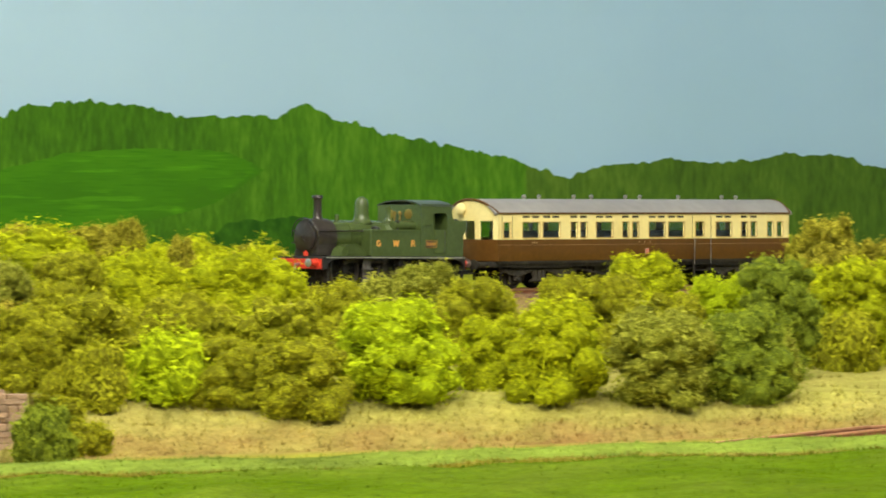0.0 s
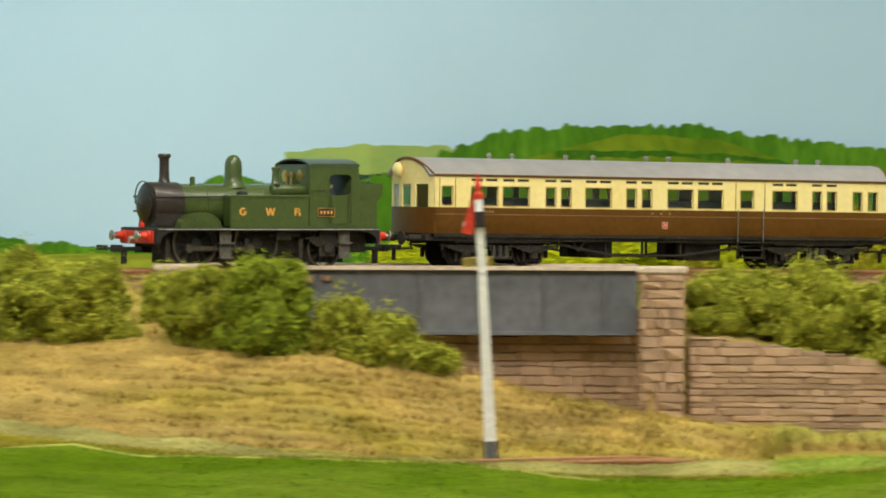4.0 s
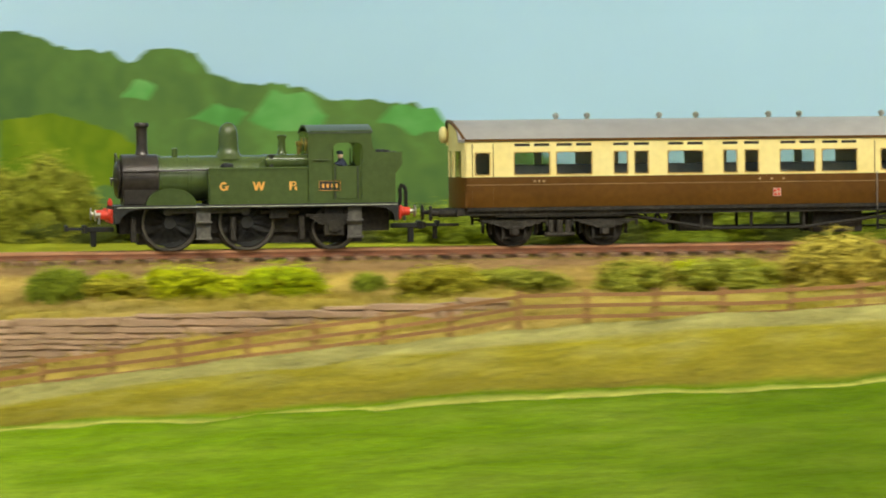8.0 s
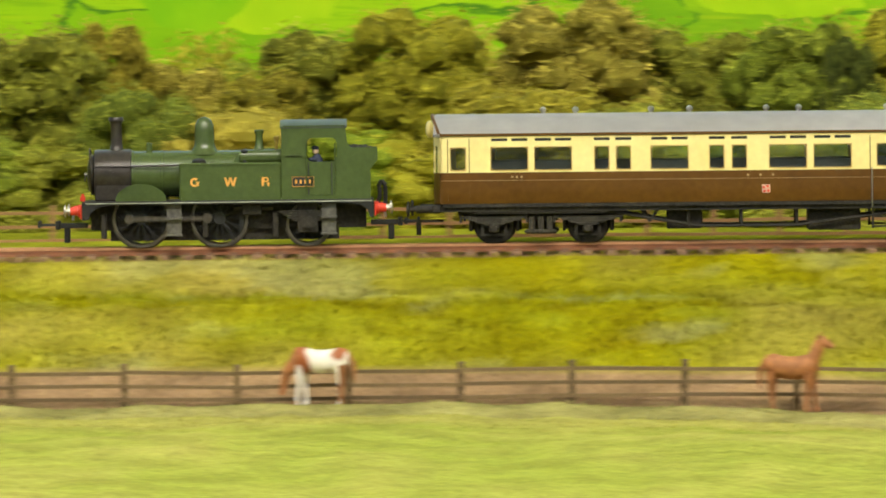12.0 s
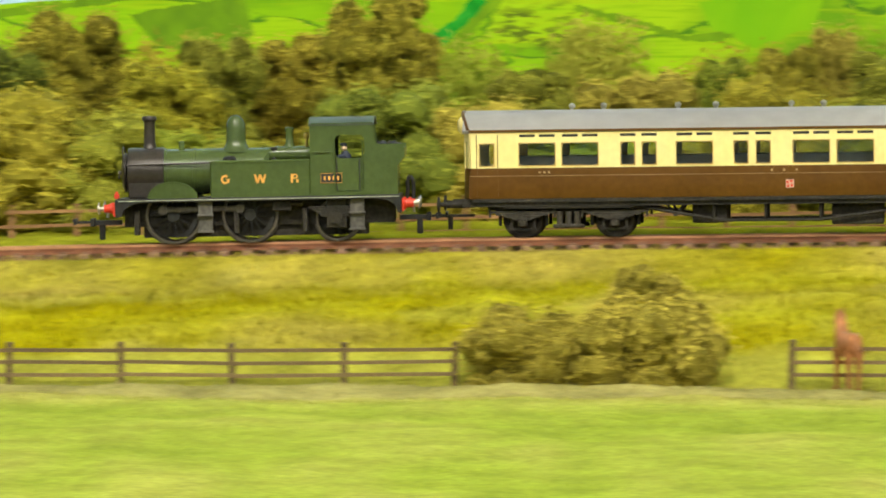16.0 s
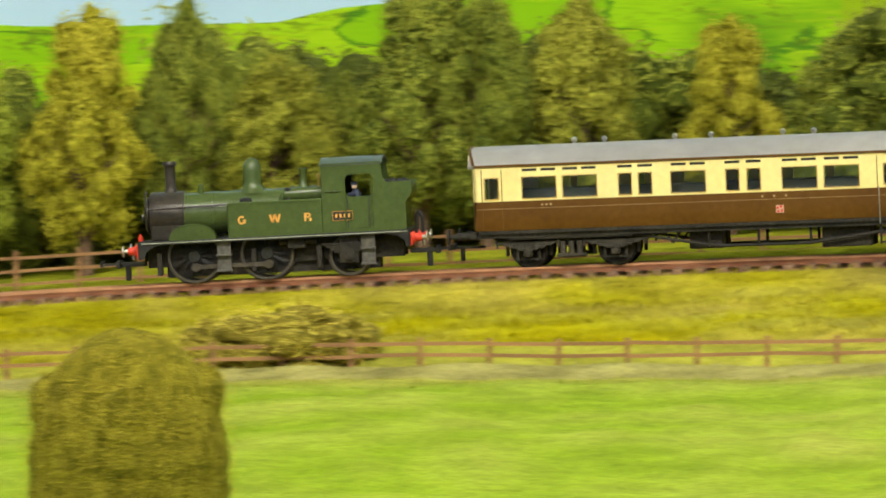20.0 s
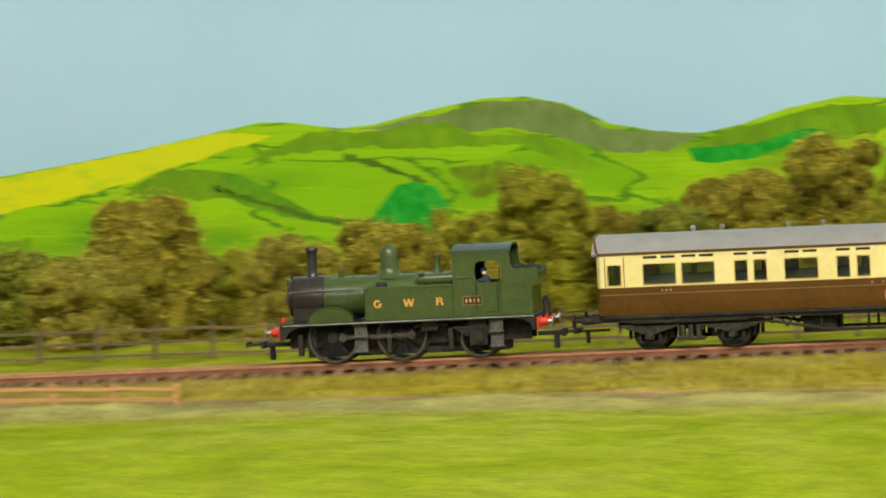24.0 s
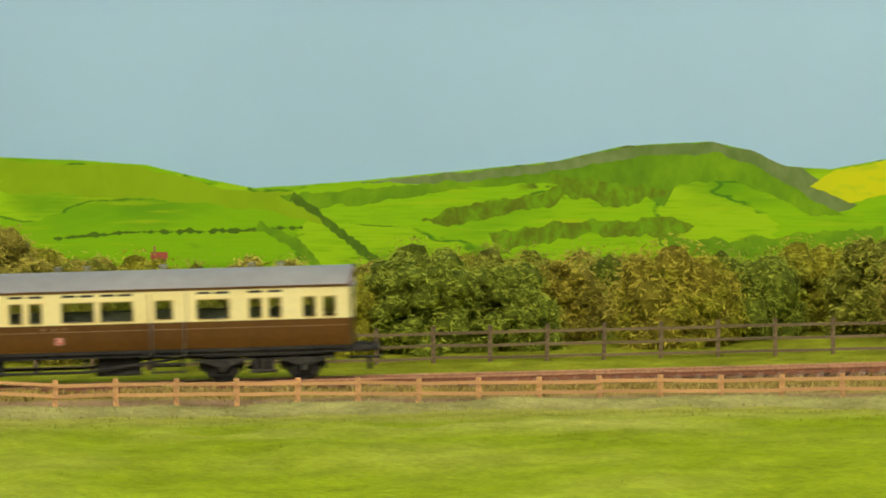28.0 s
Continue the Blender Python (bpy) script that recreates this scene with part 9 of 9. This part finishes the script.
def build_gate_post():
    base = new("gate_post")
    gd = front_spot(43.98, -0.08305)
    gz = ground_z(43.98, gd)
    base.matrix_basis = Matrix.Translation(polar(43.98, gd, gz)) @ pose(0, 0, 0, 0, 0, 44)
    h = -0.06389 * gd - gz
    bm = bmesh.new()
    add_rings(bm, [[(x * w, y * w, z) for x, y in ((-1, -1), (1, -1), (1, 1), (-1, 1))] for w, z in ((2.3, -4), (2.1, h - 1), (1.2, h + 1))])
    part("post", bm, M["fence_brown"], base)
    bm = bmesh.new()
    for z in (0.55 * h, 0.8 * h):
        add_box(bm, 2, 4, -0.7, 0.7, z - 1, z + 1, 0.2)
    part("hinge", bm, M["black"], base)
    tagged(base, "mossy square wooden gate post at the field corner", "post")
    ivy = bush_thing("small", 1, "green", Matrix.Translation(polar(43.98, gd - 1, gz - 1)) @ Matrix.Diagonal((0.0036, 0.0036, (h + 3) * 0.001, 1)), "ivy")
    tagged(ivy, "ivy clinging to a mossy wooden post", "ivy")
    for az, low, r, h2, c in ((45.14, -0.08344, 8.12, 15, "straw"), (44.57, -0.08337, 5.62, 8.75, "olive"),):
        d = front_spot(az, low)
        tuft = bush_thing("small", 3, c, Matrix.Translation(polar(az, d, ground_z(az, d) - 1)) @ Matrix.Diagonal((r * d * 1e-6, r * d * 1e-6, h2 * d * 1e-6, 1)))
        tagged(tuft, WORDS[c] + " dry bush at the field corner", "bush")


build_gate_post()


def horse_mesh(head):
    """A model horse as one plain mesh. x forward. head: grazing or up."""
    bm = bmesh.new()

    def tube(pts):
        rings = []
        for i, (x, z, ry, rz) in enumerate(pts):
            rings.append([(x, ry * math.cos(a), z + rz * math.sin(a)) for a in [2 * math.pi * k / 12 for k in range(12)]])
        add_rings(bm, rings)
    tube([(-9.6, 16, 0.6, 0.8), (-9.0, 15.5, 2.4, 3.0), (-6.5, 15.2, 3.1, 4.0), (-2, 14.4, 3.0, 3.8), (2, 14.5, 3.0, 3.9), (5.5, 15.2, 2.8, 4.1), (8.0, 15.8, 1.8, 3.2), (8.8, 16, 0.6, 1.2)])

    def limb(a):
        for (p, q, r0, r1) in a:
            add_rod(bm, p, q, r0, r1, 8)
    if head == "up":
        limb([((6.4, 0, 17), (9.6, 0, 23.5), 2.6, 1.6), ((9.2, 0, 23.8), (13.2, 0, 21.4), 1.7, 0.95), ((9.2, 0.6, 24.4), (9.3, 0.9, 26.4), 0.5, 0.15), ((9.2, -0.6, 24.4), (9.3, -0.9, 26.4), 0.5, 0.15)])
        limb([((5.6, 0, 19), (8.6, 0, 25.2), 0.7, 0.5)])
    else:
        limb([((6.6, 0, 16.4), (11.6, 0, 9.5), 2.4, 1.5), ((11.2, 0, 9.6), (12.6, 0, 3.6), 1.6, 0.9), ((11.0, 0.6, 10), (10.2, 1.0, 11.6), 0.5, 0.15), ((11.0, -0.6, 10), (10.2, -1.0, 11.6), 0.5, 0.15)])
        limb([((7.0, 0, 18.6), (12.2, 0, 11.2), 0.6, 0.4)])
    for x, y, k in ((6.4, 1.7, 0.9), (5.4, -1.7, -0.8), (-6.6, 1.7, -0.7), (-7.4, -1.7, 0.8)):
        limb([((x, y, 13.4), (x + k * 0.3, y, 7.2), 1.7, 0.85), ((x + k * 0.3, y, 7.4), (x + k, y, 1.4), 0.8, 0.6), ((x + k, y, 1.6), (x + k + 0.5, y, 0), 0.75, 1.05)])
    limb([((-9.2, 0, 17.2), (-11.0, 0, 13.5), 0.8, 0.9), ((-11.0, 0, 13.6), (-11.3, 0, 7.5), 0.9, 0.3)])
    return bm


def coat_material(name, base, patch, lo, hi, scale=75):
    m = material(name, base, 0.55, vary=0.08, scale=400, bump=0.1)
    n, l = m.node_tree.nodes, m.node_tree.links
    b = n["Principled BSDF"]
    src = b.inputs["Base Color"].links[0].from_socket
    tc, nz, mr, mix = n.new("ShaderNodeTexCoord"), n.new("ShaderNodeTexNoise"), n.new("ShaderNodeMapRange"), n.new("ShaderNodeMix")
    mix.data_type = "RGBA"
    nz.inputs["Scale"].default_value = scale
    mr.inputs["From Min"].default_value, mr.inputs["From Max"].default_value = lo, hi
    l.new(tc.outputs["Object"], nz.inputs["Vector"]), l.new(nz.outputs["Fac"], mr.inputs["Value"]), l.new(mr.outputs["Result"], mix.inputs[0])
    l.new(src, mix.inputs[6])
    mix.inputs[7].default_value = (*patch, 1)
    l.new(mix.outputs[2], b.inputs["Base Color"])
    return m


PIEBALD = coat_material("piebald", (0.80, 0.73, 0.64), (0.30, 0.085, 0.03), 0.47, 0.51, 60)
MOSTLY_WHITE = coat_material("pale_piebald", (0.82, 0.76, 0.68), (0.34, 0.10, 0.03), 0.51, 0.55, 48)
SKEWBALD = coat_material("skewbald", (0.34, 0.095, 0.03), (0.80, 0.70, 0.58), 0.52, 0.56)
for az, d, z, turn, head, mat, s, label in (
        (53.0, 1466, -97.6, -8, "up", M["horse_brown"], 0.98, "chestnut model horse standing by the fence"),
        (59.0, 1468, -96.8, 172, "graze", MOSTLY_WHITE, 1.0, "white and brown model horse grazing by the fence"),
        (74.95, 1468, -96.0, 105, "up", M["horse_brown"], 1.02, "chestnut model horse facing away by the fence"),
        (73.25, 1466, -98.0, 2, "graze", PIEBALD, 1.0, "piebald model horse grazing by the fence"),
        (72.44, 1464, -99.0, 95, "graze", SKEWBALD, 1.03, "brown and white model horse seen from behind"),
        (69.43, 1466, -98.0, 183, "up", SKEWBALD, 1.06, "palomino model horse with pale mane by the fence")):
    ob = part("model_horse", horse_mesh(head), mat)
    if mat in (PIEBALD, MOSTLY_WHITE):
        ob.data.materials.append(M["horse_brown"])
        for q in ob.data.polygons:
            x, z = q.center.x * 1000, q.center.z * 1000
            q.material_index = 1 if x > 7.6 or (x < -6.8 and z < 13) or x < -9.6 else 0
    ob.matrix_basis = Matrix.Translation(polar(az, d, min(z, ground_z(az, d) + 0.3))) @ pose(0, 0, 0, 0, 0, az - 90 + turn) @ Matrix.Scale(s, 4)
    tagged(ob, label, "model horse", group="paddock horses")


def build_figure():
    bm = bmesh.new()
    for y in (-1.0, 1.0):
        add_rod(bm, (0, y, 0), (0, y * 0.9, 9), 0.95, 1.2, 8)
    add_lathe(bm, [(2.0, 8), (2.3, 11), (2.6, 15), (2.2, 17.2), (0.9, 18)], (0, 0, 0), "z", 12)
    for y in (-2.7, 2.7):
        add_rod(bm, (0, y, 16.6), (0.6, y * 1.05, 9.5), 0.85, 0.7, 8)
    add_lathe(bm, [(0.6, 17.6), (1.5, 18.6), (1.6, 20.2), (0.6, 21.6)], (0, 0, 0), "z", 10)
    add_lathe(bm, [(1.75, 20.4), (1.7, 21.4), (0.7, 22)], (0, 0, 0), "z", 10)
    ob = part("model_figure", bm, M["coat"])
    for name in ("trousers", "skin"):
        ob.data.materials.append(M[name])
    for q in ob.data.polygons:
        z = q.center.z * 1000
        q.material_index = 1 if z < 8.4 else (2 if z > 18.2 else 0)
    ob.matrix_basis = Matrix.Translation(polar(51.63, 1464, min(-98.4, ground_z(51.63, 1464) + 0.2))) @ pose(0, 0, 0, 0, 0, 51.6 + 90) @ Matrix.Diagonal((1.2, 1.35, 1.05, 1))
    tagged(ob, "small painted farm figurine in mustard coat by the fence", "figurine")


build_figure()


def build_cottage(az, d, z, w, h, roof_h, label):
    base = new("cottage")
    base.matrix_basis = Matrix.Translation(polar(az, d, z)) @ pose(0, 0, 0, 0, 0, az + 90)
    bm = bmesh.new()
    add_box(bm, -w / 2, w / 2, -w * 0.35, w * 0.35, -60, h)
    part("wall", bm, BRICKY, base)
    bm = bmesh.new()
    add_rings(bm, [[(x, -w * 0.42, h - 0.4), (x, 0, h + roof_h), (x, w * 0.42, h - 0.4)] for x in (-w / 2 - 0.8, w / 2 + 0.8)])
    part("roof", bm, TILED, base, "red tiled roof")
    bm = bmesh.new()
    add_box(bm, w * 0.25, w * 0.42, -1.2, 1.2, h, h + roof_h + 3)
    part("chimney", bm, BRICKY, base)
    tagged(base, label, "cottage")


BRICKY = material("orange_brick", (0.36, 0.15, 0.06), 0.9, vary=0.15, scale=500)
TILED = material("red_tile", (0.34, 0.07, 0.035), 0.85, vary=0.15, scale=500)
build_cottage(142.41, 2250, -107, 10, 0.5, 4, "small red-roofed cottage among the far hedges")
build_cottage(141.88, 2260, -104, 7, 5, 3, "small brick cottage among the far hedges")


# ---- flock fibres over the turf ----
def build_fibres():
    rnd = np.random.RandomState(4)
    me = ground.data
    n = len(me.vertices)
    co = np.zeros(n * 3)
    me.vertices.foreach_get("co", co)
    co = co.reshape(-1, 3)
    col = np.zeros(n * 4)
    me.color_attributes["flock"].data.foreach_get("color", col)
    col = col.reshape(-1, 4)
    rad = np.hypot(co[:, 0], co[:, 1])
    per = sum(GROUND_ROWS) + 1
    row = np.arange(n) % per
    cum = np.cumsum((0,) + GROUND_ROWS)
    weight = np.where(row < cum[2], 0.0, 1.0)
    weight = np.where((row >= cum[1]) & (row < cum[2]) & (rad > 1.05), 1.3, weight)
    weight = np.where((row >= cum[2]) & (row < cum[4] + 3), 2.0, weight)
    weight = np.where((row >= cum[13]) & (row <= cum[15]), 0.1, weight)
    weight = np.where(row > cum[15] + 4, 0.0, weight)
    weight = np.where((row >= cum[7]) & (row < cum[12]), 2.6, weight)
    count = 420000
    pick = rnd.choice(n, count, p=weight / weight.sum())
    base = co[pick] + rnd.normal(0, 0.0022, (count, 3)) * np.array((1, 1, 0))
    steep = (row[pick] >= cum[7]) & (row[pick] < cum[13])
    h = rnd.uniform(0.0008, 0.0022, count) * np.where(steep, 1.3, np.where(row[pick] < cum[2], 0.5, 0.6))
    lean = rnd.normal(0, 0.6, (count, 2)) * h[:, None]
    ang = rnd.uniform(0, 6.28, count)
    w = rnd.uniform(0.00014, 0.00034, count) * np.where(steep, 1.6, 1.0)
    side = np.stack([np.cos(ang) * w, np.sin(ang) * w, np.zeros(count)], 1)
    v = np.empty((count, 3, 3))
    v[:, 0], v[:, 1] = base - side - np.array((0, 0, 0.0004)), base + side - np.array((0, 0, 0.0004))
    v[:, 2] = base + np.stack([lean[:, 0], lean[:, 1], h], 1)
    g = bpy.data.meshes.new("grass")
    g.from_pydata(v.reshape(-1, 3), [], np.arange(count * 3).reshape(-1, 3))
    c = np.repeat(np.clip(col[pick, :3] * np.where(steep[:, None], rnd.uniform(0.74, 1.42, (count, 1)), rnd.uniform(0.88, 1.16, (count, 1))), 0.004, 0.9), 3, axis=0)
    at = g.color_attributes.new("flock", "FLOAT_COLOR", "POINT")
    at.data.foreach_set("color", np.concatenate([c, np.ones((len(c), 1))], 1).ravel())
    g.materials.append(M["ground"])
    g.update()
    tagged(new("grass", g), "short static grass fibres over turf and banks", "grass", kind="stuff")


build_fibres()


def build_twig():
    bm = bmesh.new()
    pts = [Vector((-8, 0, 0.6)), Vector((-3, 1.2, 1.0)), Vector((2, 0.4, 0.8)), Vector((8, 1.4, 0.5))]
    for a, b, r in zip(pts, pts[1:], (0.7, 0.6, 0.45)):
        add_rod(bm, a, b, r, r * 0.8, 6)
    add_rod(bm, pts[1], pts[1] + Vector((3, 3, 0.6)), 0.35, 0.15, 5)
    ob = part("fallen_twig", bm, M["bark"])
    az, d = (49.75, 1390)
    ob.matrix_basis = Matrix.Translation(polar(az, d, ground_z(az, d) + 0.6)) @ pose(0, 0, 0, 0, 0, az - 60)
    tagged(ob, "bare brown twig lying on the pale grass", "twig")


build_twig()


# ---- what moves ----
def motions():
    slack = lambda t: float(np.interp(t, [0, 9, 15, 20, 28], COACH_BACK))
    steps = [i * 0.5 for i in range(57)]
    walk(loco, [(t, line_pose(float(train_s(t)), 19.7, -40.8, 0)) for t in steps])
    walk(coach, [(t, line_pose(float(train_s(t)) - slack(t), -17.5, -183.4, 0)) for t in steps])
    ticks = [i / 30 for i in range(841)]
    run = [float(train_s(t)) for t in ticks]

    def spin(ob, x, rad):
        walk(ob, [(t, Matrix.Translation((x * 0.001, 0, rad * 0.001)) @ Matrix.Rotation(s / rad, 4, "Y")) for t, s in zip(ticks, run)])
    for ob, x, rad in loco_wheels + coach_wheels:
        spin(ob, x, rad)
    for ob in loco_rods:
        rows = []
        for t, s in zip(ticks, run):
            a = s / 10.4
            rows.append((t, Matrix.Translation(((19.7 + 4.3 * math.cos(a)) * 0.001, 0, (10.4 - 4.3 * math.sin(a)) * 0.001))))
        walk(ob, rows)


motions()
